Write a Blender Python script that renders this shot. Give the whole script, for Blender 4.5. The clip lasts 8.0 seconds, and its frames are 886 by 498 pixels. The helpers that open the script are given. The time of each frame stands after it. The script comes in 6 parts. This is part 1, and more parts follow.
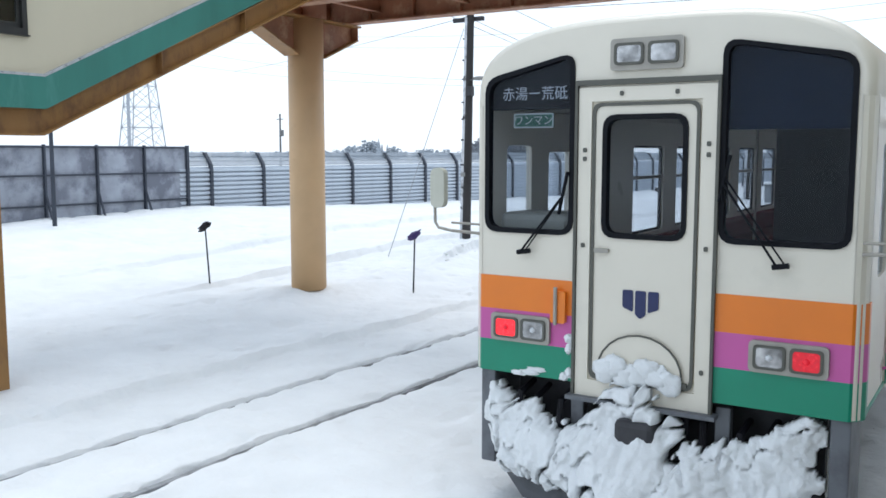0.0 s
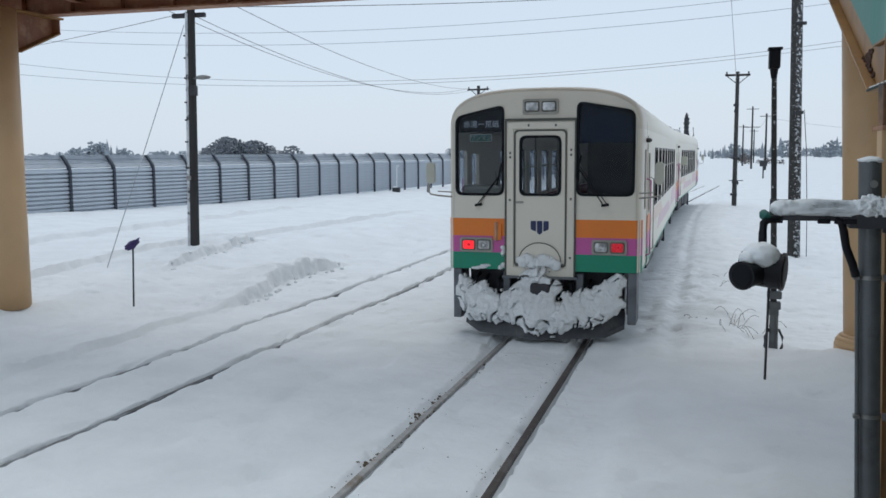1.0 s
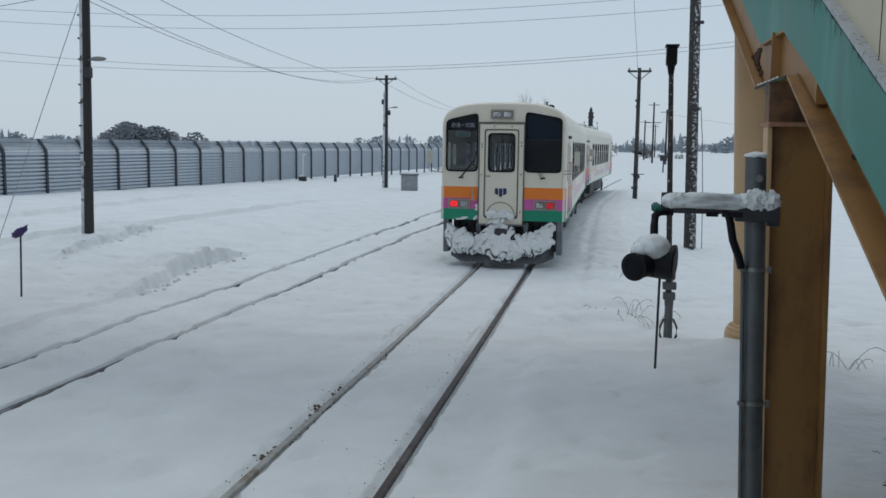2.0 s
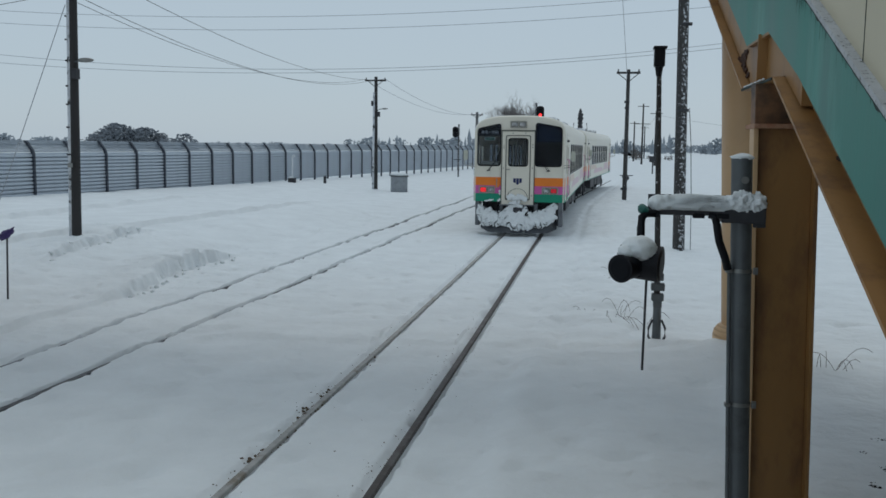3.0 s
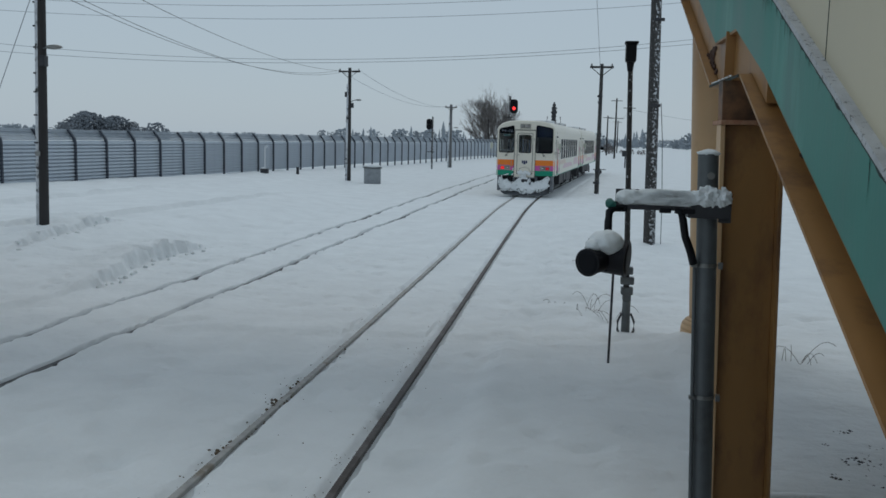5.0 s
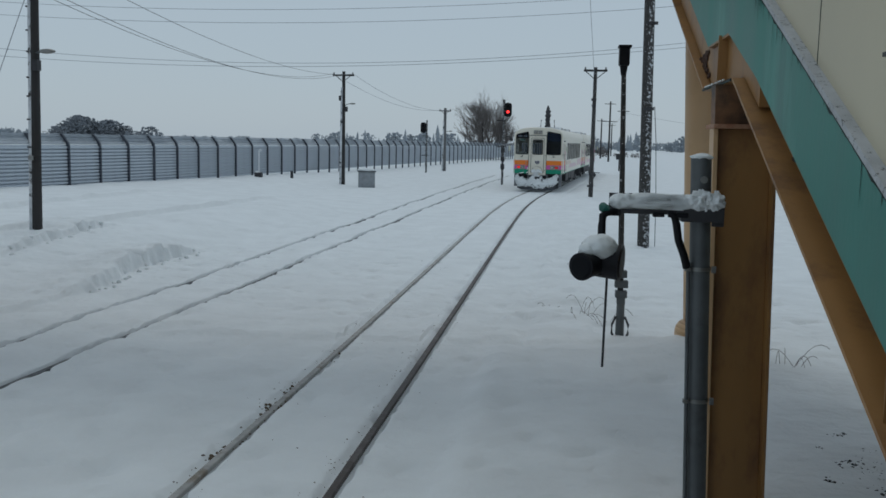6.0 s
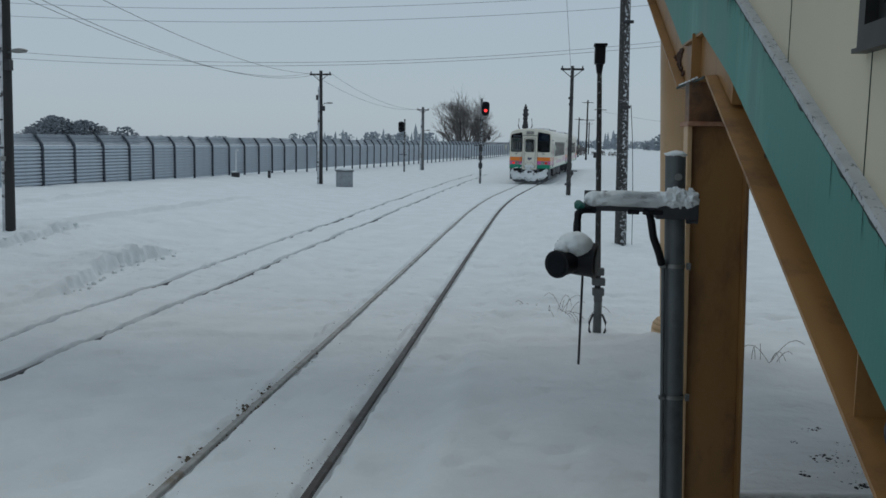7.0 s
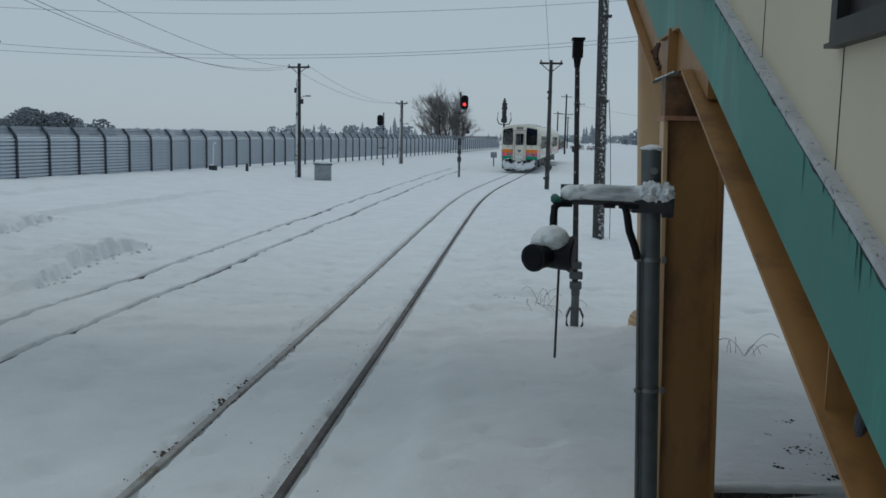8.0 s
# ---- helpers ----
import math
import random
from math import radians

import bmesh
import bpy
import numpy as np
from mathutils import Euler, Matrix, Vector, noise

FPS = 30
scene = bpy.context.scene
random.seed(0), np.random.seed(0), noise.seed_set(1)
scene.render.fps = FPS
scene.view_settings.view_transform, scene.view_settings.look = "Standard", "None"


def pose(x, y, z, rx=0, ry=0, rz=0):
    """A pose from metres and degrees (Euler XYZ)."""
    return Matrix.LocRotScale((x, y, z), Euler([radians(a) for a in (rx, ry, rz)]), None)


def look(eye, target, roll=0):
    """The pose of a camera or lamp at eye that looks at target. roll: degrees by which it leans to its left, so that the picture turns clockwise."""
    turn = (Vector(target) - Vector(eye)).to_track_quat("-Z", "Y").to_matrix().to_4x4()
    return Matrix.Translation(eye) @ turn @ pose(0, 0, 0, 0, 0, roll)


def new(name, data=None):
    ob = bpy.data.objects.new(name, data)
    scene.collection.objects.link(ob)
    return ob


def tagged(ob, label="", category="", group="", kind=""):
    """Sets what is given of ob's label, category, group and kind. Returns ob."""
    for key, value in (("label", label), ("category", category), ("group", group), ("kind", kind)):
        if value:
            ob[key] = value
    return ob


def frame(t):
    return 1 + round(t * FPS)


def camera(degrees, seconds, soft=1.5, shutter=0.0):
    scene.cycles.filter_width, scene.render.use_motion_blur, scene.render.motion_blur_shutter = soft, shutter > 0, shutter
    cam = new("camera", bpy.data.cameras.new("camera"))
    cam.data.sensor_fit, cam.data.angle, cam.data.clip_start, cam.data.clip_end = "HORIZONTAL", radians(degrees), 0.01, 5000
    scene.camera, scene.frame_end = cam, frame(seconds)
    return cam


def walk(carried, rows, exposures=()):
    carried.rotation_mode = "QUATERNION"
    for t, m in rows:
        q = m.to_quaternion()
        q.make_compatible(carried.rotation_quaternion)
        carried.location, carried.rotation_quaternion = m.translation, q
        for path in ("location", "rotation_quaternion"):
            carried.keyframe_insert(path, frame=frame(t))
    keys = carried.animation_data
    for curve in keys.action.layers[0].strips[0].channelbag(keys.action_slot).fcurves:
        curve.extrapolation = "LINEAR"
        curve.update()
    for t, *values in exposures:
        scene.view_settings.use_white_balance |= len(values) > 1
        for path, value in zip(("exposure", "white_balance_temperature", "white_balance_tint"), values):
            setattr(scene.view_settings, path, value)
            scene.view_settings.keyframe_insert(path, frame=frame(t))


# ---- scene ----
import collections

# ================= camera =================
cam = camera(52.4, 8.0, soft=1.6)
# seconds, x, y, z, yaw, pitch, roll
PATH = [
    (0.0, -0.176, -0.434, 2.640, 32.53, -6.09, -0.05),
    (0.3, -0.160, -0.318, 2.645, 26.04, -6.56, -0.45),
    (0.5, -0.119, -0.208, 2.654, 22.96, -6.04, -0.63),
    (0.7, -0.099, -0.152, 2.648, 19.94, -6.02, -0.23),
    (1.0, -0.063, -0.055, 2.658, 16.31, -6.06, 0.29),
    (1.5, -0.029, -0.003, 2.650, 11.96, -6.61, -0.76),
    (3.0, 0.008, 0.022, 2.654, 9.91, -6.56, -0.70),
    (3.5, 0.000, 0.000, 2.650, 11.20, -6.07, -1.27),
    (4.0, 0.008, -0.001, 2.651, 10.82, -6.60, -1.31),
    (4.5, 0.033, 0.010, 2.654, 8.64, -7.05, -1.47),
    (6.0, 0.042, 0.019, 2.665, 7.91, -6.80, -1.23),
    (6.5, 0.052, 0.018, 2.664, 7.02, -6.63, -1.11),
    (7.0, 0.059, 0.029, 2.661, 6.53, -6.83, -1.01),
    (7.5, 0.071, 0.034, 2.661, 5.98, -7.16, -1.00),
    (8.0, 0.073, 0.038, 2.659, 5.21, -7.20, -1.22),
]
walk(cam, [(t, pose(x, y, z, 90 + pitch, roll, yaw)) for t, x, y, z, yaw, pitch, roll in PATH],
     exposures=[(0.0, 0.99, 6530, 11), (0.25, 0.78, 6470, 11), (0.5, 0.56, 6470, 11), (0.75, 0.39, 6500, 11), (1.0, 0.27, 6480, 10), (1.5, 0.09, 6480, 9), (3.0, -0.26, 6380, 5), (3.5, -0.30, 6380, 5), (4.5, -0.37, 6370, 5), (6.0, -0.42, 6370, 5), (8.0, -0.46, 6350, 4)])

# ================= light: overcast winter sky =================
world = bpy.data.worlds.new("winter_sky")
scene.world = world
world.use_nodes = True
wn = world.node_tree.nodes
wl = world.node_tree.links
wn.clear()
w_out = wn.new("ShaderNodeOutputWorld")
w_bg = wn.new("ShaderNodeBackground")
w_sky = wn.new("ShaderNodeTexSky")
w_sky.sky_type = "NISHITA"
w_sky.sun_disc = False
w_sky.sun_elevation = radians(64)
w_sky.sun_rotation = radians(346)
w_bg.inputs["Strength"].default_value = 0.1
w_over = wn.new("ShaderNodeBackground")
w_over.inputs["Color"].default_value = (0.595, 0.688, 0.795, 1)
w_over.inputs["Strength"].default_value = 0.92
w_add = wn.new("ShaderNodeMixShader")
w_add.inputs[0].default_value = 0.88
wl.new(w_sky.outputs[0], w_bg.inputs["Color"])
wl.new(w_bg.outputs[0], w_add.inputs[1])
wl.new(w_over.outputs[0], w_add.inputs[2])
wl.new(w_add.outputs[0], w_out.inputs[0])
sun_data = bpy.data.lights.new("sun", "SUN")
sun_data.energy = 0.5
sun_data.angle = radians(35)
sun_data.color = (1.0, 0.97, 0.93)
sun = new("sun", sun_data)
sun.matrix_world = look((0, 0, 60), (7, -28, 0))


# ================= materials =================
def mat(name, color, rough=0.6, metal=0.0, vary=0.12, scale=6.0, bump=0.1, bump_scale=60.0, second=None, mask=(0.55, 0.7), mask_scale=2.0, spec=0.5, stretch=(1, 1, 1), emit=0.0):
    m = bpy.data.materials.new(name)
    m.use_nodes = True
    n, l = m.node_tree.nodes, m.node_tree.links
    b = n["Principled BSDF"]
    b.inputs["Metallic"].default_value = metal
    b.inputs["Specular IOR Level"].default_value = spec
    tc = n.new("ShaderNodeTexCoord")
    mp = n.new("ShaderNodeMapping")
    mp.inputs["Scale"].default_value = stretch
    l.new(tc.outputs["Object"], mp.inputs[0])
    no = n.new("ShaderNodeTexNoise")
    no.inputs["Scale"].default_value = scale
    no.inputs["Detail"].default_value = 6
    l.new(mp.outputs[0], no.inputs["Vector"])
    ra = n.new("ShaderNodeValToRGB")
    lo = [c * (1 - vary) for c in color]
    hi = [min(1, c * (1 + vary)) for c in color]
    ra.color_ramp.elements[0].position, ra.color_ramp.elements[1].position = 0.3, 0.7
    ra.color_ramp.elements[0].color, ra.color_ramp.elements[1].color = (*lo, 1), (*hi, 1)
    l.new(no.outputs[0], ra.inputs[0])
    col = ra.outputs[0]
    if second:
        n2 = n.new("ShaderNodeTexNoise")
        n2.inputs["Scale"].default_value = mask_scale
        n2.inputs["Detail"].default_value = 8
        n2.inputs["Roughness"].default_value = 0.65
        l.new(mp.outputs[0], n2.inputs["Vector"])
        r2 = n.new("ShaderNodeValToRGB")
        r2.color_ramp.elements[0].position, r2.color_ramp.elements[1].position = mask
        l.new(n2.outputs[0], r2.inputs[0])
        mx = n.new("ShaderNodeMix")
        mx.data_type = "RGBA"
        l.new(r2.outputs[0], mx.inputs[0])
        l.new(col, mx.inputs[6])
        mx.inputs[7].default_value = (*second, 1)
        col = mx.outputs[2]
    l.new(col, b.inputs["Base Color"])
    rr = n.new("ShaderNodeMapRange")
    rr.inputs[3].default_value, rr.inputs[4].default_value = max(0.02, rough - 0.12), min(1, rough + 0.12)
    l.new(no.outputs[0], rr.inputs[0])
    l.new(rr.outputs[0], b.inputs["Roughness"])
    if bump:
        nb = n.new("ShaderNodeTexNoise")
        nb.inputs["Scale"].default_value = bump_scale
        nb.inputs["Detail"].default_value = 5
        l.new(mp.outputs[0], nb.inputs["Vector"])
        bp = n.new("ShaderNodeBump")
        bp.inputs["Strength"].default_value = bump
        bp.inputs["Distance"].default_value = 0.01
        l.new(nb.outputs[0], bp.inputs["Height"])
        l.new(bp.outputs[0], b.inputs["Normal"])
    if emit:
        b.inputs["Emission Color"].default_value = (*color, 1)
        b.inputs["Emission Strength"].default_value = emit
    return m


def glass_mat(name, tint):
    m = bpy.data.materials.new(name)
    m.use_nodes = True
    n, l = m.node_tree.nodes, m.node_tree.links
    n.remove(n["Principled BSDF"])
    tr = n.new("ShaderNodeBsdfTransparent")
    tr.inputs[0].default_value = (*tint, 1)
    gl = n.new("ShaderNodeBsdfGlossy")
    gl.inputs["Roughness"].default_value = 0.04
    gl.inputs["Color"].default_value = (0.7, 0.74, 0.8, 1)
    fr = n.new("ShaderNodeLayerWeight")
    fr.inputs[0].default_value = 0.5
    pw = n.new("ShaderNodeMath")
    pw.operation = "POWER"
    pw.inputs[1].default_value = 4.0
    l.new(fr.outputs["Facing"], pw.inputs[0])
    mu = n.new("ShaderNodeMath")
    mu.operation = "MULTIPLY_ADD"
    mu.inputs[1].default_value, mu.inputs[2].default_value = 0.45, 0.012
    l.new(pw.outputs[0], mu.inputs[0])
    mx = n.new("ShaderNodeMixShader")
    l.new(mu.outputs[0], mx.inputs[0])
    l.new(tr.outputs[0], mx.inputs[1])
    l.new(gl.outputs[0], mx.inputs[2])
    l.new(mx.outputs[0], n["Material Output"].inputs[0])
    return m


def snow_mat(name, bump=0.7):
    m = mat(name, (0.778, 0.80, 0.806), 0.75, 0, 0.05, 1.3, 0, spec=0.25)
    n, l = m.node_tree.nodes, m.node_tree.links
    b = n["Principled BSDF"]
    tc = n.new("ShaderNodeTexCoord")
    a = n.new("ShaderNodeTexNoise")
    a.inputs["Scale"].default_value, a.inputs["Detail"].default_value = 5.0, 10
    c = n.new("ShaderNodeTexNoise")
    c.inputs["Scale"].default_value, c.inputs["Detail"].default_value = 90.0, 4
    l.new(tc.outputs["Object"], a.inputs["Vector"])
    l.new(tc.outputs["Object"], c.inputs["Vector"])
    b1 = n.new("ShaderNodeBump")
    b1.inputs["Strength"].default_value, b1.inputs["Distance"].default_value = bump, 0.06
    b2 = n.new("ShaderNodeBump")
    b2.inputs["Strength"].default_value, b2.inputs["Distance"].default_value = 0.3, 0.006
    l.new(a.outputs[0], b1.inputs["Height"])
    l.new(c.outputs[0], b2.inputs["Height"])
    l.new(b1.outputs[0], b2.inputs["Normal"])
    l.new(b2.outputs[0], b.inputs["Normal"])
    return m


def sheet_mat(name, color, clear):
    """Weathered plastic sheet that lets part of the view through."""
    m = mat(name, color, 0.45, 0, 0.15, 1.5, 0.04, 30)
    n, l = m.node_tree.nodes, m.node_tree.links
    tr = n.new("ShaderNodeBsdfTransparent")
    mx = n.new("ShaderNodeMixShader")
    mx.inputs[0].default_value = clear
    l.new(n["Principled BSDF"].outputs[0], mx.inputs[1])
    l.new(tr.outputs[0], mx.inputs[2])
    l.new(mx.outputs[0], n["Material Output"].inputs[0])
    return m


SNOW = snow_mat("snow")
SNOW_LUMP = snow_mat("packed_snow", 0.9)
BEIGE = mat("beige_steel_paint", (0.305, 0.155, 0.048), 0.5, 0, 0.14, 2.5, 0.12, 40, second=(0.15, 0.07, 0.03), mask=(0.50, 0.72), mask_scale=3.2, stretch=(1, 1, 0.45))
# Soffit shade is painted into this dark, blotched beige.
BEIGE_SHADED = mat("shaded_stained_beige", (0.22, 0.105, 0.045), 0.6, 0, 0.2, 3, 0.15, 40, second=(0.05, 0.03, 0.018), mask=(0.42, 0.62), mask_scale=3.5)
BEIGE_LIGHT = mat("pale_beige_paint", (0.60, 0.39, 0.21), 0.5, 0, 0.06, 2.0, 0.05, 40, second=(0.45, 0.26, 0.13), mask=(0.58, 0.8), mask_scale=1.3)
RUST_BEAM = mat("rusty_brown_steel", (0.30, 0.13, 0.07), 0.65, 0, 0.2, 3, 0.2, 50, second=(0.50, 0.32, 0.2), mask=(0.5, 0.7), mask_scale=2.2)
TEAL = mat("teal_paint", (0.036, 0.195, 0.157), 0.5, 0, 0.14, 2.4, 0.08, 40, second=(0.095, 0.31, 0.265), mask=(0.55, 0.76), mask_scale=1.6, stretch=(1, 1, 0.25))
CREAM = mat("cream_wall_panel", (0.57, 0.515, 0.385), 0.6, 0, 0.05, 1.2, 0.05, 30, second=(0.49, 0.44, 0.33), mask=(0.6, 0.8), mask_scale=0.8, stretch=(1, 1, 0.3))
GRIME = mat("mossy_ledge", (0.44, 0.45, 0.46), 0.9, 0, 0.12, 8, 0.25, 40, second=(0.12, 0.12, 0.11), mask=(0.57, 0.66), mask_scale=34)
RUST_DARK = mat("dark_flaking_rust", (0.055, 0.024, 0.014), 0.9, 0, 0.4, 30, 0.4, 80)
GRIME_DARK = mat("black_grime_runs", (0.03, 0.045, 0.04), 0.9, 0, 0.3, 14, 0.1)
ALU = mat("grey_aluminium", (0.26, 0.26, 0.25), 0.4, 0.7, 0.1, 6, 0.04)
CONCRETE = mat("concrete_pole", (0.145, 0.145, 0.145), 0.85, 0, 0.15, 3, 0.2, 70, second=(0.10, 0.10, 0.10), mask=(0.5, 0.7), mask_scale=1.2, stretch=(1, 1, 0.2))
TARRED = mat("tarred_wood_pole", (0.035, 0.033, 0.033), 0.85, 0, 0.25, 8, 0.3, 50, stretch=(1, 1, 0.1))
FROSTED = mat("snow_plastered_pole", (0.05, 0.048, 0.047), 0.85, 0, 0.25, 8, 0.3, 50, second=(0.58, 0.6, 0.63), mask=(0.61, 0.66), mask_scale=20)
FLAKY = mat("flaking_snow_on_tar", (0.05, 0.048, 0.047), 0.85, 0, 0.25, 8, 0.3, 50, second=(0.64, 0.66, 0.69), mask=(0.53, 0.58), mask_scale=14)
FROST_CRUST = mat("snow_crust_on_wood", (0.60, 0.62, 0.65), 0.85, 0, 0.2, 6, 0.3, 40, second=(0.07, 0.07, 0.07), mask=(0.54, 0.62), mask_scale=4)
GALV = mat("galvanised_pipe", (0.125, 0.135, 0.14), 0.55, 0.4, 0.2, 5, 0.1, 60, second=(0.06, 0.06, 0.058), mask=(0.5, 0.7), mask_scale=2.5)
BLACK = mat("black_plastic", (0.009, 0.009, 0.012), 0.5, 0, 0.2, 10, 0.05, spec=0.2)
DARK = mat("dark_steel", (0.045, 0.045, 0.05), 0.6, 0.3, 0.25, 8, 0.15)
FENCE_POST = mat("fence_post_steel", (0.045, 0.053, 0.07), 0.55, 0.3, 0.15, 5, 0.05)
FENCE_SLAT = mat("galvanised_fence_slat", (0.50, 0.545, 0.60), 0.5, 0.15, 0.07, 1.0, 0.05, 30, second=(0.42, 0.46, 0.51), mask=(0.5, 0.75), mask_scale=0.6)
FENCE_CLEAR = sheet_mat("clear_fence_sheet", (0.30, 0.34, 0.38), 0.45)
FENCE_GREY = mat("weathered_grey_sheet", (0.30, 0.32, 0.365), 0.7, 0, 0.2, 1.8, 0.1, 30, second=(0.15, 0.16, 0.195), mask=(0.46, 0.60), mask_scale=1.1)
RAIL = mat("rusty_rail", (0.068, 0.054, 0.048), 0.6, 0.3, 0.25, 9, 0.2, 70, second=(0.12, 0.105, 0.098), mask=(0.5, 0.62), mask_scale=4)
RAIL_FROST = mat("frosted_rail", (0.38, 0.37, 0.355), 0.7, 0.1, 0.2, 9, 0.2, 70, second=(0.22, 0.185, 0.145), mask=(0.54, 0.66), mask_scale=2.2)
RAIL_FURROW = mat("frosted_furrow_shade_rail", (0.115, 0.115, 0.12), 0.8, 0.1, 0.3, 6, 0.2, 70, second=(0.32, 0.33, 0.345), mask=(0.48, 0.62), mask_scale=1.4)
DIRT = mat("brown_ballast_dirt", (0.105, 0.075, 0.048), 0.95, 0, 0.3, 20, 0.4, 60)
WIRE = mat("cable_black", (0.09, 0.095, 0.10), 0.7, 0, 0.05, 3, 0)
WIRE_FAR = mat("cable_grey", (0.33, 0.35, 0.375), 0.7, 0, 0.05, 3, 0)
BARK = mat("bare_twigs", (0.15, 0.135, 0.13), 0.9, 0, 0.2, 5, 0)
# Aerial haze is mixed into both tree colours, more into the second.
WOODS = mat("haze_toned_conifers", (0.19, 0.21, 0.235), 0.95, 0, 0.25, 0.25, 0)
WOODS_HAZE = mat("haze_toned_far_woods", (0.30, 0.335, 0.37), 0.95, 0, 0.15, 0.1, 0)
CABINET = mat("grey_cabinet_paint", (0.28, 0.30, 0.32), 0.55, 0, 0.1, 4, 0.05, second=(0.20, 0.21, 0.225), mask=(0.5, 0.7), mask_scale=3)
TOWER = mat("tower_steel", (0.36, 0.38, 0.41), 0.6, 0.3, 0.1, 2, 0)
GRASS = mat("dry_grass", (0.10, 0.075, 0.06), 0.9, 0, 0.2, 10, 0)
PURPLE = mat("purple_flag", (0.055, 0.035, 0.14), 0.7, 0, 0.15, 20, 0.1)
PLANK = mat("weathered_plank", (0.09, 0.085, 0.08), 0.85, 0, 0.25, 10, 0.3, 60, stretch=(1, 1, 0.2))
BODY = mat("cream_white_coach_paint", (0.725, 0.68, 0.58), 0.32, 0, 0.03, 1.5, 0.015, 30, second=(0.63, 0.595, 0.51), mask=(0.58, 0.8), mask_scale=1.4)
ROOFM = mat("grey_roof", (0.30, 0.30, 0.30), 0.7, 0, 0.1, 3, 0.1, second=(0.75, 0.77, 0.8), mask=(0.45, 0.55), mask_scale=1.0)
ORANGE = mat("orange_band_paint", (0.80, 0.205, 0.016), 0.35, 0, 0.05, 2, 0.01)
PINK = mat("magenta_band_paint", (0.56, 0.10, 0.34), 0.35, 0, 0.05, 2, 0.01)
GREEN = mat("green_band_paint", (0.0, 0.24, 0.14), 0.35, 0, 0.06, 2, 0.01)
NAVY = mat("navy_emblem", (0.012, 0.02, 0.09), 0.4, 0, 0.05, 5, 0)
RUBBER = mat("black_rubber", (0.007, 0.008, 0.011), 0.5, 0, 0.1, 10, 0.02, spec=0.12)
BLIND = mat("dark_blue_blind", (0.003, 0.009, 0.026), 0.7, 0, 0.1, 3, 0.02, spec=0.08)
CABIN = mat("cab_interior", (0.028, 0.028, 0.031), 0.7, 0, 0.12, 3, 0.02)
CABIN_PALE = mat("cab_desk", (0.28, 0.28, 0.25), 0.7, 0, 0.1, 3, 0.02)
SEAT = mat("red_moquette", (0.12, 0.02, 0.025), 0.9, 0, 0.15, 12, 0.1)
BEZEL = mat("lamp_bezel_grey", (0.36, 0.34, 0.30), 0.5, 0.2, 0.1, 8, 0.04)
SEAM = mat("shadow_gap_rubber", (0.10, 0.10, 0.085), 0.7, 0, 0.1, 8, 0)
PLOUGH = mat("scoured_plough_steel", (0.075, 0.08, 0.09), 0.5, 0.3, 0.2, 4, 0.1, 40, second=(0.13, 0.135, 0.14), mask=(0.5, 0.7), mask_scale=5)
STEEL = mat("grey_skirt_steel", (0.14, 0.15, 0.165), 0.55, 0.2, 0.12, 3, 0.06, second=(0.07, 0.07, 0.08), mask=(0.5, 0.7), mask_scale=2.5)
LENS = mat("clear_lens", (0.36, 0.36, 0.36), 0.12, 0.7, 0.6, 12, 0.35, 22)
RED_LAMP = mat("red_tail_lamp_lit", (0.70, 0.012, 0.02), 0.25, 0, 0.25, 40, 0.1, 90, emit=1.0)
RED_DIM = mat("red_tail_lamp", (0.50, 0.008, 0.02), 0.25, 0, 0.25, 40, 0.1, 90, emit=0.35)
RED_SIGNAL = mat("red_signal_light", (1.0, 0.03, 0.03), 0.3, 0, 0.05, 5, 0, emit=4.0)
LETTER_WHITE = mat("bulb_glass", (0.7, 0.72, 0.74), 0.2, 0, 0.1, 9, 0)
SIGN_GREEN = mat("green_sign_plate", (0.01, 0.085, 0.055), 0.5, 0, 0.05, 5, 0)
SIGN_TEXT = mat("pale_sign_letters", (0.36, 0.40, 0.40), 0.5, 0, 0.05, 5, 0)
SIGN_LED = mat("lit_sign_letters", (0.30, 0.34, 0.40), 0.5, 0, 0.05, 5, 0, emit=0.16)
PALE_PINK = mat("pastel_pink_paint", (0.66, 0.47, 0.50), 0.35, 0, 0.05, 2, 0.01)
PALE_ORANGE = mat("pastel_orange_paint", (0.68, 0.53, 0.43), 0.35, 0, 0.05, 2, 0.01)
WIN_DARK = mat("dark_window_frame", (0.032, 0.032, 0.03), 0.5, 0.3, 0.15, 6, 0.04)
MIRROR_FACE = mat("mirror_back_cream", (0.50, 0.50, 0.42), 0.4, 0, 0.05, 5, 0)
GREEN_BIT = mat("green_fitting", (0.01, 0.10, 0.08), 0.5, 0, 0.2, 20, 0)
GLASS_DARK = glass_mat("tinted_glass", (0.86, 0.88, 0.90))


# ================= mesh helpers =================
def to_mesh(name, bm, material, smooth=False):
    bmesh.ops.recalc_face_normals(bm, faces=bm.faces)
    me = bpy.data.meshes.new(name)
    bm.to_mesh(me)
    bm.free()
    me.materials.append(material)
    if smooth:
        me.polygons.foreach_set("use_smooth", [True] * len(me.polygons))
    return me


def part(name, bm, material, parent, label="", smooth=False):
    ob = new(name, to_mesh(name, bm, material, smooth))
    ob.parent = parent
    if label:
        tagged(ob, label)
    return ob


def thing(name, label, category, m=None, group="", kind=""):
    ob = new(name)
    ob.empty_display_size = 0.2
    if m is not None:
        ob.matrix_basis = m
    return tagged(ob, label, category, group, kind)


def solo(name, bm, material, label, category, group="", kind="", smooth=False):
    return tagged(new(name, to_mesh(name, bm, material, smooth)), label, category, group, kind)


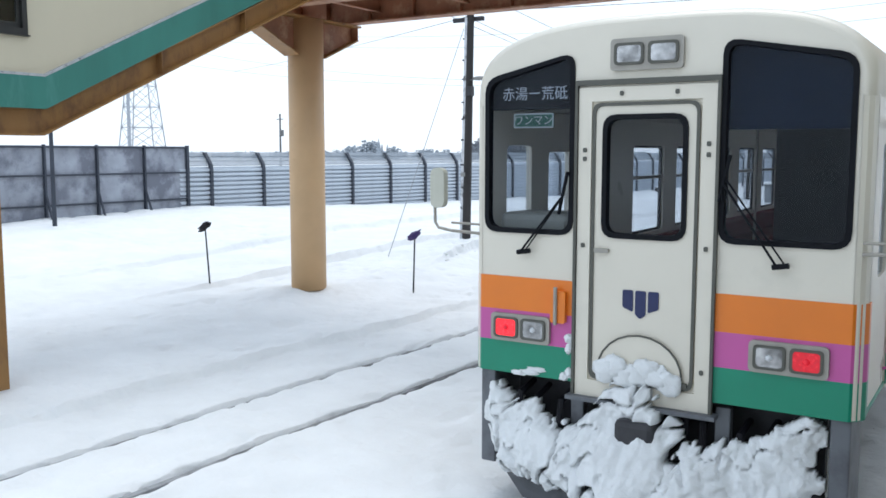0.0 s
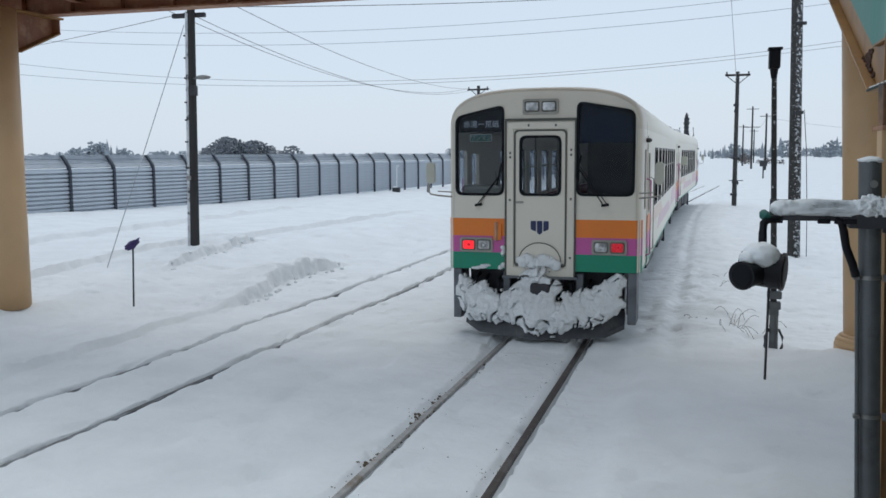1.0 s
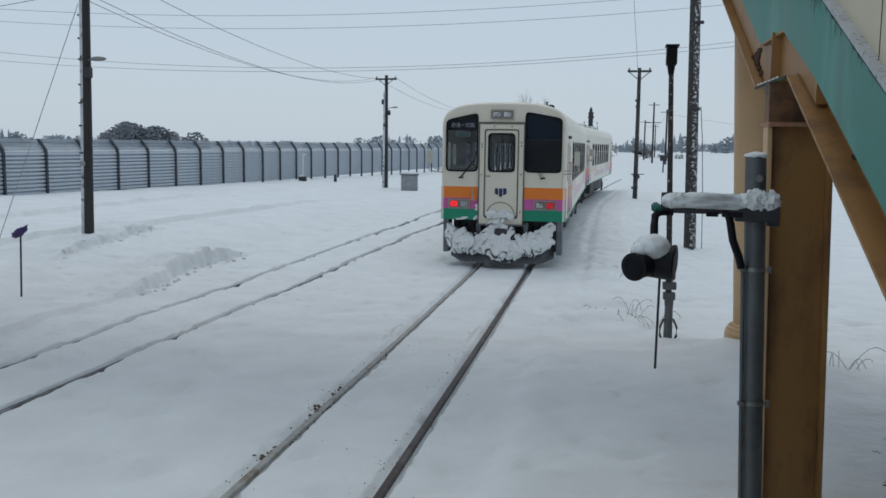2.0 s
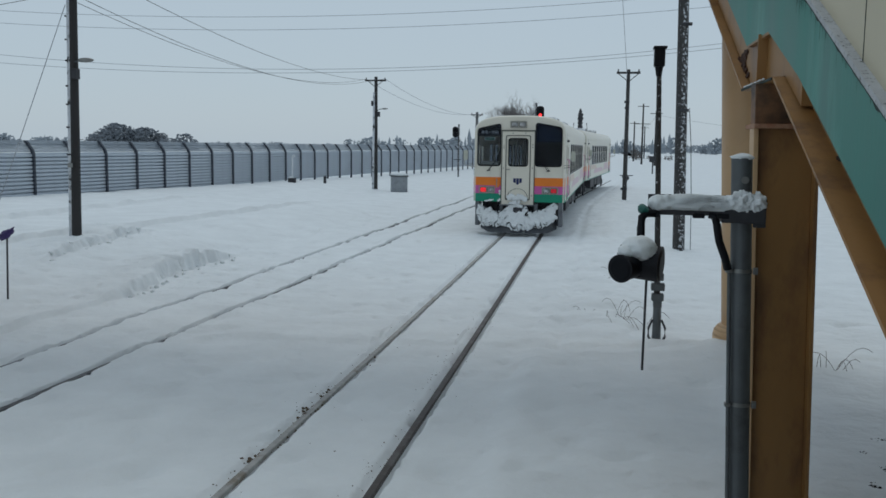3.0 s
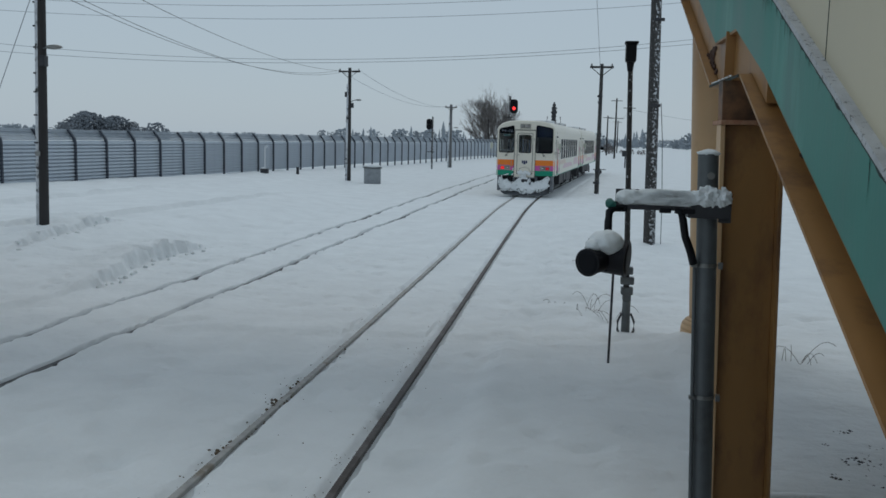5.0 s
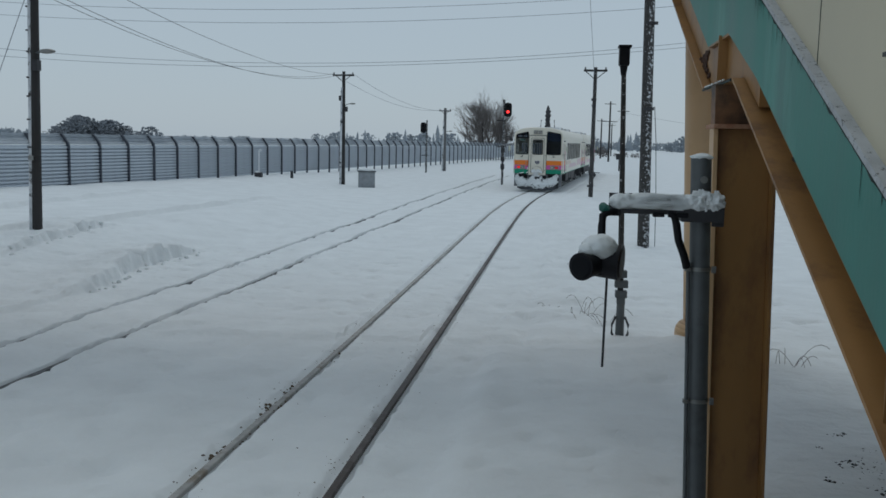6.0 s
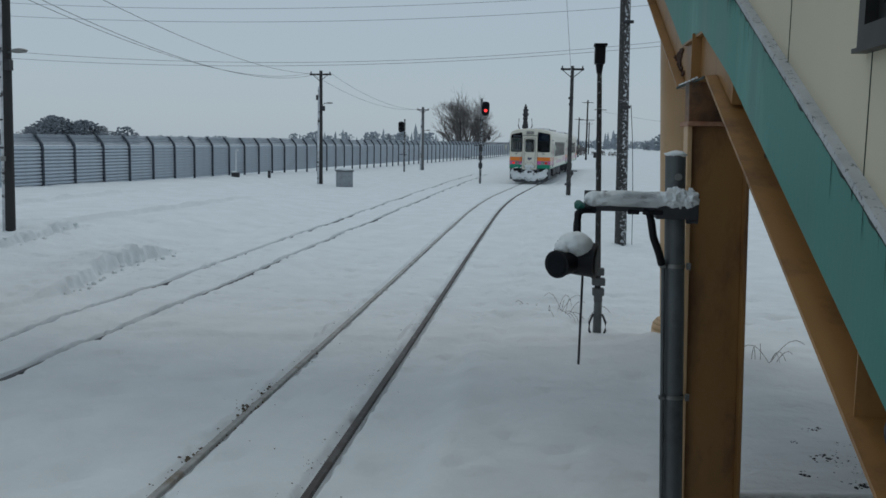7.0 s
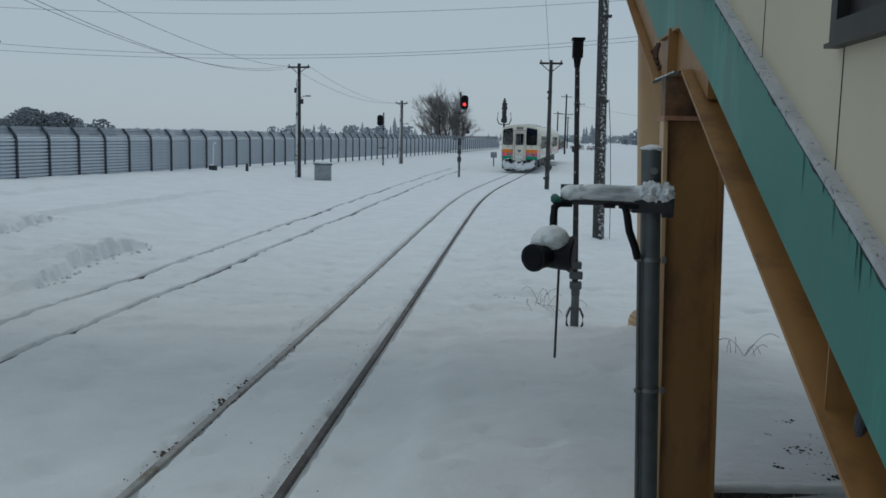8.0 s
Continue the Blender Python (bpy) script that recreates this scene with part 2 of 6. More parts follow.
def box(bm, x0, x1, y0, y1, z0, z1, bevel=0.0, m=None):
    r = bmesh.ops.create_cube(bm, size=1.0, matrix=Matrix.Translation(((x0 + x1) / 2, (y0 + y1) / 2, (z0 + z1) / 2)) @ Matrix.Diagonal((x1 - x0, y1 - y0, z1 - z0, 1)))
    vs = r["verts"]
    if bevel:
        es = list({e for v in vs for e in v.link_edges})
        r = bmesh.ops.bevel(bm, geom=es, offset=bevel, segments=2, affect="EDGES", profile=0.5)
        vs = list({v for f in r["faces"] for v in f.verts} | {v for v in vs if v.is_valid})
    if m is not None:
        bmesh.ops.transform(bm, matrix=m, verts=[v for v in vs if v.is_valid])
    return bm


def cyl(bm, a, b, r0, r1=None, seg=12):
    a, b = Vector(a), Vector(b)
    d = b - a
    q = d.to_track_quat("Z", "Y").to_matrix().to_4x4()
    bmesh.ops.create_cone(bm, cap_ends=True, segments=seg, radius1=r0, radius2=r0 if r1 is None else r1, depth=d.length, matrix=Matrix.Translation((a + b) / 2) @ q)
    return bm


def tube(bm, pts, r, seg=8):
    pts = [Vector(p) for p in pts]
    rings = []
    for i, p in enumerate(pts):
        d = (pts[min(i + 1, len(pts) - 1)] - pts[max(i - 1, 0)]).normalized()
        side = d.cross(Vector((0, 0, 1)))
        if side.length < 1e-3:
            side = Vector((1, 0, 0))
        side.normalize()
        up = side.cross(d).normalized()
        rings.append([bm.verts.new(p + (side * math.cos(2 * math.pi * k / seg) + up * math.sin(2 * math.pi * k / seg)) * r) for k in range(seg)])
    for a, b in zip(rings, rings[1:]):
        for k in range(seg):
            bm.faces.new((a[k], a[(k + 1) % seg], b[(k + 1) % seg], b[k]))
    bm.faces.new(rings[0][::-1])
    bm.faces.new(rings[-1])
    return bm


def lump(bm, c, size, seed=0, rough=0.35, freq=1.6, sub=3):
    """A crumbly snow lump: a displaced ball."""
    r = bmesh.ops.create_icosphere(bm, subdivisions=sub, radius=1.0)
    for v in r["verts"]:
        p = v.co * freq + Vector((seed * 7.3, seed * 3.1, seed))
        k = 1 + rough * noise.noise(p) + rough * 0.5 * noise.noise(p * 2.7) + rough * 0.3 * noise.noise(p * 6.1)
        v.co = Vector((v.co.x * size[0] * k + c[0], v.co.y * size[1] * k + c[1], v.co.z * size[2] * k + c[2]))
    return bm


def rounded(pts, r, seg=4):
    """Corner points of a flat outline, rounded by r."""
    out = []
    n = len(pts)
    for i in range(n):
        p = Vector(pts[i])
        a, b = (Vector(pts[i - 1]) - p).normalized(), (Vector(pts[(i + 1) % n]) - p).normalized()
        for k in range(seg + 1):
            t = k / seg
            out.append(tuple(((p + a * r) * (1 - t) ** 2 + p * 2 * t * (1 - t) + (p + b * r) * t * t)))
    return out


def plate(outer, holes, place, depth):
    """A solid plate with real openings. place(u, v, d) gives the point in space, d from 0 to depth."""
    bm = bmesh.new()
    loops = []
    edges = []
    for loop in [outer, *holes]:
        vs = [bm.verts.new(place(u, v, 0)) for u, v in loop]
        loops.append(vs)
        edges += [bm.edges.new((vs[i - 1], vs[i])) for i in range(len(vs))]
    res = bmesh.ops.triangle_fill(bm, use_beauty=True, use_dissolve=False, edges=edges)
    fs = [g for g in res["geom"] if isinstance(g, bmesh.types.BMFace)]
    off = Vector(place(0, 0, depth)) - Vector(place(0, 0, 0))
    back = {v: bm.verts.new(v.co + off) for v in list(bm.verts)}
    for f in fs:
        bm.faces.new([back[v] for v in reversed(f.verts)])
    for vs in loops:
        for i in range(len(vs)):
            bm.faces.new((vs[i - 1], vs[i], back[vs[i]], back[vs[i - 1]]))
    return bm


def ring(outer, inner, place, depth):
    """A frame between two outlines of equal count."""
    bm = bmesh.new()
    n = len(outer)
    o0 = [bm.verts.new(place(u, v, 0)) for u, v in outer]
    i0 = [bm.verts.new(place(u, v, 0)) for u, v in inner]
    o1 = [bm.verts.new(place(u, v, depth)) for u, v in outer]
    i1 = [bm.verts.new(place(u, v, depth)) for u, v in inner]
    for k in range(n):
        j = (k + 1) % n
        bm.faces.new((o0[k], o0[j], i0[j], i0[k]))
        bm.faces.new((o1[j], o1[k], i1[k], i1[j]))
        bm.faces.new((o0[j], o0[k], o1[k], o1[j]))
        bm.faces.new((i0[k], i0[j], i1[j], i1[k]))
    return bm


def lettering(text, size, material, parent, m, name="lettering"):
    cu = bpy.data.curves.new(name, "FONT")
    cu.body = text
    cu.size = size
    cu.align_x, cu.align_y = "CENTER", "CENTER"
    cu.extrude = 0.001
    tmp = bpy.data.objects.new("tmp", cu)
    me = bpy.data.meshes.new_from_object(tmp)
    bpy.data.objects.remove(tmp)
    bpy.data.curves.remove(cu)
    me.materials.clear()
    me.materials.append(material)
    ob = new(name, me)
    ob.parent = parent
    ob.matrix_basis = m
    return ob


def sstep(a, b, v):
    t = min(1.0, max(0.0, (v - a) / (b - a)))
    return t * t * (3 - 2 * t)


# ================= tracks in plan =================
def near_x(y):
    """Middle of the track on which the train leaves."""
    x = -2.23 - 0.07 * sstep(10, 30, y)
    if y < 33:
        return x
    if y < 50:
        return x + (y - 33) ** 2 / 440
    return x + 17 ** 2 / 440 + (y - 50) * 34 / 440


def far_x(y):
    return float(np.interp(y, [-40, 6, 9, 12, 16, 20, 30, 45, 60, 80, 100, 130, 400], [-6.75, -6.49, -6.43, -6.36, -6.3, -6.29, -6.22, -6.08, -5.8, -5.15, -4.2, -2.5, 17.0]))


def fence_x(y):
    return -21.5 + 0.1 * (y - 36)


def bank(x, y):
    """The snow bank that rises towards the fence."""
    top = float(np.interp(y, [-40, 10, 14, 20, 24, 28, 36, 55, 80, 120], [0.6, 0.62, 0.76, 0.9, 0.73, 0.6, 0.45, 0.3, 0.02, 0.0]))
    fx = fence_x(y)
    edge = far_x(y) - 1.3
    if x > edge:
        return 0.0
    u = (edge - x) / (edge - fx)
    near = float(np.interp(y, [0, 12, 18, 32, 50], [0.28, 0.28, 0.52, 0.55, 0.0]))
    h = top * (near * sstep(0, 0.22, u) + (1 - near) * sstep(0.15 + 0.3 * (0.55 - near), 1.0, u))
    return h * sstep(90, 60, y) if y > 60 else h


GAUGE = 0.565
OLD_GAUGE = 0.568


def groove(off, w, slope):
    """The rail's furrow: a soft fall from one side, a sharp deep cut at the other."""
    if abs(off) > 0.14:
        return 0.0
    return (slope * sstep(-0.135 + w, -0.04, off) + 0.17 * sstep(0.024, 0.036, off)) * (1 - sstep(0.082 + w, 0.098 + w, off))


def ground_z(x, y, fine=True):
    z = bank(x, y)
    far = max(0.0, min(1.0, (y - 60) / 60))
    k = 1 - far
    p = Vector((x, y, 0))
    z += k * (0.05 * noise.noise(p * 0.25) + 0.035 * noise.noise(p * 0.8) + 0.02 * noise.noise(Vector((x * 0.9, y * 2.2, 5))))
    c1, c2 = near_x(y), far_x(y)
    d1, d2 = x - c1, x - c2
    if abs(d1) < 1.6:
        z *= 0.4 + 0.6 * sstep(0.9, 1.6, abs(d1))
    if fine and y < 75:
        rough = 0.4 + 0.9 * max(0.0, noise.noise(p * 0.35 + Vector((3, 1, 0))))
        z += k * rough * (0.028 * noise.noise(p * 3.1) + 0.016 * noise.noise(p * 8.0))
        if y < 34:
            z -= k * (0.16 * max(0.0, noise.noise(Vector((x * 2.6, y * 2.2, 31))) - 0.28) + 0.13 * max(0.0, noise.noise(Vector((x * 5.0, y * 4.0, 47))) - 0.33) + 0.010 * noise.noise(Vector((x * 7, y * 6, 3))))
        if abs(abs(d1) - GAUGE) < 0.3:
            z -= groove(d1 - math.copysign(GAUGE, d1), 0.014 * noise.noise(Vector((x * 3, y * 5, 4))), 0.05)
        if abs(abs(d2) - OLD_GAUGE) < 0.3:
            o = d2 - math.copysign(OLD_GAUGE, d2) - 0.018 * noise.noise(Vector((math.copysign(3, d2), y * 1.1, 7)))
            side = math.copysign(3, d2)
            w = 0.058 + 0.02 * noise.noise(Vector((side, y * 2.1, 9))) + 0.022 * noise.noise(Vector((side, y * 5.3, 3)))
            z -= 0.24 * (1 - sstep(w - 0.006, w + 0.012, abs(o))) + 0.02 * math.exp(-(o / 0.11) ** 2)
    # low step left by the plough beside the outer track
    if y < 24:
        e = x - (c2 - 1.75) - 0.12 * noise.noise(Vector((0, y * 0.7, 2))) - 0.06 * noise.noise(Vector((0, y * 3.1, 2)))
        z += (0.11 * math.exp(e / 0.7) if e < 0 else 0.11 * (1 - sstep(0, 0.05, e))) * sstep(17, 11, y)
    # older siding under the snow near the fence
    for e in (x - float(np.interp(y, [20.1, 24.0, 29.3, 36.4], [-15.34, -15.75, -16.35, -16.9])), x - float(np.interp(y, [16.8, 18.8, 23.1], [-12.52, -11.98, -11.92]))):
        z += 0.15 * (1 - sstep(0.0, 0.07, e)) * math.exp(min(0.0, e) / 0.9) * sstep(42, 30, y) * sstep(8, 14, y) * (0.9 + 0.5 * noise.noise(Vector((0, y * 0.7, 3))))
    # two drifts cut off steeply on the side of the tracks
    if 13 < y < 22 and -14 < x < -7:
        e = x - float(np.interp(y, [13.6, 14, 16.7, 19.2, 20], [-7.95, -8.0, -8.41, -8.33, -8.2])) - 0.16 * noise.noise(Vector((0, y * 2.7, 2))) - 0.12 * noise.noise(Vector((0, y * 5.1, 4))) - 0.05 * noise.noise(Vector((x * 3, y * 12, 6)))
        h = float(np.interp(y, [13.5, 14.3, 16.5, 18.3, 19.8], [0, 0.15, 0.30, 0.30, 0])) * (1 + 0.35 * noise.noise(Vector((x * 1.5, y * 2.4, 8))))
        h *= 1 - 0.8 * sstep(-0.35, -0.02, e) * (math.exp(-((y - 17.0) / 0.07) ** 2) + math.exp(-((y - 17.9) / 0.08) ** 2))
        z += h * (math.exp(-(e / 0.9) ** 2) if e < 0 else 1 - sstep(0, 0.07, e))
        e = x - float(np.interp(y, [15.5, 21], [-10.7, -11.1])) - 0.14 * noise.noise(Vector((0, y * 2.9, 12))) - 0.12 * noise.noise(Vector((0, y * 7.0, 14)))
        h = float(np.interp(y, [15.4, 16.8, 19.5, 21.4], [0, 0.15, 0.20, 0])) * (1 + 0.5 * noise.noise(Vector((x * 1.5, y * 3.2, 18))))
        z += h * (math.exp(-(e / 1.2) ** 2) if e < 0 else 1 - sstep(0, 0.07, e))
    # snow held back by the plank edging beside the stair
    if x > 1.15 and 6.4 < y < 14:
        z = z * (1 - 0.7 * sstep(1.2, 1.5, x) * (1 - sstep(8, 11, y))) + 0.10 * sstep(6.66, 6.74, y) * sstep(1.2, 1.5, x) * (1 - sstep(9, 13, y))
    # drift round the pole and the plough heap, swell at the pillar foot
    z -= 0.06 * math.exp(-((x + 11.6) / 0.5) ** 2 - ((y - 18.3) / 0.6) ** 2)
    z -= 0.16 * math.exp(-((x + 12.3) / 3.2) ** 2 - ((y - 52) / 9) ** 2)
    z += 0.24 * math.exp(-((x - 1.6) / 0.75) ** 2 - ((y - 11.5) / 0.8) ** 2)
    z += 0.09 * math.exp(-((x + 10.9) / 0.8) ** 2 - ((y - 11.6) / 1.2) ** 2)
    # edge of the trodden way along the track, and of the thinner snow under the footbridge
    if -1.4 < x < 1.6 and y < 12:
        z += 0.085 * sstep(-1.0, -0.68, x + 0.03 * noise.noise(Vector((0, y * 1.3, 8)))) * sstep(12.0, 11.2, y) * sstep(1.6, 0.4, x)
    if -5.6 < x < 1.6 and 11 < y < 14 and abs(abs(d1) - GAUGE) > 0.16:
        e = y - (11.95 + 0.09 * (x - 0.5)) - 0.08 * noise.noise(Vector((x * 1.4, 0, 11)))
        z += 0.045 * sstep(-0.06, 0.06, e) * sstep(1.9, 0.2, e) * sstep(-5.6, -4.6, x) * sstep(1.6, 1.1, x)
    # churned snow thrown out beside the train
    if 1.2 < d1 < 3.6 and y > 10:
        z += k * sstep(1.2, 1.7, d1) * sstep(3.6, 2.6, d1) * sstep(10, 16, y) * (0.05 + 0.07 * noise.noise(p * 1.7 + Vector((0, 0, 9))) + 0.04 * noise.noise(p * 4.3))
    # train's side gutter
    if 0.9 < d1 < 2.6 and y > 8:
        z -= 0.05 * math.exp(-((d1 - 1.75) / 0.12) ** 2) * sstep(8, 14, y) * k
    return z


def ground():
    us = [-2500, -1200, -600, -300, -150, -90, -60, -45, -36]
    us += list(np.arange(-30, -13, 0.5)) + list(np.arange(-13, -7.4, 0.14)) + list(np.arange(-11.6, -10.3, 0.05)) + list(np.arange(-9.1, -7.6, 0.045)) + list(np.arange(-17.2, -15.0, 0.07)) + list(np.arange(-12.8, -11.6, 0.07))
    for c in (-6.44, -2.23):
        for s in (-1, 1):
            us += list(np.arange(c + s * GAUGE - 0.19, c + s * GAUGE + 0.17, 0.016))
    us += list(np.arange(-7.3, -0.9, 0.085)) + list(np.arange(-0.9, 4.0, 0.075)) + list(np.arange(4, 12, 0.5))
    us += [14, 18, 25, 40, 70, 120, 200, 400, 800, 1500, 2500]
    us = sorted(set(round(float(u), 3) for u in us))
    us = [u for i, u in enumerate(us) if i == 0 or u - us[i - 1] > 0.010]
    ys = [-400, -120, -40, -20, -10, -5, 0, 2]
    y = 3.0
    while y < 85:
        ys.append(y)
        y += max(0.07, 0.0075 * y) if not 13.4 < y < 21 else 0.052
    while y < 4500:
        ys.append(y)
        y *= 1.12
    ys.append(4500)
    verts, faces = [], []
    for y in ys:
        s1, s2 = near_x(min(y, 200)) + 2.23, far_x(y) + 6.44
        for u in us:
            x = u + float(np.interp(u, [-13, -7.5, -5.4, -3.3, -0.9, 45], [0, s2, s2, s1, s1, 0]))
            verts.append((x, y, ground_z(x, y)))
    n = len(us)
    for j in range(len(ys) - 1):
        for i in range(n - 1):
            faces.append((j * n + i, j * n + i + 1, (j + 1) * n + i + 1, (j + 1) * n + i))
    me = bpy.data.meshes.new("ground")
    me.from_pydata(verts, [], faces)
    me.materials.append(SNOW)
    me.polygons.foreach_set("use_smooth", [True] * len(me.polygons))
    return tagged(new("ground", me), "snow-covered ground with two rail tracks pressed into it", "snow", kind="structure")


ground()


def rail(xs, y0, y1, label, top, material):
    prof = [(-0.033, 0), (-0.033, -0.035), (-0.01, -0.05), (-0.01, -0.12), (0.01, -0.12), (0.01, -0.05), (0.033, -0.035), (0.033, 0), (0.025, 0.006), (-0.025, 0.006)]
    bm = bmesh.new()
    prev = None
    y = y0
    while y < y1:
        x = xs(y)
        cur = [bm.verts.new((x + px, y, top + pz)) for px, pz in prof]
        if prev:
            for k in range(len(prof)):
                bm.faces.new((prev[k], prev[k - 1], cur[k - 1], cur[k]))
        prev = cur
        y += 0.5 if y < 40 else 1.5
    return solo("rail", bm, material, label, "rail", "rails")


for s in (-1, 1):
    rail(lambda y, s=s: near_x(y) + s * GAUGE - 0.008, -30, 220, "steel rail with grey frost in a snow furrow" if s < 0 else "dark rusty steel rail in a snow furrow", -0.028, RAIL_FROST if s < 0 else RAIL)
    # this rail's dark tone paints the shade in the old track's furrows
    rail(lambda y, s=s: far_x(y) + s * OLD_GAUGE - 0.006, -30, 200, "steel rail nearly buried in snow, darkened for furrow shade", -0.05, RAIL_FURROW)


# ================= platform end =================
def platform():
    bm = bmesh.new()
    box(bm, -0.7, 9.0, -40, 3.7, 0.0, 0.82)
    p = solo("platform", bm, CONCRETE, "concrete station platform under a layer of snow", "platform", kind="structure")
    bm = bmesh.new()
    n = 40
    for x0, x1, y0, y1 in ((-0.72, 9.0, -40, 3.72),):
        rows = []
        for j in range(13):
            y = y0 + (y1 - y0) * (j / 12) ** 0.4
            rows.append([bm.verts.new((x0 + (x1 - x0) * i / n, y + (0.03 * noise.noise(Vector((i * 1.3, 0, 1))) if j == 12 else 0), 0.918 + 0.012 * noise.noise(Vector((x0 + i * 0.25, y * 1.5, 0))) - (0.025 if j == 12 else 0))) for i in range(n + 1)])
        base = [bm.verts.new((v.co.x, v.co.y - 0.01, 0.845)) for v in rows[-1]]
        rows.append(base)
        for a, b in zip(rows, rows[1:]):
            for i in range(n):
                bm.faces.new((a[i], a[i + 1], b[i + 1], b[i]))
    s = part("snow_cover", bm, SNOW, p, smooth=True)
    for i in range(14):
        x = 1.14 + i * 0.55
        part("plank", box(bmesh.new(), x + 0.008, x + 0.54, 3.7, 3.74, 0.02, 0.84, 0.006), PLANK, p)
    e = thing("plank_edging", "row of dark upright planks holding back the snow", "edging", pose(1.42, 6.6, 0, 0, 0, 6))
    rnd = random.Random(8)
    for i in range(14):
        part("plank", box(bmesh.new(), i * 0.185, i * 0.185 + 0.178, 0.0, 0.035, -0.3, 0.085 + rnd.uniform(-0.012, 0.008), 0.006), PLANK, e)
    bm = bmesh.new()
    prev = None
    for i in range(64):
        x, k = i * 0.041, noise.noise(Vector((i * 0.31, 3, 1)))
        cur = [bm.verts.new((x, py - 0.012 * k, pz + 0.012 * k)) for py, pz in ((-0.008, 0.07), (-0.018, 0.085), (-0.008, 0.108), (0.03, 0.12), (0.10, 0.115), (0.16, 0.09), (0.16, 0.05), (0.04, 0.06))]
        if prev:
            for q in range(8):
                bm.faces.new((prev[q - 1], prev[q], cur[q], cur[q - 1]))
        prev = cur
    part("snow_lip", bm, SNOW, e, "rounded lip of snow", smooth=True)


platform()


# ================= footbridge over the tracks =================
def bridge():
    b = thing("footbridge", "steel footbridge over the tracks on beige pillars, brown girders", "footbridge", pose(0, 0, 0))
    for x, base, lean in ((-10.88, 0.2, 0.0), (1.72, -0.1, 0.215)):
        bm = bmesh.new()
        cyl(bm, (x + lean, 11.85, base), (x, 11.85, 4.95), 0.315, 0.315, 40)
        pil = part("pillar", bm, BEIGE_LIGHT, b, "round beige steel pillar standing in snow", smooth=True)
        if x > 0:
            bm = bmesh.new()
            for z0, z1, r0, r1 in ((-0.1, 0.28, 0.42, 0.42), (0.28, 0.35, 0.42, 0.405), (0.35, 0.40, 0.405, 0.37), (0.40, 0.43, 0.37, 0.318)):
                cyl(bm, (x + lean - 0.02, 11.85, z0), (x + lean - 0.02, 11.85, z1), r0, r1, 36)
            part("pillar_foot", bm, BEIGE_LIGHT, pil, "flared steel foot of the pillar", smooth=True)
        bm = bmesh.new()
        prof = [(10.55, 4.95), (10.55, 4.72), (11.5, 4.32), (12.2, 4.32), (13.15, 4.72), (13.15, 4.95)]
        lo = [bm.verts.new((x - 0.012, y, z)) for y, z in prof]
        hi = [bm.verts.new((x + 0.012, y, z)) for y, z in prof]
        for k in range(6):
            bm.faces.new((lo[k - 1], lo[k], hi[k], hi[k - 1]))
        bm.faces.new(lo)
        bm.faces.new(hi[::-1])
        part("crosshead_web", bm, RUST_BEAM, pil, "rusty gusset web")
        for (y0, z0), (y1, z1) in zip(prof[1:], prof[2:5]):
            bm = bmesh.new()
            if (y0, y1) == (11.5, 12.2):
                bm.free()
                continue
            d = math.degrees(math.atan2(z1 - z0, y1 - y0))
            L = math.hypot(y1 - y0, z1 - z0)
            box(bm, -0.17, 0.17, -L / 2, L / 2, -0.012, 0.012, 0, pose(x, (y0 + y1) / 2, (z0 + z1) / 2, d))
            part("crosshead_flange", bm, BEIGE, pil)
        part("crosshead_top", box(bmesh.new(), x - 0.2, x + 0.2, 10.5, 13.2, 4.95, 4.985), BEIGE, pil)
        for yy in (10.56, 13.14):
            part("end_plate", box(bmesh.new(), x - 0.16, x + 0.16, yy - 0.012, yy + 0.012, 4.73, 4.95), RUST_BEAM, pil)
    for y in (10.75, 12.95):
        bm = bmesh.new()
        box(bm, -12.4, 3.4, y - 0.14, y + 0.14, 4.99, 5.02)
        box(bm, -12.4, 3.4, y - 0.012, y + 0.012, 5.02, 5.56)
        box(bm, -12.4, 3.4, y - 0.14, y + 0.14, 5.56, 5.59)
        for i in range(17):
            box(bm, -12.2 + i * 0.97, -12.18 + i * 0.97, y - 0.12, y + 0.12, 5.02, 5.56)
        part("girder", bm, RUST_BEAM, b, "rusty brown plate girder")
    for i in range(9):
        x = -11.9 + i * 1.85
        bm = bmesh.new()
        box(bm, x - 0.05, x + 0.05, 10.76, 12.94, 5.15, 5.17)
        box(bm, x - 0.008, x + 0.008, 10.76, 12.94, 5.17, 5.4)
        part("cross_beam", bm, RUST_BEAM, b)
    # corrugated deck
    bm = bmesh.new()
    n = 160
    top = [bm.verts.new((-12.4 + 15.8 * i / n, 10.6, 5.60 + 0.03 * (i % 4 in (1, 2)))) for i in range(n + 1)]
    end = [bm.verts.new((v.co.x, 13.1, v.co.z)) for v in top]
    for i in range(n):
        bm.faces.new((top[i], top[i + 1], end[i + 1], end[i]))
    part("deck_sheet", bm, RUST_BEAM, b, "corrugated steel deck")
    part("deck", box(bmesh.new(), -12.4, 3.4, 10.6, 13.1, 5.64, 5.76), CONCRETE, b)
    for y in (10.6, 13.02):
        part("side_panel", box(bmesh.new(), -12.4, 3.4, y, y + 0.08, 5.76, 6.9), CREAM, b)


bridge()


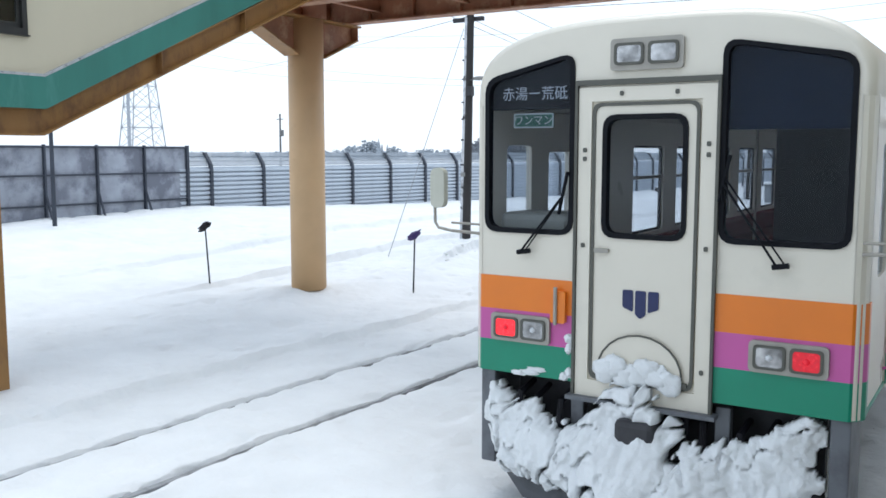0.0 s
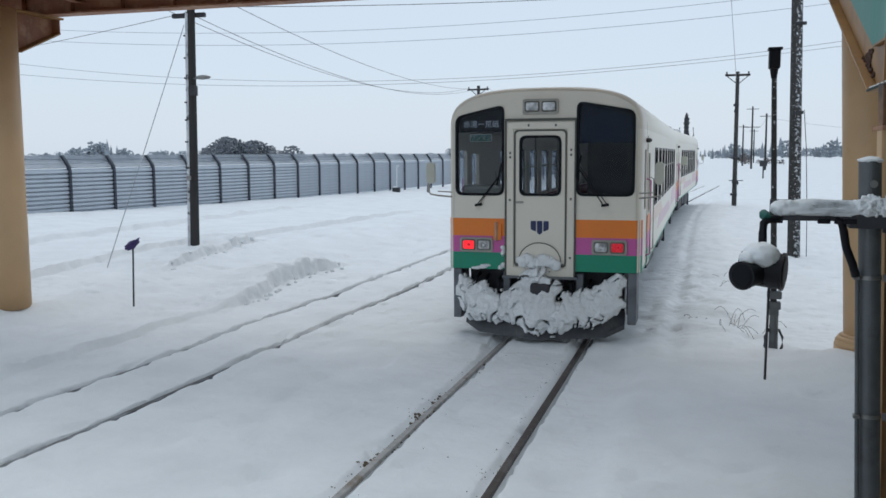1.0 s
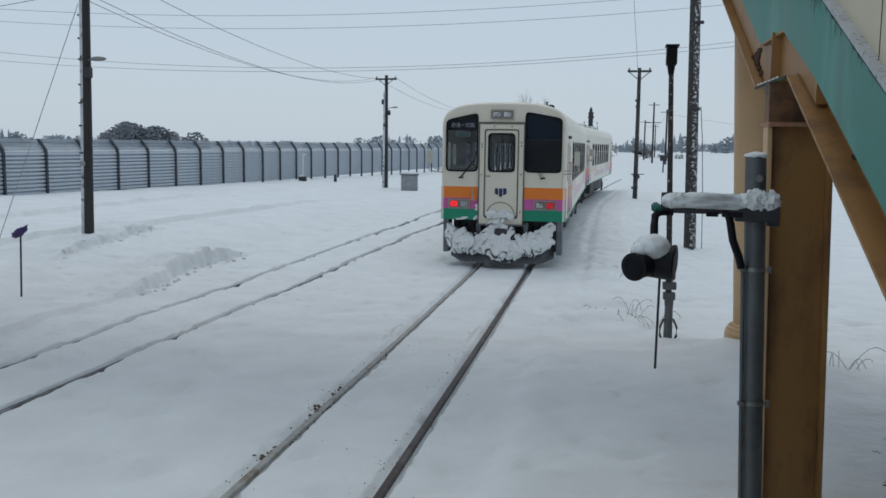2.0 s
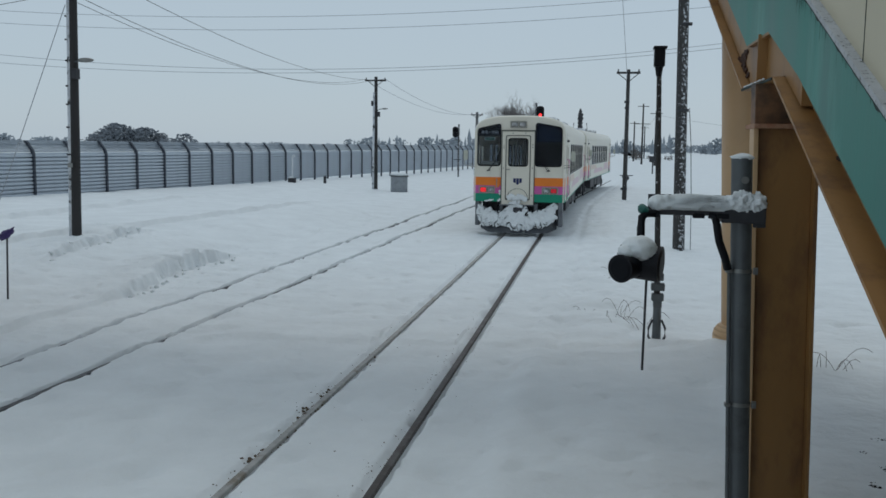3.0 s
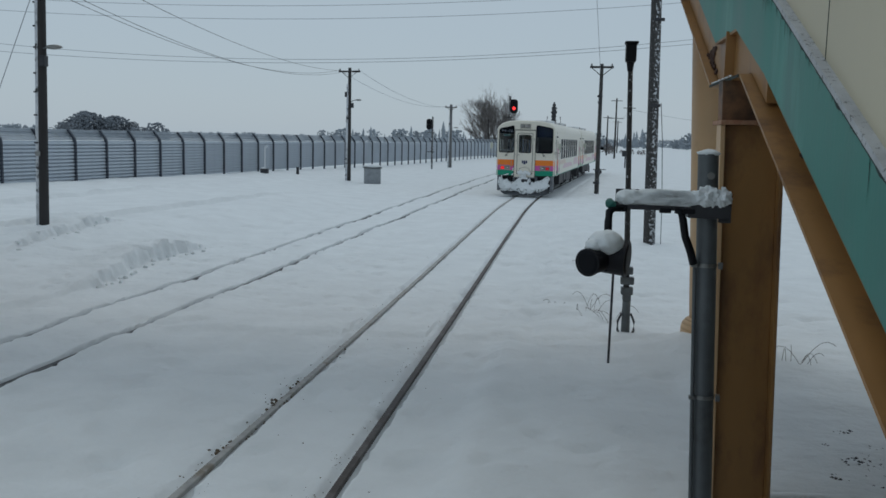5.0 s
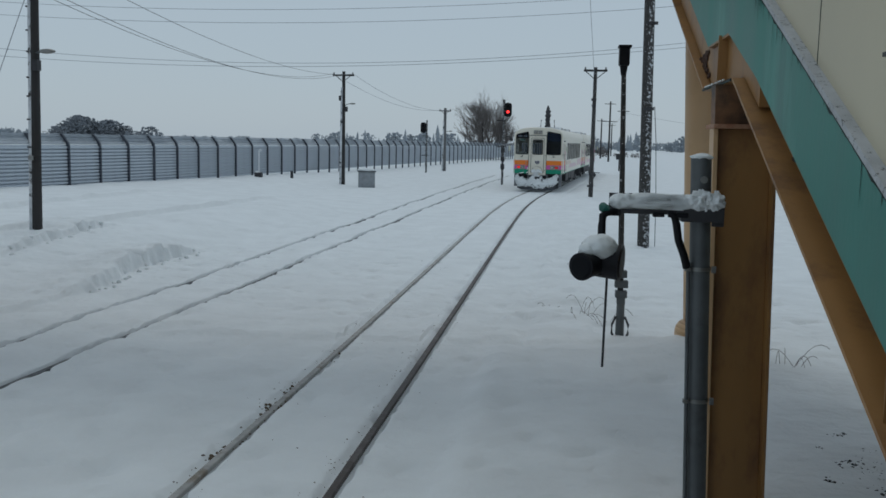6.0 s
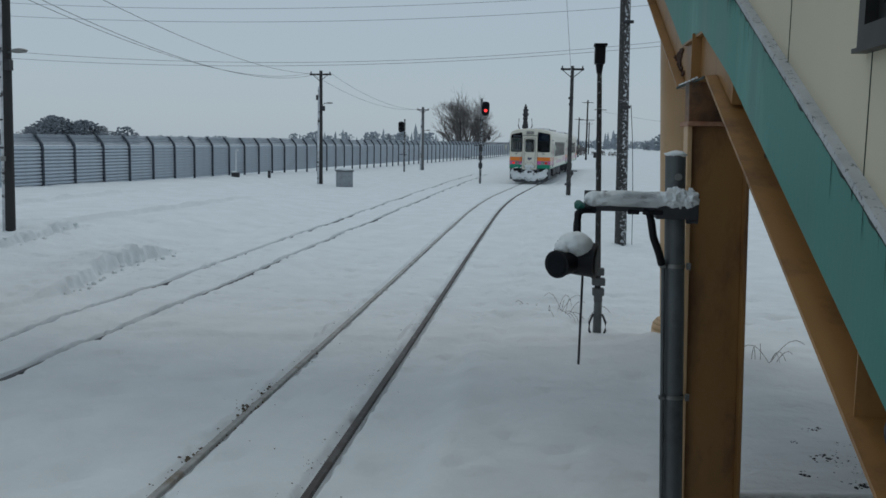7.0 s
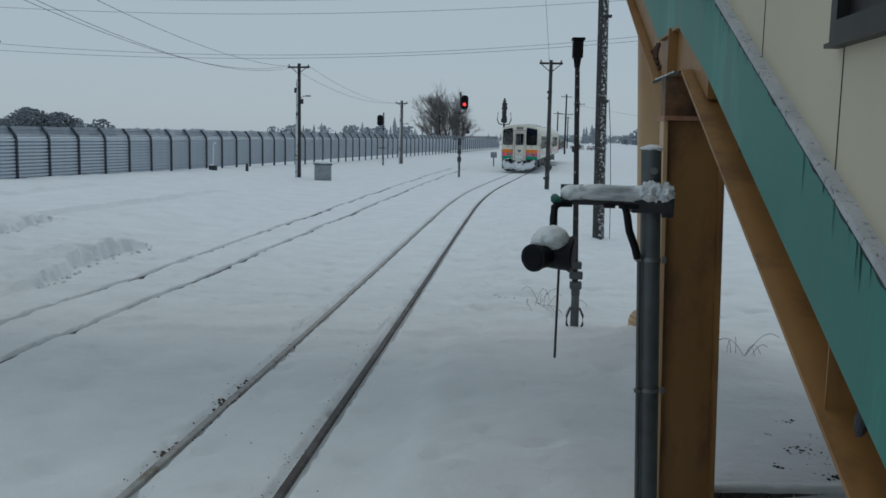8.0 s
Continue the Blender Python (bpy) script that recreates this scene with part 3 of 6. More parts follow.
def prism(pts, x0, x1):
    """An outline in y and z drawn out along x."""
    bm = bmesh.new()
    lo = [bm.verts.new((x0, y, z)) for y, z in pts]
    hi = [bm.verts.new((x1, y, z)) for y, z in pts]
    n = len(pts)
    for k in range(n):
        bm.faces.new((lo[k - 1], lo[k], hi[k], hi[k - 1]))
    fa = bm.faces.new(lo)
    fb = bm.faces.new(hi[::-1])
    bmesh.ops.triangulate(bm, faces=[fa, fb])
    return bm


def strip_prism(line, dz0, dz1, x0, x1):
    """A band that follows a broken line in y and z, from dz0 to dz1 above it, x0 to x1 thick."""
    bm = bmesh.new()
    rows = [[bm.verts.new((x, y, z + d)) for x, d in ((x0, dz0), (x1, dz0), (x1, dz1), (x0, dz1))] for y, z in line]
    for p, q in zip(rows, rows[1:]):
        for k in range(4):
            bm.faces.new((p[k - 1], p[k], q[k], q[k - 1]))
    bm.faces.new(rows[0])
    bm.faces.new(rows[-1][::-1])
    return bm


def stair(name, label, line, beam_h, teal_low, teal_h, xf, inward, width, beam_rows, wall_top, window, column=None):
    """A covered stair along the track. line: underside of its beam in y and z; xf: plane of its visible side; inward: +1 or -1."""
    s = thing(name, label, "stairs", pose(0, 0, 0))
    i = inward

    def sp(a, b):
        return (xf + i * a, xf + i * b) if i > 0 else (xf + i * b, xf + i * a)
    for k in (0, 1):
        o = k * width
        sgn = 1 if k == 0 else -1
        bm = strip_prism(line, 0.02, beam_h, *sp(o + 0.105, o + 0.12))
        part("stringer_web", bm, BEIGE, s, "beige painted steel stringer")
        bm = strip_prism(line, 0.0, 0.022, *sp(o - 0.035, o + 0.20))
        part("stringer_flange", bm, BEIGE, s)
        part("stringer_top_flange", strip_prism(line, beam_h, beam_h + 0.02, *sp(o - 0.01, o + 0.15)), BEIGE, s)
        part("teal_fascia", strip_prism(teal_low, 0.0, teal_h, *sp(o - 0.012 if k == 0 else o, o + 0.03)), TEAL, s, "teal painted fascia with dark runs")
        part("ledge", strip_prism([(y, z + teal_h) for y, z in teal_low], 0.0, 0.03, *sp(o - 0.016, o + 0.05)), GRIME, s, "mossy ledge with snow")
    # stiffeners on the stringer
    for y in beam_rows:
        z = float(np.interp(y, [p[0] for p in line], [p[1] for p in line]))
        part("stiffener", box(bmesh.new(), *sp(-0.005, 0.105), y - 0.004, y + 0.004, z + 0.02, z + beam_h), BEIGE, s)
    # under side of the steps
    part("step_soffit", strip_prism([(y, z + beam_h) for y, z in line], 0.02, 0.10, *sp(0.1, width)), CONCRETE, s)
    base = [(y, z + teal_h) for y, z in teal_low]
    wall_pts = base + [(y, max(z, 0) + wall_top) for y, z in reversed(base)]
    ys0, ys1, zs0, zs1 = window
    xa, xb = sp(0.15, 0.20)

    def wat(u, v, d):
        return (xf + i * (0.03 + d), u, v)
    wall = part("stair_wall", plate(wall_pts, [[(ys0, zs0), (ys1, zs0), (ys1, zs1), (ys0, zs1)]], wat, 0.05), CREAM, s, "cream panel wall")
    win = part("window_frame", ring([(ys0 - 0.03, zs0 - 0.03), (ys1 + 0.03, zs0 - 0.03), (ys1 + 0.03, zs1 + 0.03), (ys0 - 0.03, zs1 + 0.03)], [(ys0 + 0.03, zs0 + 0.04), (ys1 - 0.03, zs0 + 0.04), (ys1 - 0.03, zs1 - 0.03), (ys0 + 0.03, zs1 - 0.03)], lambda u, v, d: wat(u, v, d - 0.04), 0.10), WIN_DARK, wall, "dark aluminium window frame")
    part("window_sill", box(bmesh.new(), *sp(-0.02, 0.04), ys0 - 0.05, ys1 + 0.05, zs0 - 0.045, zs0 - 0.03), WIN_DARK, wall)
    part("window_sash", box(bmesh.new(), *sp(0.04, 0.075), (ys0 + ys1) / 2 - 0.02, (ys0 + ys1) / 2 + 0.02, zs0, zs1), WIN_DARK, wall)
    ym = (ys0 + ys1) / 2
    for ya, yb in ((ys0 + 0.035, ym - 0.022), (ym + 0.022, ys1 - 0.035)):
        part("sash_frame", ring([(ya, zs0 + 0.045), (yb, zs0 + 0.045), (yb, zs1 - 0.035), (ya, zs1 - 0.035)], [(ya + 0.04, zs0 + 0.1), (yb - 0.04, zs0 + 0.1), (yb - 0.04, zs1 - 0.07), (ya + 0.04, zs1 - 0.07)], lambda u, v, d: wat(u, v, d + 0.0), 0.03), WIN_DARK, wall)
    part("pane", box(bmesh.new(), *sp(0.075, 0.081), ys0, ys1, zs0, zs1), GLASS_DARK, wall)
    part("stair_wall", strip_prism(base, 0.0, wall_top, *sp(width - 0.2, width - 0.15)), CREAM, s)
    part("stair_roof", strip_prism([(y, max(z, 0) + wall_top) for y, z in base], 0.0, 0.08, *sp(-0.15, width + 0.15)), ROOFM, s)
    return s


right_stair = stair("stair", "covered stair with teal fascia, cream wall and beige stringer",
                    [(1.05, 0.93), (2.76, 1.672), (5.97, 3.082), (7.23, 3.09), (10.6, 4.49)], 0.325,
                    [(1.05, 1.158), (2.51, 1.808), (5.34, 3.058), (6.37, 3.428), (7.25, 3.428), (10.6, 4.858)], 0.442, 1.08, 1, 2.6, (3.0,), 2.2, (2.0, 3.18, 3.02, 3.75))
for y in (4.23, 3.17, 2.1):
    z = float(np.interp(y, [1.05, 10.6], [1.6, 5.3]))
    part("panel_joint", box(bmesh.new(), 1.107, 1.113, y - 0.0016, y + 0.0016, z + 0.05, z + 2.0), GRIME_DARK, right_stair)
bm = bmesh.new()
rnd = random.Random(21)
for k in range(110):
    y = rnd.uniform(1.6, 6.2)
    z = float(np.interp(y, [1.05, 2.51, 5.34, 6.37, 7.25], [1.17, 1.82, 3.07, 3.44, 3.44])) + 0.43
    l, w = 0.012 + 0.17 * rnd.random() ** 3.5, rnd.uniform(0.0015, 0.006)
    v = [bm.verts.new((1.0655, y + a_, z + b_)) for a_, b_ in ((-w, 0.0), (w, 0.0), (w * 0.6, -l * 0.6), (0, -l), (-w * 0.7, -l * 0.5))]
    bm.faces.new(v)
    bmesh.ops.solidify(bm, geom=list(bm.faces)[-1:], thickness=0.002)
tagged(part("grime_runs", bm, GRIME_DARK, right_stair, "dark runs of dirt below the ledge"), kind="stuff")
for y, z0, l in ((4.72, 2.615, 0.20), (2.86, 1.79, 0.13)):
    part("rust_seam", lump(bmesh.new(), (1.181, y, z0), (0.009, l, 0.013), y, 0.7, 3.0, 3), RUST_DARK, right_stair, "dark rusty weld seam")
rnd = random.Random(5)
for k in range(34):
    zz = rnd.uniform(3.2, 3.42)
    yy = 7.60 + 0.6 * (zz - 3.31) + rnd.gauss(0, 0.09)
    part("rust_blister", lump(bmesh.new(), (1.11, yy, zz), (0.012, 0.05, 0.022), k, 0.6, 2.0, 2), RUST_DARK, right_stair, "flaking rust blister" if k == 0 else "")
for k, (y0_, y1_, z0_) in enumerate(((5.99, 6.6, 3.082), (6.6, 7.22, 3.088))):
    part("landing_joint", box(bmesh.new(), 1.037, 1.044, y0_, y1_, z0_ + 0.002, z0_ + 0.020, 0.001), GRIME_DARK, right_stair, "black grimy joint under the landing" if k == 0 else "")
for k in range(6):
    yy = 6.3 + 0.15 * k
    part("joint_snow", lump(bmesh.new(), (1.042, yy, 3.112), (0.010, 0.06 * rnd.uniform(0.3, 1.1), 0.007), k + 40, 0.5, 2.0, 2), SNOW_LUMP, right_stair, smooth=True)
# black dirt gathered under the ledge
for (ya_, za_), (yb_, zb_) in zip([(1.05, 1.17), (2.51, 1.82), (5.34, 3.07), (6.37, 3.44)], [(2.51, 1.82), (5.34, 3.07), (6.37, 3.44), (7.25, 3.44)]):
    bm = bmesh.new()
    prev = None
    steps_ = max(6, int((yb_ - ya_) / 0.03))
    for k in range(steps_ + 1):
        y = ya_ + (yb_ - ya_) * k / steps_
        z = za_ + (zb_ - za_) * k / steps_ + 0.43
        h_ = 0.008 + 0.022 * max(0.0, noise.noise(Vector((y * 9, 0, 3)))) + 0.012 * abs(noise.noise(Vector((y * 31, 0, 5))))
        cur = [bm.verts.new(q) for q in ((1.0655, y, z + 0.004), (1.0655, y, z - h_), (1.0685, y, z - h_), (1.0685, y, z + 0.004))]
        if prev:
            for q in range(4):
                bm.faces.new((prev[q - 1], prev[q], cur[q], cur[q - 1]))
        prev = cur
    part("grime_line", bm, GRIME_DARK, right_stair, "black dirt along the ledge")
part("bolt_hole", lump(bmesh.new(), (1.10, 2.75, 1.835), (0.02, 0.03, 0.045), 4, 0.3, 2.0, 2), DARK, right_stair, "dark rusted bracket end")
part("landing_plate", strip_prism([(5.45, 2.90), (5.97, 3.11), (7.23, 3.13), (9.6, 4.11)], 0.0, 0.5, 1.115, 1.19), BEIGE, right_stair)
part("landing_stiffener", box(bmesh.new(), 1.05, 1.12, 6.62, 6.635, 3.11, 3.44), BEIGE, right_stair)
left_stair = stair("stair", "covered stair descending from the footbridge, teal fascia and cream wall",
                   [(2.0, 2.83), (5.78, 2.83), (10.4, 4.97)], 0.30,
                   [(2.0, 3.13), (5.83, 3.13), (10.4, 5.33)], 0.36, -9.5, -1, 1.9, (4.0, 7.5, 9.0), 2.3, (4.9, 5.62, 3.96, 4.9))


def h_column(owner, x0, y0, top, base, cap_to, k=1.0, lean=0.0):
    """The steel column under a stair landing, slightly out of plumb."""
    def slab(u0, u1, v0, v1, z0, z1):
        bm = box(bmesh.new(), x0 + u0 * k, x0 + u1 * k, y0 + v0 * k, y0 + v1 * k, z0, z1, 0.004)
        for v in bm.verts:
            v.co.x += lean * (top - v.co.z)
        return bm
    # pale beige paints this flange's lit side; web and other flange stay darker
    part("column_flange", slab(0, 0.04, -0.07, 0.16, base, top), BEIGE_LIGHT, owner, "column flange edge, lit side painted paler")
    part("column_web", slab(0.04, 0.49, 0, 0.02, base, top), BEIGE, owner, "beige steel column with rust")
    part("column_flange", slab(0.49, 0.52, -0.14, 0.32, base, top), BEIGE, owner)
    part("column_cap", slab(-0.01, 0.50, -0.15, 0.33, top, top + 0.03), RUST_BEAM, owner)
    # dark coat carries the shade below the landing, along with stains
    part("column_head", slab(0.02, 0.42, 0.02, 0.25, top + 0.03, cap_to), BEIGE_SHADED, owner, "stained steel block with painted shade under the landing")


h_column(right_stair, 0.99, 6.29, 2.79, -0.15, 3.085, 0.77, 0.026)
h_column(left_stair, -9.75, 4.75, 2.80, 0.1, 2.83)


# ================= unseen roofs and walls added for shade, behind and right of the eye ===
def light_blockers():
    bm = bmesh.new()
    box(bm, -0.5, 4.2, -40, 0.9, 4.15, 4.3)
    box(bm, 3.9, 12.0, -40, 8.8, 5.2, 5.35)
    solo("canopy", bm, ROOFM, "unseen plain roof added for shade", "canopy", kind="structure")
    bm = bmesh.new()
    box(bm, 4.2, 4.4, -40, 8.5, 0.0, 5.2)
    box(bm, 4.4, 12.0, 8.3, 8.5, 0.0, 5.2)
    box(bm, -0.5, 4.2, -7.2, -7.0, 0.9, 4.15)
    solo("blocker_wall", bm, CREAM, "unseen plain cream wall added for shade", "wall", kind="structure")


light_blockers()


# ================= warning horn on its pipe =================
def horn_post():
    h = thing("horn_post", "grey steel pipe with a snowy arm and black twin horn", "signal horn", pose(0, 0, 0))
    bm = bmesh.new()
    cyl(bm, (0.945, 5.7, -0.1), (0.845, 5.7, 2.60), 0.062, 0.062, 28)
    part("pipe", bm, GALV, h, "galvanised steel pipe", smooth=False)
    part("pipe_cap", lump(bmesh.new(), (0.845, 5.7, 2.605), (0.068, 0.068, 0.022), 2, 0.2), SNOW_LUMP, h, "cap of snow", smooth=True)
    bm = bmesh.new()
    box(bm, 0.73, 0.98, 5.58, 5.82, 2.215, 2.30, 0.006)
    part("clamp", bm, DARK, h)
    part("clamp_bracket", box(bmesh.new(), 0.915, 0.985, 5.60, 5.64, 2.19, 2.37, 0.004), DARK, h)
    bm = bmesh.new()
    box(bm, 0.30, 0.93, 5.585, 5.625, 2.255, 2.285, 0.004)
    box(bm, 0.30, 0.93, 5.665, 5.675, 2.255, 2.375, 0.003)
    part("arm", bm, DARK, h, "dark steel angle arm")
    for xx in (0.30, 0.56, 0.70):
        part("arm_bolt", box(bmesh.new(), xx, xx + 0.07, 5.57, 5.6, 2.24, 2.27, 0.005), BLACK, h)
    bm = bmesh.new()
    r = bmesh.ops.create_icosphere(bm, subdivisions=5, radius=1.0)
    for v in r["verts"]:
        q = v.co.copy()
        px = math.copysign(abs(q.x) ** 0.35, q.x)
        k = (1 - abs(px) ** 6) ** 0.25
        nz = 1 + 0.35 * noise.noise(Vector((px * 6, q.y, q.z))) + 0.15 * noise.noise(Vector((px * 15, q.y * 2, q.z * 2)))
        f = math.hypot(q.y, q.z) or 1
        v.co = Vector((0.62 + 0.32 * px, 5.62 + 0.052 * q.y / f * k * nz, 2.325 + 0.05 * q.z / f * k * nz))
    part("arm_snow", bm, SNOW_LUMP, h, "roll of snow lying on the arm", smooth=True)
    for i in range(4):
        bm = bmesh.new()
        lump(bm, (0.80 + 0.045 * i, 5.60, 2.34), (0.045, 0.045, 0.055), 30 + i, 0.5, 1.6, 4)
        part("arm_snow", bm, SNOW_LUMP, h, smooth=True)
    bm = bmesh.new()
    tube(bm, [(0.36, 5.6, 2.262), (0.29, 5.57, 2.262), (0.262, 5.55, 2.24), (0.258, 5.54, 2.18), (0.258, 5.5, 2.05)], 0.024, 10)
    part("elbow", bm, BLACK, h, "black elbow pipe", smooth=True)
    bm = bmesh.new()
    tube(bm, [(0.66, 5.6, 2.262), (0.69, 5.59, 2.25), (0.705, 5.6, 2.2), (0.725, 5.62, 2.1), (0.765, 5.63, 2.0), (0.785, 5.64, 1.93)], 0.024, 10)
    part("hose", bm, BLACK, h, "black corrugated hose", smooth=True)
    bm = bmesh.new()
    cyl(bm, (0.872, 5.66, -0.1), (0.796, 5.66, 1.96), 0.013)
    part("conduit", bm, GALV, h)
    for z in (1.92, 1.09):
        bm = bmesh.new()
        dx = 0.037 * (1.92 - z) + 0.006
        cyl(bm, (0.863 + dx, 5.7, z - 0.012), (0.863 + dx, 5.7, z + 0.012), 0.067, 0.067, 28)
        box(bm, 0.933 + dx, 0.958 + dx, 5.66, 5.69, z - 0.02, z + 0.02)
        box(bm, 0.768 + dx, 0.803 + dx, 5.63, 5.67, z - 0.01, z + 0.01)
        part("band_clamp", bm, ALU, h, "steel band clamp")
    bm = bmesh.new()
    cyl(bm, (0.86, 5.625, 2.47), (0.86, 5.64, 2.47), 0.022)
    part("bolt", bm, ALU, h)
    # twin bells of the horn: two short flared drums side by side
    for (cx, cy, cz), (dx, dy), r in (((0.185, 5.39, 1.958), (-0.55, -0.82), 0.078), ((0.295, 5.47, 1.972), (0.95, -0.25), 0.104)):
        d = Vector((dx, dy, -0.06)).normalized()
        c = Vector((cx, cy, cz))
        bm = bmesh.new()
        cyl(bm, c + d * 0.08, c - d * 0.16, r, r * 0.92, 32)
        cyl(bm, c + d * 0.085, c + d * 0.07, r * 1.06, r * 1.06, 32)
        bell = part("horn_bell", bm, BLACK, h, "round black horn drum", smooth=False)
        bm = bmesh.new()
        cyl(bm, c + d * 0.0855, c + d * 0.092, r * 0.92, r * 0.75, 32)
        part("horn_mouth", bm, RUBBER, bell)
    part("horn_body", box(bmesh.new(), 0.20, 0.33, 5.40, 5.56, 1.885, 2.03, 0.03), BLACK, h)
    bm = bmesh.new()
    lump(bm, (0.245, 5.43, 2.065), (0.10, 0.10, 0.075), 4, 0.16, 1.1, 4)
    lump(bm, (0.175, 5.40, 2.045), (0.055, 0.07, 0.045), 6, 0.2, 1.1, 3)
    part("horn_snow", bm, SNOW_LUMP, h, "smooth cap of snow", smooth=True)
    bm = bmesh.new()
    cyl(bm, (0.300, 5.5, 1.90), (0.294, 5.5, 1.315), 0.0075)
    part("pull_rod", bm, DARK, h, "thin hanging rod")
    bm = bmesh.new()
    lump(bm, (0.27, 5.57, 2.285), (0.035, 0.03, 0.03), 8, 0.4, 1.8, 2)
    part("fitting", bm, GREEN_BIT, h)


horn_post()


# ================= poles =================
def crossarm(p, z, half, m_, brace=0.5, dy=0.0, insul=True):
    arm = part("crossarm", box(bmesh.new(), -half, half, -0.05 + dy, 0.05 + dy, z - 0.05, z + 0.05, 0.01), m_, p)
    if brace:
        bm = bmesh.new()
        for s in (-1, 1):
            cyl(bm, (s * brace, dy - 0.06, z - 0.04), (0, dy - 0.1, z - brace * 0.9), 0.02)
        part("brace", bm, m_, p)
    if insul:
        for x in (-half + 0.08, half - 0.08):
            bm = bmesh.new()
            cyl(bm, (x, dy, z + 0.05), (x, dy, z + 0.17), 0.045, 0.03)
            part("insulator", bm, CONCRETE, p)


def street_lamp(p, z, side, length):
    bm = bmesh.new()
    tube(bm, [(0.1 * side, 0, z - 0.1), (length * 0.5 * side, -0.05, z), (length * side, -0.08, z + 0.02)], 0.02)
    arm = part("lamp_arm", bm, GALV, p)
    bm = bmesh.new()
    lump(bm, ((length + 0.12) * side, -0.08, z + 0.03), (0.2, 0.07, 0.055), 1, 0.05, sub=2)
    part("lamp_head", bm, ALU, arm, "grey lamp head", smooth=True)


def utility_pole(x, y, base, top, r0, r1, m_, label, lean=0.0):
    p = thing("utility_pole", label, "utility pole", pose(x, y, base), "utility poles")
    bm = bmesh.new()
    cyl(bm, (0, 0, -0.3), (lean, 0, top - base), r0, r1, 20)
    part("shaft", bm, m_, p, smooth=False)
    return p


p1 = utility_pole(-11.56, 18.45, 0.45, 6.15, 0.118, 0.088, TARRED, "dark utility pole with a lamp and snow stuck along one side", 0.12)
crossarm(p1, 5.6, 0.85, CONCRETE, 0, -0.12)
crossarm(p1, 5.38, 0.42, DARK, 0, 0.1, False)
street_lamp(p1, 3.93, 1, 0.3)
for z in (4.9, 4.4, 3.95, 3.4, 3.0, 2.5, 1.9):
    part("band", box(bmesh.new(), -0.125 + 0.02 * z, 0.0, -0.125, -0.08, z - 0.015, z + 0.02, 0.006), DARK, p1)
part("number_plate", box(bmesh.new(), -0.05, 0.07, -0.16, -0.145, 1.62, 1.72, 0.004), ALU, p1, "small metal plate")
part("junction_box", box(bmesh.new(), 0.10, 0.22, -0.14, 0.02, 3.55, 3.78, 0.01), DARK, p1)
bm = bmesh.new()
cyl(bm, (-0.073, -0.05, -0.2), (0.045, -0.045, 5.4), 0.066, 0.05)
part("clinging_snow", bm, FROST_CRUST, p1, "wind-blown snow crust", smooth=True)

p2 = utility_pole(-13.6, 54.0, -0.2, 6.75, 0.125, 0.095, TARRED, "dark utility pole with crossarm and snow crust beside the fence")
crossarm(p2, 6.72, 0.66, TARRED, 0.45, -0.1)
street_lamp(p2, 5.0, 1, 0.45)
part("transformer_box", box(bmesh.new(), -0.28, -0.12, -0.12, 0.08, 5.2, 5.5, 0.02), DARK, p2)
part("junction_box", box(bmesh.new(), 0.1, 0.26, -0.12, 0.05, 4.55, 4.85, 0.02), DARK, p2)
bm = bmesh.new()
cyl(bm, (-0.14, -0.05, -0.1), (-0.105, -0.05, 6.0), 0.09, 0.065)
part("clinging_snow", bm, FROST_CRUST, p2, "wind-blown snow crust", smooth=True)

p3 = utility_pole(-11.2, 82.0, 0.0, 5.7, 0.17, 0.12, CONCRETE, "far utility pole with a crossarm behind the signal")
crossarm(p3, 5.45, 0.55, TARRED, 0.35, -0.1)
street_lamp(p3, 3.6, 1, 0.4)
bm = bmesh.new()
cyl(bm, (-0.12, -0.06, -0.1), (-0.09, -0.05, 4.6), 0.10, 0.07)
part("clinging_snow", bm, FROST_CRUST, p3, "wind-blown snow crust", smooth=True)

p4 = utility_pole(1.22, 46.14, 0.0, 6.5, 0.118, 0.085, FROSTED, "slim utility pole with braced crossarm, snow stuck on it")
crossarm(p4, 6.33, 0.58, TARRED, 0.5, -0.1)
for z, w in ((4.9, 0.16), (4.6, 0.13), (2.4, 0.12), (1.2, 0.14), (0.6, 0.2)):
    part("fitting", box(bmesh.new(), -w, w * 0.6, -0.2, -0.08, z - 0.05, z + 0.06, 0.01), DARK, p4)

big = utility_pole(2.12, 24.6, 0.2, 9.2, 0.158, 0.126, FROSTED, "dark tarred pole plastered with wind-blown snow", -0.18)
bm = bmesh.new()
cyl(bm, (0.035, -0.055, -0.5), (-0.10, -0.05, 6.2), 0.118, 0.094, 16)
part("clinging_snow", bm, FLAKY, big, "flaking strip of wind-blown snow", smooth=True)
for z in (5.6, 3.4):
    part("band", box(bmesh.new(), -0.17, 0.1, -0.18, -0.1, z, z + 0.08, 0.01), DARK, big)
bm = bmesh.new()
tube(bm, [(0.12, -0.1, 3.5), (0.19, -0.15, 2.6), (0.26, -0.2, 1.0), (0.29, -0.22, -0.55)], 0.010)
part("hanging_cable", bm, WIRE, big, "loose hanging cable")
part("cable_end", box(bmesh.new(), 0.265, 0.315, -0.24, -0.2, -0.67, -0.53, 0.008), DARK, big)

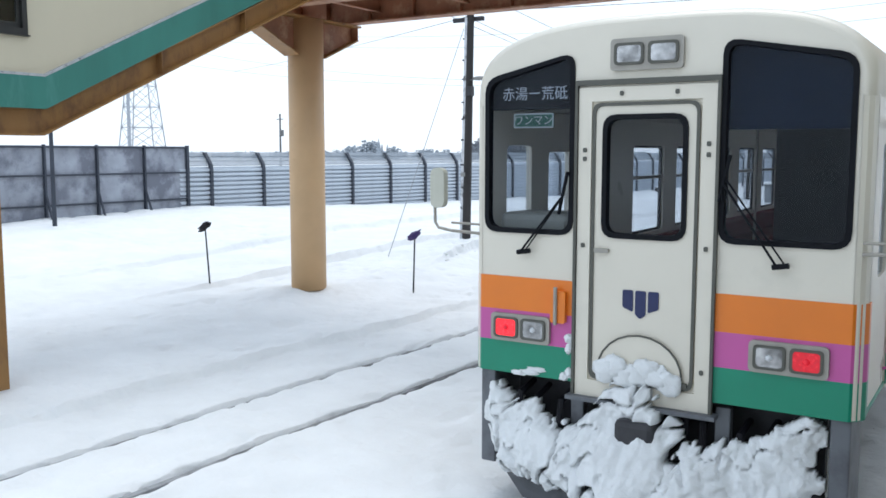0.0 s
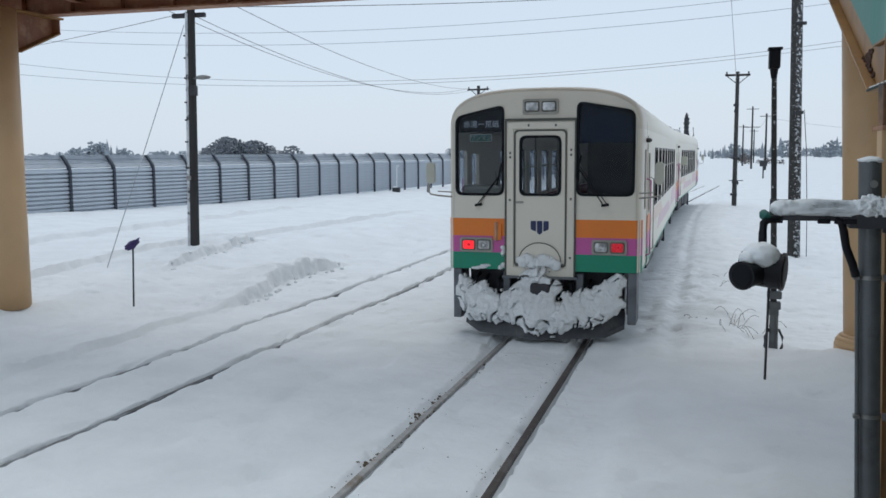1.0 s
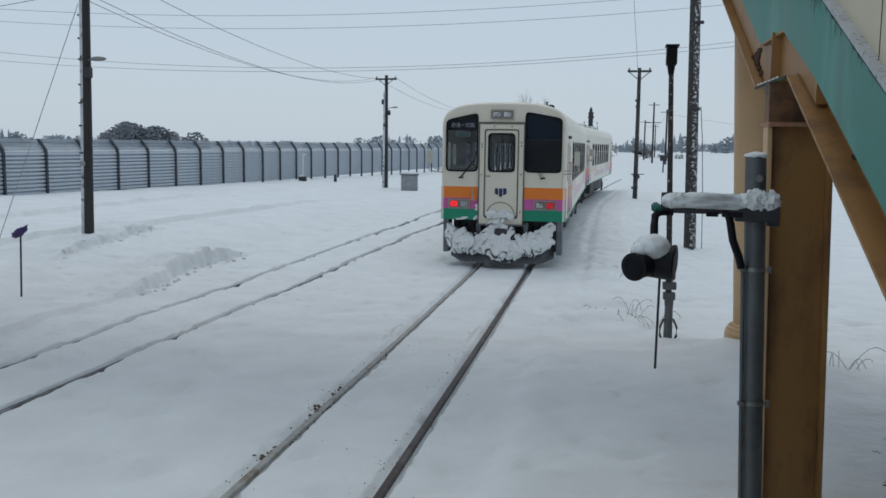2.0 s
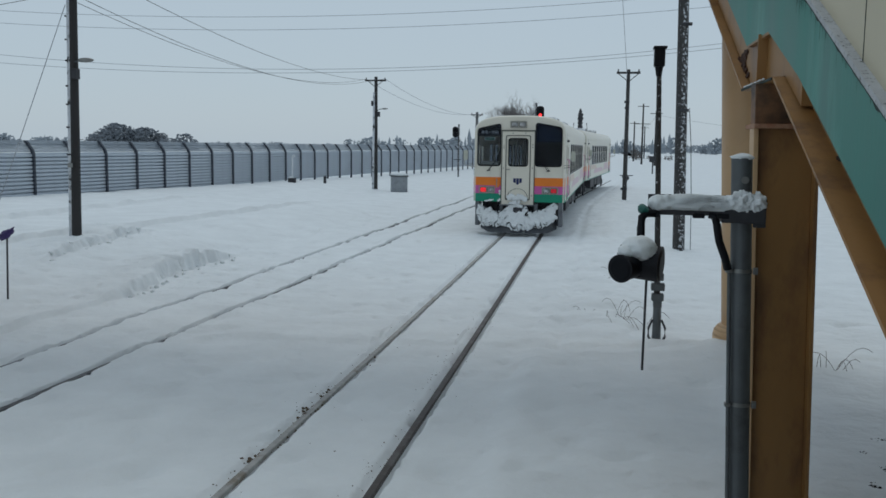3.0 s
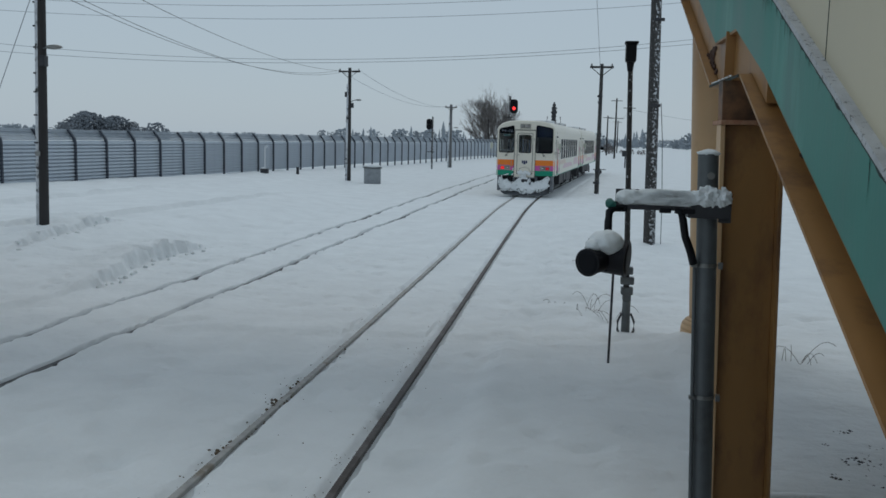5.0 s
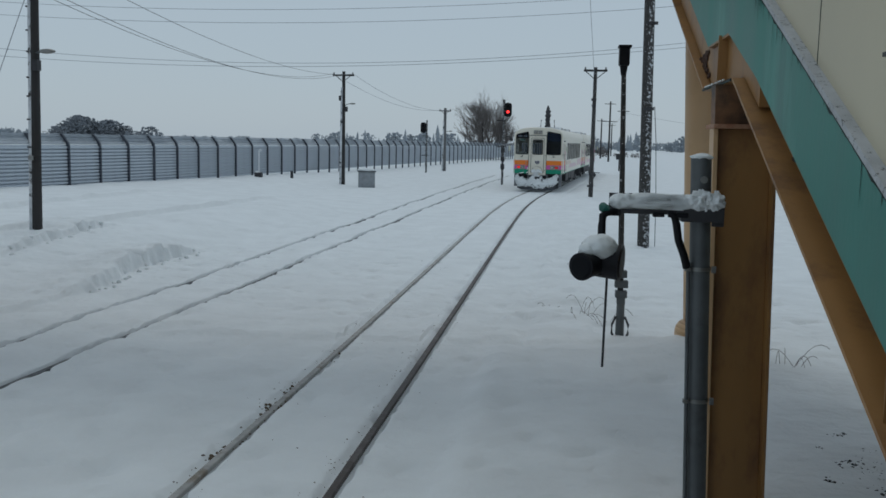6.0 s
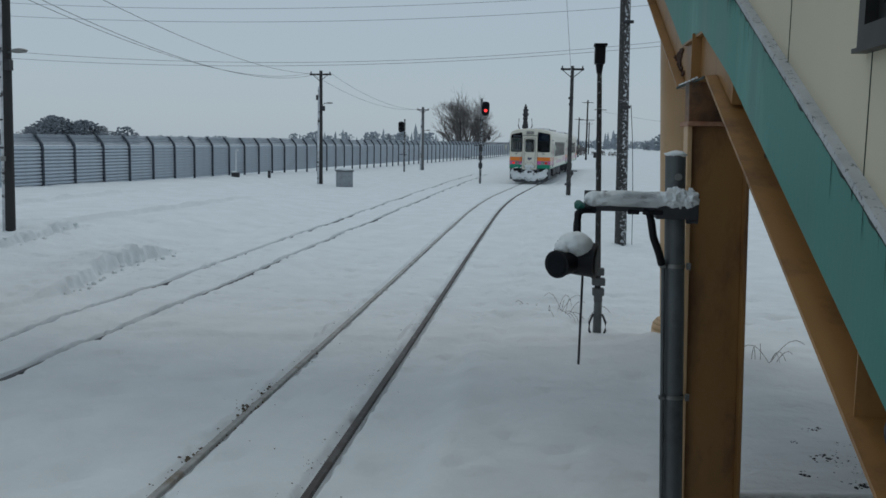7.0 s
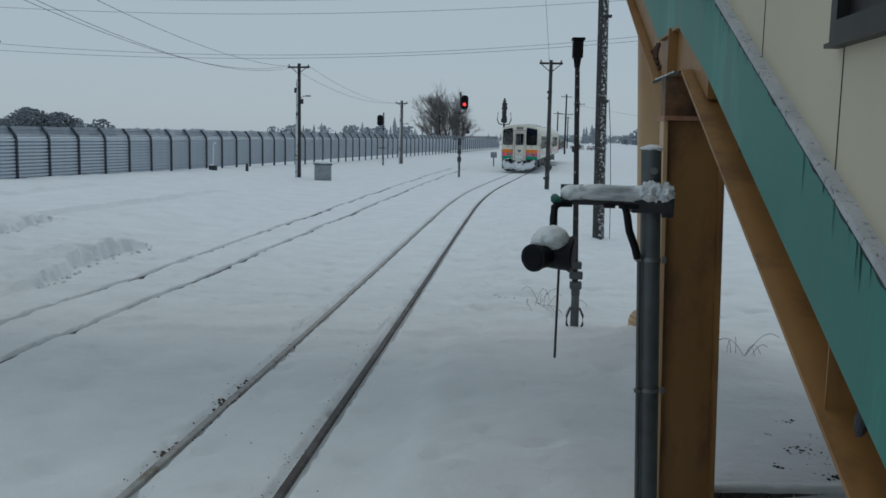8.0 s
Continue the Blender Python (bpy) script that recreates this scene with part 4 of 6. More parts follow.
for x, y, h, arms in ((6.5, 150, 9.7, 2), (6.3, 182, 7.8, 1), (8.0, 140, 8.2, 1), (-14.2, 150, 6.0, 0), (10.5, 230, 8, 1)):
    p = utility_pole(x, y, 0.0, h, 0.16, 0.12, TARRED, "distant dark utility pole in the snowfield")
    if arms:
        crossarm(p, h - 0.4, 0.9, TARRED, 0, -0.1, False)
    if arms > 1:
        crossarm(p, h - 3.2, 1.2, TARRED, 0, -0.1, False)
p = utility_pole(-70.7, 76, 0.0, 7.0, 0.13, 0.10, CONCRETE, "distant pole with a transformer beyond the fence")
crossarm(p, 6.4, 0.5, CONCRETE, 0, 0, False)
part("transformer", box(bmesh.new(), 0.0, 0.4, -0.2, 0.2, 4.5, 5.2, 0.05), CONCRETE, p)


def speaker_pole():
    p = thing("speaker_pole", "slim steel pole with a black box, frosted with snow", "pole", pose(0.83, 12.46, 0.0))
    bm = bmesh.new()
    cyl(bm, (0, 0, 0.25), (-0.10, 0, 3.75), 0.042, 0.032, 16)
    part("shaft", bm, FROSTED, p)
    part("box", box(bmesh.new(), -0.17, -0.03, -0.1, 0.1, 3.72, 3.965, 0.02), BLACK, p, "black box with a sloping hood")
    part("hood", box(bmesh.new(), -0.185, -0.01, -0.14, 0.1, 3.955, 3.985, 0.008), BLACK, p)
    bm = bmesh.new()
    cyl(bm, (-0.1, 0, 3.6), (-0.1, 0, 3.73), 0.036, 0.055)
    part("collar", bm, BLACK, p)
    for i, (z, w) in enumerate(((0.92, 0.075), (0.78, 0.095), (0.64, 0.085), (0.55, 0.06))):
        part("clamp", box(bmesh.new(), -w, w * 0.9, -0.07, 0.06, z - 0.05, z + 0.05, 0.012), GALV, p)
    bm = bmesh.new()
    cyl(bm, (0.0, 0, -0.15), (0.0, 0, 0.5), 0.062, 0.055)
    cyl(bm, (0.0, 0, -0.1), (0.0, 0, 0.0), 0.1, 0.1)
    part("socket", bm, GALV, p, "galvanised pole socket")
    bm = bmesh.new()
    for s in (-1, 1):
        tube(bm, [(s * 0.06, -0.03, 0.33), (s * 0.11, -0.05, 0.22), (s * 0.11, -0.05, 0.1), (s * 0.07, -0.05, 0.02)], 0.016)
    part("shackle", bm, DARK, p)


speaker_pole()


# ================= railway signals =================
def signal(x, y, h, side, lit, label):
    s = thing("railway_signal", label, "railway signal", pose(x, y, 0.0), "signals")
    bm = bmesh.new()
    cyl(bm, (0, 0, -0.2), (0, 0, h), 0.075, 0.07, 14)
    part("mast", bm, FLAKY, s)
    hz = h - 0.65
    bm = plate(rounded([(-0.24, hz - 0.45), (0.24, hz - 0.45), (0.24, hz + 0.45), (-0.24, hz + 0.45)], 0.22, 5), [], lambda u, v, d: (u + 0.27 * side, -0.2 + d, v), 0.05)
    head = part("signal_head", bm, BLACK, s, "black oval backboard")
    part("lamp_case", box(bmesh.new(), 0.27 * side - 0.16, 0.27 * side + 0.16, -0.15, 0.15, hz - 0.35, hz + 0.35, 0.03), BLACK, head)
    for k, z in ((0, hz + 0.2), (1, hz - 0.12)):
        bm = bmesh.new()
        cyl(bm, (0.27 * side, -0.2, z), (0.27 * side, -0.225, z), 0.085, 0.08, 20)
        on = lit and k == 1
        part("lens", bm, RED_SIGNAL if on else RUBBER, head, "lit red lens" if on else "dark lens")
        bm = bmesh.new()
        for a in range(10):
            t0 = math.pi * a / 9
            cyl(bm, (0.27 * side + 0.13 * math.cos(t0), -0.2, z + 0.13 * math.sin(t0)), (0.27 * side + 0.13 * math.cos(t0), -0.42, z + 0.13 * math.sin(t0) + 0.01), 0.02, 0.02, 6)
        part("visor", bm, BLACK, head)
    for z, w in ((h - 1.35, 0.42), (h - 3.0, 0.4)):
        if z > 0.4:
            part("step", box(bmesh.new(), -w, w * 0.5, -0.15, 0.1, z, z + 0.05, 0.01), FROSTED, s)
    if h > 4.5:
        bm = bmesh.new()
        tube(bm, [(0, 0, h - 2.4), (0.3, 0, h - 2.3), (0.5, -0.05, h - 2.4)], 0.03)
        lump(bm, (0.52, -0.05, h - 2.5), (0.12, 0.1, 0.13), 3, 0.1, sub=2)
        part("telephone_bell", bm, DARK, s)
        for z in (1.0, 1.5, 2.05):
            part("relay_box", box(bmesh.new(), -0.12, 0.12, -0.16, 0.1, z, z + 0.32, 0.02), DARK, s)
    return s


signal(-4.12, 57.85, 5.4, 1, True, "railway signal showing red on a snow-crusted mast")
signal(-11.95, 76.2, 4.45, -1, False, "smaller railway signal beside the fence, mostly unlit")


def back_signal():
    s = thing("railway_signal", "railway signal seen from behind, with ring brackets", "railway signal", pose(-2.1, 90.0, 0.0), "signals")
    bm = bmesh.new()
    cyl(bm, (0, 0, -0.2), (0, 0, 6.4), 0.09, 0.08, 12)
    part("mast", bm, DARK, s)
    for z, r in ((6.1, 0.18), (5.75, 0.30), (5.4, 0.32), (5.0, 0.28), (4.65, 0.27), (4.3, 0.36)):
        bm = bmesh.new()
        lump(bm, (0, -0.1, z), (r * 0.85, 0.2, r * 0.9), z, 0.3, sub=3)
        part("lamp_case", bm, DARK, s)
    for sd in (-1, 1):
        bm = bmesh.new()
        tube(bm, [(0, 0, 3.8), (sd * 0.5, 0, 3.9), (sd * 0.68, 0, 4.3), (sd * 0.62, 0, 5.0)], 0.05)
        part("bracket", bm, DARK, s)


back_signal()


# ================= snow fence =================
def fence_post_mesh():
    bm = bmesh.new()
    pts = [(0, -0.6), (0, 1.72), (-0.04, 1.9), (-0.34, 2.28)]
    for (x0, z0), (x1, z1) in zip(pts, pts[1:]):
        w = 0.055
        vs = [bm.verts.new(p) for p in ((x0 - w, -w, z0), (x0 + w, -w, z0), (x0 + w, w, z0), (x0 - w, w, z0), (x1 - w, -w, z1), (x1 + w, -w, z1), (x1 + w, w, z1), (x1 - w, w, z1))]
        for q in ((0, 1, 5, 4), (1, 2, 6, 5), (2, 3, 7, 6), (3, 0, 4, 7), (4, 5, 6, 7), (3, 2, 1, 0)):
            bm.faces.new([vs[k] for k in q])
    return to_mesh("post", bm, FENCE_POST)


def slat_mesh(L, h):
    """One deep fold of the ribbed sheet."""
    bm = bmesh.new()
    prof = [(0.02, 0.0), (0.13, h * 0.03), (0.135, h * 0.60), (0.03, h * 0.64), (0.02, h), (0.008, h), (0.008, 0.0)]
    a = [bm.verts.new((x, 0, z)) for x, z in prof]
    b = [bm.verts.new((x, L, z)) for x, z in prof]
    n = len(prof)
    for k in range(n):
        bm.faces.new((a[k - 1], a[k], b[k], b[k - 1]))
    return to_mesh("slat", bm, FENCE_SLAT)


def clear_sheet_mesh(L, h):
    """One strip of the see-through sheet along the top, with a small lip."""
    bm = bmesh.new()
    prof = [(0.0, 0.0), (0.03, 0.006), (0.03, 0.022), (0.004, 0.03), (0.004, h), (0.0, h)]
    a = [bm.verts.new((x, 0, z)) for x, z in prof]
    b = [bm.verts.new((x, L, z)) for x, z in prof]
    for k in range(len(prof)):
        bm.faces.new((a[k - 1], a[k], b[k], b[k - 1]))
    return to_mesh("clear_sheet", bm, FENCE_CLEAR)


def snow_fence():
    f = thing("snow_fence", "long grey corrugated snow fence with curved dark posts", "fence", pose(0, 0, 0))
    pitch = 2.26
    y0, turn = 20.9, math.degrees(math.atan(0.1))
    post, rows = fence_post_mesh(), 12
    h = 1.82 / rows
    slat = slat_mesh(pitch * 1.005, h)
    upper = clear_sheet_mesh(pitch * 1.005, 0.20)
    rest, rest_clear = bmesh.new(), bmesh.new()
    made = 0
    for i in range(-1, 78):
        y = y0 + pitch * i * math.cos(math.radians(turn))
        x = fence_x(y)
        zb = 0.37
        ob = new("post", post)
        ob.parent = f
        ob.matrix_basis = pose(x + 0.02, y, zb, 0, 0, -turn)
        folds = [(0, k * h, 0, slat) for k in range(rows)] + [(0.04, 1.84, -38.9, upper), (-0.085, 1.995, -38.9, upper), (-0.21, 2.15, -38.9, upper)]
        for dx, dz, tip, me in folds:
            m = pose(x, y, zb, 0, 0, -turn) @ pose(dx - 0.12, 0, dz - 0.02, 0, tip, 0)
            if made < 300:
                ob = new("clear_sheet" if me is upper else "slat", me)
                ob.parent = f
                ob.matrix_basis = m
                made += 1
            else:
                far = rest_clear if me is upper else rest
                n0 = len(far.verts)
                far.from_mesh(me)
                far.verts.ensure_lookup_table()
                for v in far.verts[n0:]:
                    v.co = m @ v.co
    tagged(part("far_slats", rest, FENCE_SLAT, f), kind="stuff")
    tagged(part("far_clear_sheeting", rest_clear, FENCE_CLEAR, f), kind="stuff")


snow_fence()


def sheet_fence():
    f = thing("panel_fence", "tall weathered grey sheet fence on dark steel rails", "fence", pose(0, 0, 0))
    x, z0, top = -23.1, 0.4, 2.84
    ya, yb = 11.4, 19.95
    n = 5
    for i in range(n):
        a, b = ya + (yb - ya) * i / n, ya + (yb - ya) * (i + 1) / n
        part("panel", box(bmesh.new(), x - 0.05, x - 0.02, a + 0.01, b - 0.01, z0 - 0.3, top, 0.004), FENCE_GREY, f)
        part("post", box(bmesh.new(), x - 0.02, x + 0.08, a - 0.03, a + 0.03, z0 - 0.3, top + 0.03, 0.006), FENCE_POST, f)
        if i:
            bm = bmesh.new()
            cyl(bm, (x + 0.05, a, 1.5), (x + 0.8, a - 0.2, z0 - 0.2), 0.035)
            part("stay", bm, FENCE_POST, f)
    part("post", box(bmesh.new(), x - 0.02, x + 0.08, yb - 0.05, yb + 0.05, z0, top + 0.03, 0.006), FENCE_POST, f)
    for z in (1.15, 2.0, 2.8):
        part("rail_bar", box(bmesh.new(), x - 0.02, x + 0.05, ya, yb, z - 0.025, z + 0.025, 0.006), FENCE_POST, f)


sheet_fence()
p = utility_pole(-21.5, 14.0, 0.6, 3.7, 0.06, 0.05, FENCE_POST, "thin dark post standing before the sheet fence")


# ================= small things in the snow =================
def marker(x, y, h, lean, col, label):
    z = ground_z(x, y, False)
    m = thing("marker_stake", label, "marker stake", pose(x, y, z), "marker stakes")
    bm = bmesh.new()
    cyl(bm, (0, 0, -0.2), (lean, 0, h), 0.016, 0.014)
    part("stake", bm, DARK, m)
    bm = bmesh.new()
    lump(bm, (lean - 0.02, 0, h + 0.0), (0.15, 0.07, 0.055), x, 0.6, 2.2, 3)
    bmesh.ops.rotate(bm, verts=bm.verts, cent=(lean, 0, h), matrix=Matrix.Rotation(radians(-32), 3, "Y"))
    part("flag", bm, col, m, "crumpled cloth flag", smooth=True)


marker(-9.37, 12.97, 1.06, 0.04, PURPLE, "thin marker stake with a crumpled purple flag")
marker(-12.5, 11.0, 1.05, -0.1, BLACK, "leaning marker stake with a dark flag")


def cabinet():
    z = ground_z(-11.9, 53.0, False) - 0.05
    c = thing("relay_cabinet", "grey steel relay cabinet with snow on its lid", "cabinet", pose(-11.9, 53.0, z, 0, 0, 18))
    part("body", box(bmesh.new(), -0.48, 0.48, -0.3, 0.3, 0.0, 0.98, 0.02), CABINET, c)
    part("lid", box(bmesh.new(), -0.54, 0.54, -0.36, 0.36, 0.98, 1.05, 0.02), GALV, c)
    part("door", box(bmesh.new(), -0.42, 0.0, -0.32, -0.3, 0.1, 0.9, 0.01), CABINET, c)
    part("door", box(bmesh.new(), 0.02, 0.44, -0.32, -0.3, 0.1, 0.9, 0.01), CABINET, c)
    part("lid_snow", lump(bmesh.new(), (0, 0, 1.09), (0.56, 0.40, 0.13), 2, 0.1, 1.0), SNOW_LUMP, c, smooth=True)


cabinet()


def heap():
    rnd = random.Random(3)
    h = thing("snow_heap", "ridge of broken snow chunks thrown up by the plough", "snow heap", pose(0, 0, 0))
    for i in range(22):
        t = i / 21
        y = 14.1 + 5.3 * t + rnd.uniform(-0.1, 0.1)
        x = float(np.interp(y, [13.6, 14, 16.7, 19.2, 20], [-7.95, -8.0, -8.41, -8.33, -8.2])) + rnd.uniform(0.02, 0.3)
        s = 0.02 + 0.03 * rnd.random()
        bm = bmesh.new()
        lump(bm, (x, y, ground_z(x, y, False) + s * 0.2), (s, s * 1.3, s), i + 11, 0.55, 1.7, 2)
        part("chunk", bm, SNOW_LUMP, h, smooth=True)
    for i in range(14):
        x, y = -10.75 - 0.02 * i + rnd.uniform(-0.05, 0.25), 16.0 + 0.33 * i
        s = 0.02 + 0.02 * rnd.random()
        bm = bmesh.new()
        lump(bm, (x, y, ground_z(x, y, False) + s * 0.1), (s * 1.4, s * 1.6, s), i + 90, 0.5, 1.5, 2)
        part("chunk", bm, SNOW_LUMP, h, smooth=True)


heap()


def clods():
    """Brown dirt and crumbs thrown out along the rails."""
    rnd = random.Random(12)
    verts, faces = [], []

    def clod(x, y, z, s, flat=0.7):
        n0 = len(verts)
        for dx, dy, dz in ((1, 0, 0), (0, 1, 0), (-1, 0, 0), (0, -1, 0), (0, 0, 1), (0, 0, -1)):
            k = s * rnd.uniform(0.6, 1.3)
            verts.append((x + dx * k, y + dy * k, z + dz * k * flat))
        for q in ((0, 1, 4), (1, 2, 4), (2, 3, 4), (3, 0, 4), (1, 0, 5), (2, 1, 5), (3, 2, 5), (0, 3, 5)):
            faces.append(tuple(n0 + k for k in q))
    for i in range(420):
        y = 4.5 + 26 * rnd.random() ** 2.2
        side = rnd.choice((-1, -1, 1))
        x = near_x(y) + side * GAUGE + (rnd.gauss(-0.07, 0.05) if rnd.random() < 0.55 else rnd.gauss(0.0, 0.2))
        clod(x, y, ground_z(x, y) + 0.002, rnd.choice((0.003, 0.004, 0.005, 0.007, 0.010)))
    for cy, n_, off, sd in ((7.05, 30, -0.09, 0.12), (7.4, 46, -0.06, 0.16), (7.95, 46, -0.05, 0.2), (8.5, 60, -0.07, 0.12), (8.72, 22, -0.04, 0.1), (9.1, 26, -0.10, 0.2), (9.6, 14, -0.06, 0.25), (5.9, 9, -0.14, 0.1), (10.8, 16, -0.05, 0.5)):
        for i in range(n_):
            y = cy + rnd.gauss(0.0, sd)
            x = near_x(y) - GAUGE + off + 0.045 + rnd.gauss(0, 0.03)
            clod(x, y, ground_z(x, y) + 0.003, rnd.choice((0.005, 0.008, 0.012, 0.02, 0.034)), 0.5)
    for cy, n_, sd in ((6.3, 16, 0.25), (6.9, 14, 0.2), (8.3, 12, 0.4), (10.4, 16, 0.5), (13.0, 12, 0.5)):
        for i in range(n_):
            y = cy + rnd.gauss(0.0, sd)
            x = near_x(y) + GAUGE - 0.13 + rnd.gauss(0, 0.06)
            clod(x, y, ground_z(x, y) + 0.002, rnd.choice((0.004, 0.005, 0.007, 0.010)), 0.6)
    me = bpy.data.meshes.new("dirt_crumbs")
    me.from_pydata(verts, [], faces)
    me.materials.append(DIRT)
    tagged(new("dirt_crumbs", me), "brown dirt crumbs scattered along the rails", "dirt", kind="stuff")
    verts.clear()
    faces.clear()
    for i in range(130):
        x, y = 2.62 + rnd.gauss(0.0, 0.16), 7.3 + rnd.gauss(0.0, 0.35)
        clod(x, y, ground_z(x, y) - 0.001, rnd.choice((0.006, 0.008, 0.012, 0.016)), 0.35)
    for cx, cy, r in ((2.45, 7.59, 0.05), (2.19, 7.13, 0.045), (2.54, 6.96, 0.06), (2.56, 8.36, 0.04), (2.3, 7.95, 0.025)):
        for k in range(16):
            x, y = cx + rnd.gauss(0, r), cy + rnd.gauss(0, r * 0.7)
            clod(x, y, ground_z(x, y) - 0.002, rnd.uniform(0.25, 0.6) * r, 0.4)
    me = bpy.data.meshes.new("dark_clods")
    me.from_pydata(verts, [], faces)
    me.materials.append(BLACK)
    tagged(new("dark_clods", me), "dark wet clods poking through trodden snow", "dirt", kind="stuff")


clods()


def grass(x, y, n, size, seed):
    rnd = random.Random(seed)
    z = ground_z(x, y, False)
    bm = bmesh.new()
    for i in range(n):
        a = rnd.uniform(0, 6.28)
        l = size * rnd.uniform(0.6, 1.2)
        bx, by = x + rnd.gauss(0, 0.12), y + rnd.gauss(0, 0.08)
        dx, dy = math.cos(a), math.sin(a) * 0.5
        up, down = rnd.uniform(0.35, 0.75), rnd.uniform(0.1, 0.9)
        pts = [(bx + dx * l * f, by + dy * l * f, z - 0.03 + l * up * math.sin(min(1.0, f * 1.0) * math.pi * (0.45 + 0.5 * down))) for f in (0, 0.08, 0.2, 0.36, 0.54, 0.74, 0.9, 1.0)]
        tube(bm, pts, 0.003, 4)
    solo("dry_grass", bm, GRASS, "bent dry grass stalks poking out of the snow", "grass", "grass tufts")


for x, y, n, s_, k in ((0.35, 14.0, 7, 0.45, 1), (0.7, 13.6, 6, 0.3, 2), (2.84, 11.06, 7, 0.36, 3), (0.2, 18.5, 3, 0.25, 4), (0.4, 19.5, 3, 0.22, 5), (-0.1, 14.6, 4, 0.12, 6)):
    grass(x, y, n, s_, k)


def fence_side_bits():
    z = ground_z(-19.0, 53.0, False)
    m = thing("vent_pipe", "white bent pipe standing in the snow by the fence", "pipe", pose(-18.6, 53.0, z))
    bm = bmesh.new()
    tube(bm, [(0, 0, -0.2), (0, 0, 1.5), (0.04, 0, 1.58), (0.16, 0, 1.6)], 0.05)
    part("pipe", bm, LETTER_WHITE, m)
    part("pipe_base", box(bmesh.new(), -0.25, 0.2, -0.15, 0.15, -0.1, 0.25, 0.03), DARK, m, "dark box at the pipe's foot")
    part("base_snow", lump(bmesh.new(), (-0.1, 0, 0.27), (0.16, 0.14, 0.07), 5, 0.2), SNOW_LUMP, m, smooth=True)
    m = thing("hydrant_post", "short dark post with a cap of snow", "post", pose(-17.0, 54.5, ground_z(-17.0, 54.5, False)))
    bm = bmesh.new()
    cyl(bm, (0, 0, -0.2), (0, 0, 0.45), 0.1, 0.09)
    part("post", bm, DARK, m)
    m = thing("line_sign", "small square board on a post beside the line", "sign", pose(-2.75, 82.0, 0))
    bm = bmesh.new()
    cyl(bm, (0, 0, -0.2), (0, 0, 0.9), 0.05)
    part("post", bm, DARK, m)
    part("board", box(bmesh.new(), -0.28, 0.28, -0.07, -0.04, 0.75, 1.25, 0.01), FENCE_GREY, m)
    m = thing("switch_stand", "low switch stand with a dark lamp and rod", "switch stand", pose(2.4, 71.0, 0))
    bm = bmesh.new()
    box(bm, -0.9, 0.1, -0.04, 0.04, 0.5, 0.56, 0.01)
    cyl(bm, (-0.4, 0, -0.1), (-0.4, 0, 0.6), 0.07)
    lump(bm, (-0.4, 0, 0.35), (0.2, 0.2, 0.22), 1, 0.2, sub=2)
    part("rod", bm, DARK, m)
    m = thing("signal_box_post", "small dark box on a post in the snow", "post", pose(5.3, 96.0, 0))
    bm = bmesh.new()
    cyl(bm, (0, 0, -0.2), (0, 0, 1.3), 0.07)
    box(bm, -0.35, 0.35, -0.2, 0.2, 1.2, 1.8, 0.03)
    part("box", bm, DARK, m)


fence_side_bits()


# ================= wires =================
def sagging(name, a, b, sag, r, m_, label, n=24):
    bm = bmesh.new()
    a, b = Vector(a), Vector(b)
    tube(bm, [a.lerp(b, i / n) - Vector((0, 0, 4 * sag * (i / n) * (1 - i / n))) for i in range(n + 1)], r, 5)
    return solo(name, bm, m_, label, "cable", "overhead cables")


for dx, dz, sg in ((-0.8, 6.1, 1.1), (0.0, 5.9, 1.15), (0.8, 6.2, 0.85)):
    sagging("cable", (-11.56 + dx, 18.4, dz), (-13.6 + dx * 0.75, 53.9, 6.6), sg * 0.85, 0.008, WIRE, "black overhead cable between utility poles")
for dx in (-0.6, 0.6):
    sagging("cable", (-13.6 + dx, 54, 6.6), (-11.2 + dx * 0.8, 82, 5.5), 0.7, 0.012, WIRE_FAR, "thin overhead cable to the far pole")
sagging("cable", (-11.5, 18.45, 5.89), (-33.7, 32.6, 6.7), 0.1, 0.008, WIRE, "black service cable from the utility pole")
sagging("cable", (-11.3, 18.45, 6.0), (14, 34, 9.4), 0.6, 0.008, WIRE, "black service cable across the tracks")
sagging("guy_wire", (-11.6, 18.4, 5.6), (-11.9, 15.6, 0.2), 0.0, 0.009, WIRE_FAR, "slanting guy wire of the utility pole")
sagging("guy_wire", (1.15, 46, 6.2), (0.2, 30, 11), 0.0, 0.012, WIRE_FAR, "thin cable rising from the braced pole")
for x_, y_ in ((-190, 150), (110, 150)):
    m_ = thing("line_mast", "plain mast carrying the high-voltage line", "mast", pose(x_, y_, 0))
    bm = bmesh.new()
    cyl(bm, (0, 0, -0.5), (0, 0, 45), 0.5, 0.3)
    part("shaft", bm, TOWER, m_)
for pa, pb, pc in (((-90, 16.6), (-31, 15.6), (17, 19.0)), ((-90, 15.5), (-31, 15.1), (17, 18.3)), ((-113, 24.0), (-46, 22.0), (11, 24.4)), ((-113, 26.2), (-44, 24.2), (10, 26.5))):
    k2, k1, k0 = np.polyfit([pa[0], pb[0], pc[0]], [pa[1], pb[1], pc[1]], 2)
    bm = bmesh.new()
    tube(bm, [(x, 150, k2 * x * x + k1 * x + k0) for x in range(-190, 111, 5)], 0.042, 5)
    solo("transmission_cable", bm, WIRE_FAR, "high-voltage line hanging across the sky", "cable", "overhead cables")
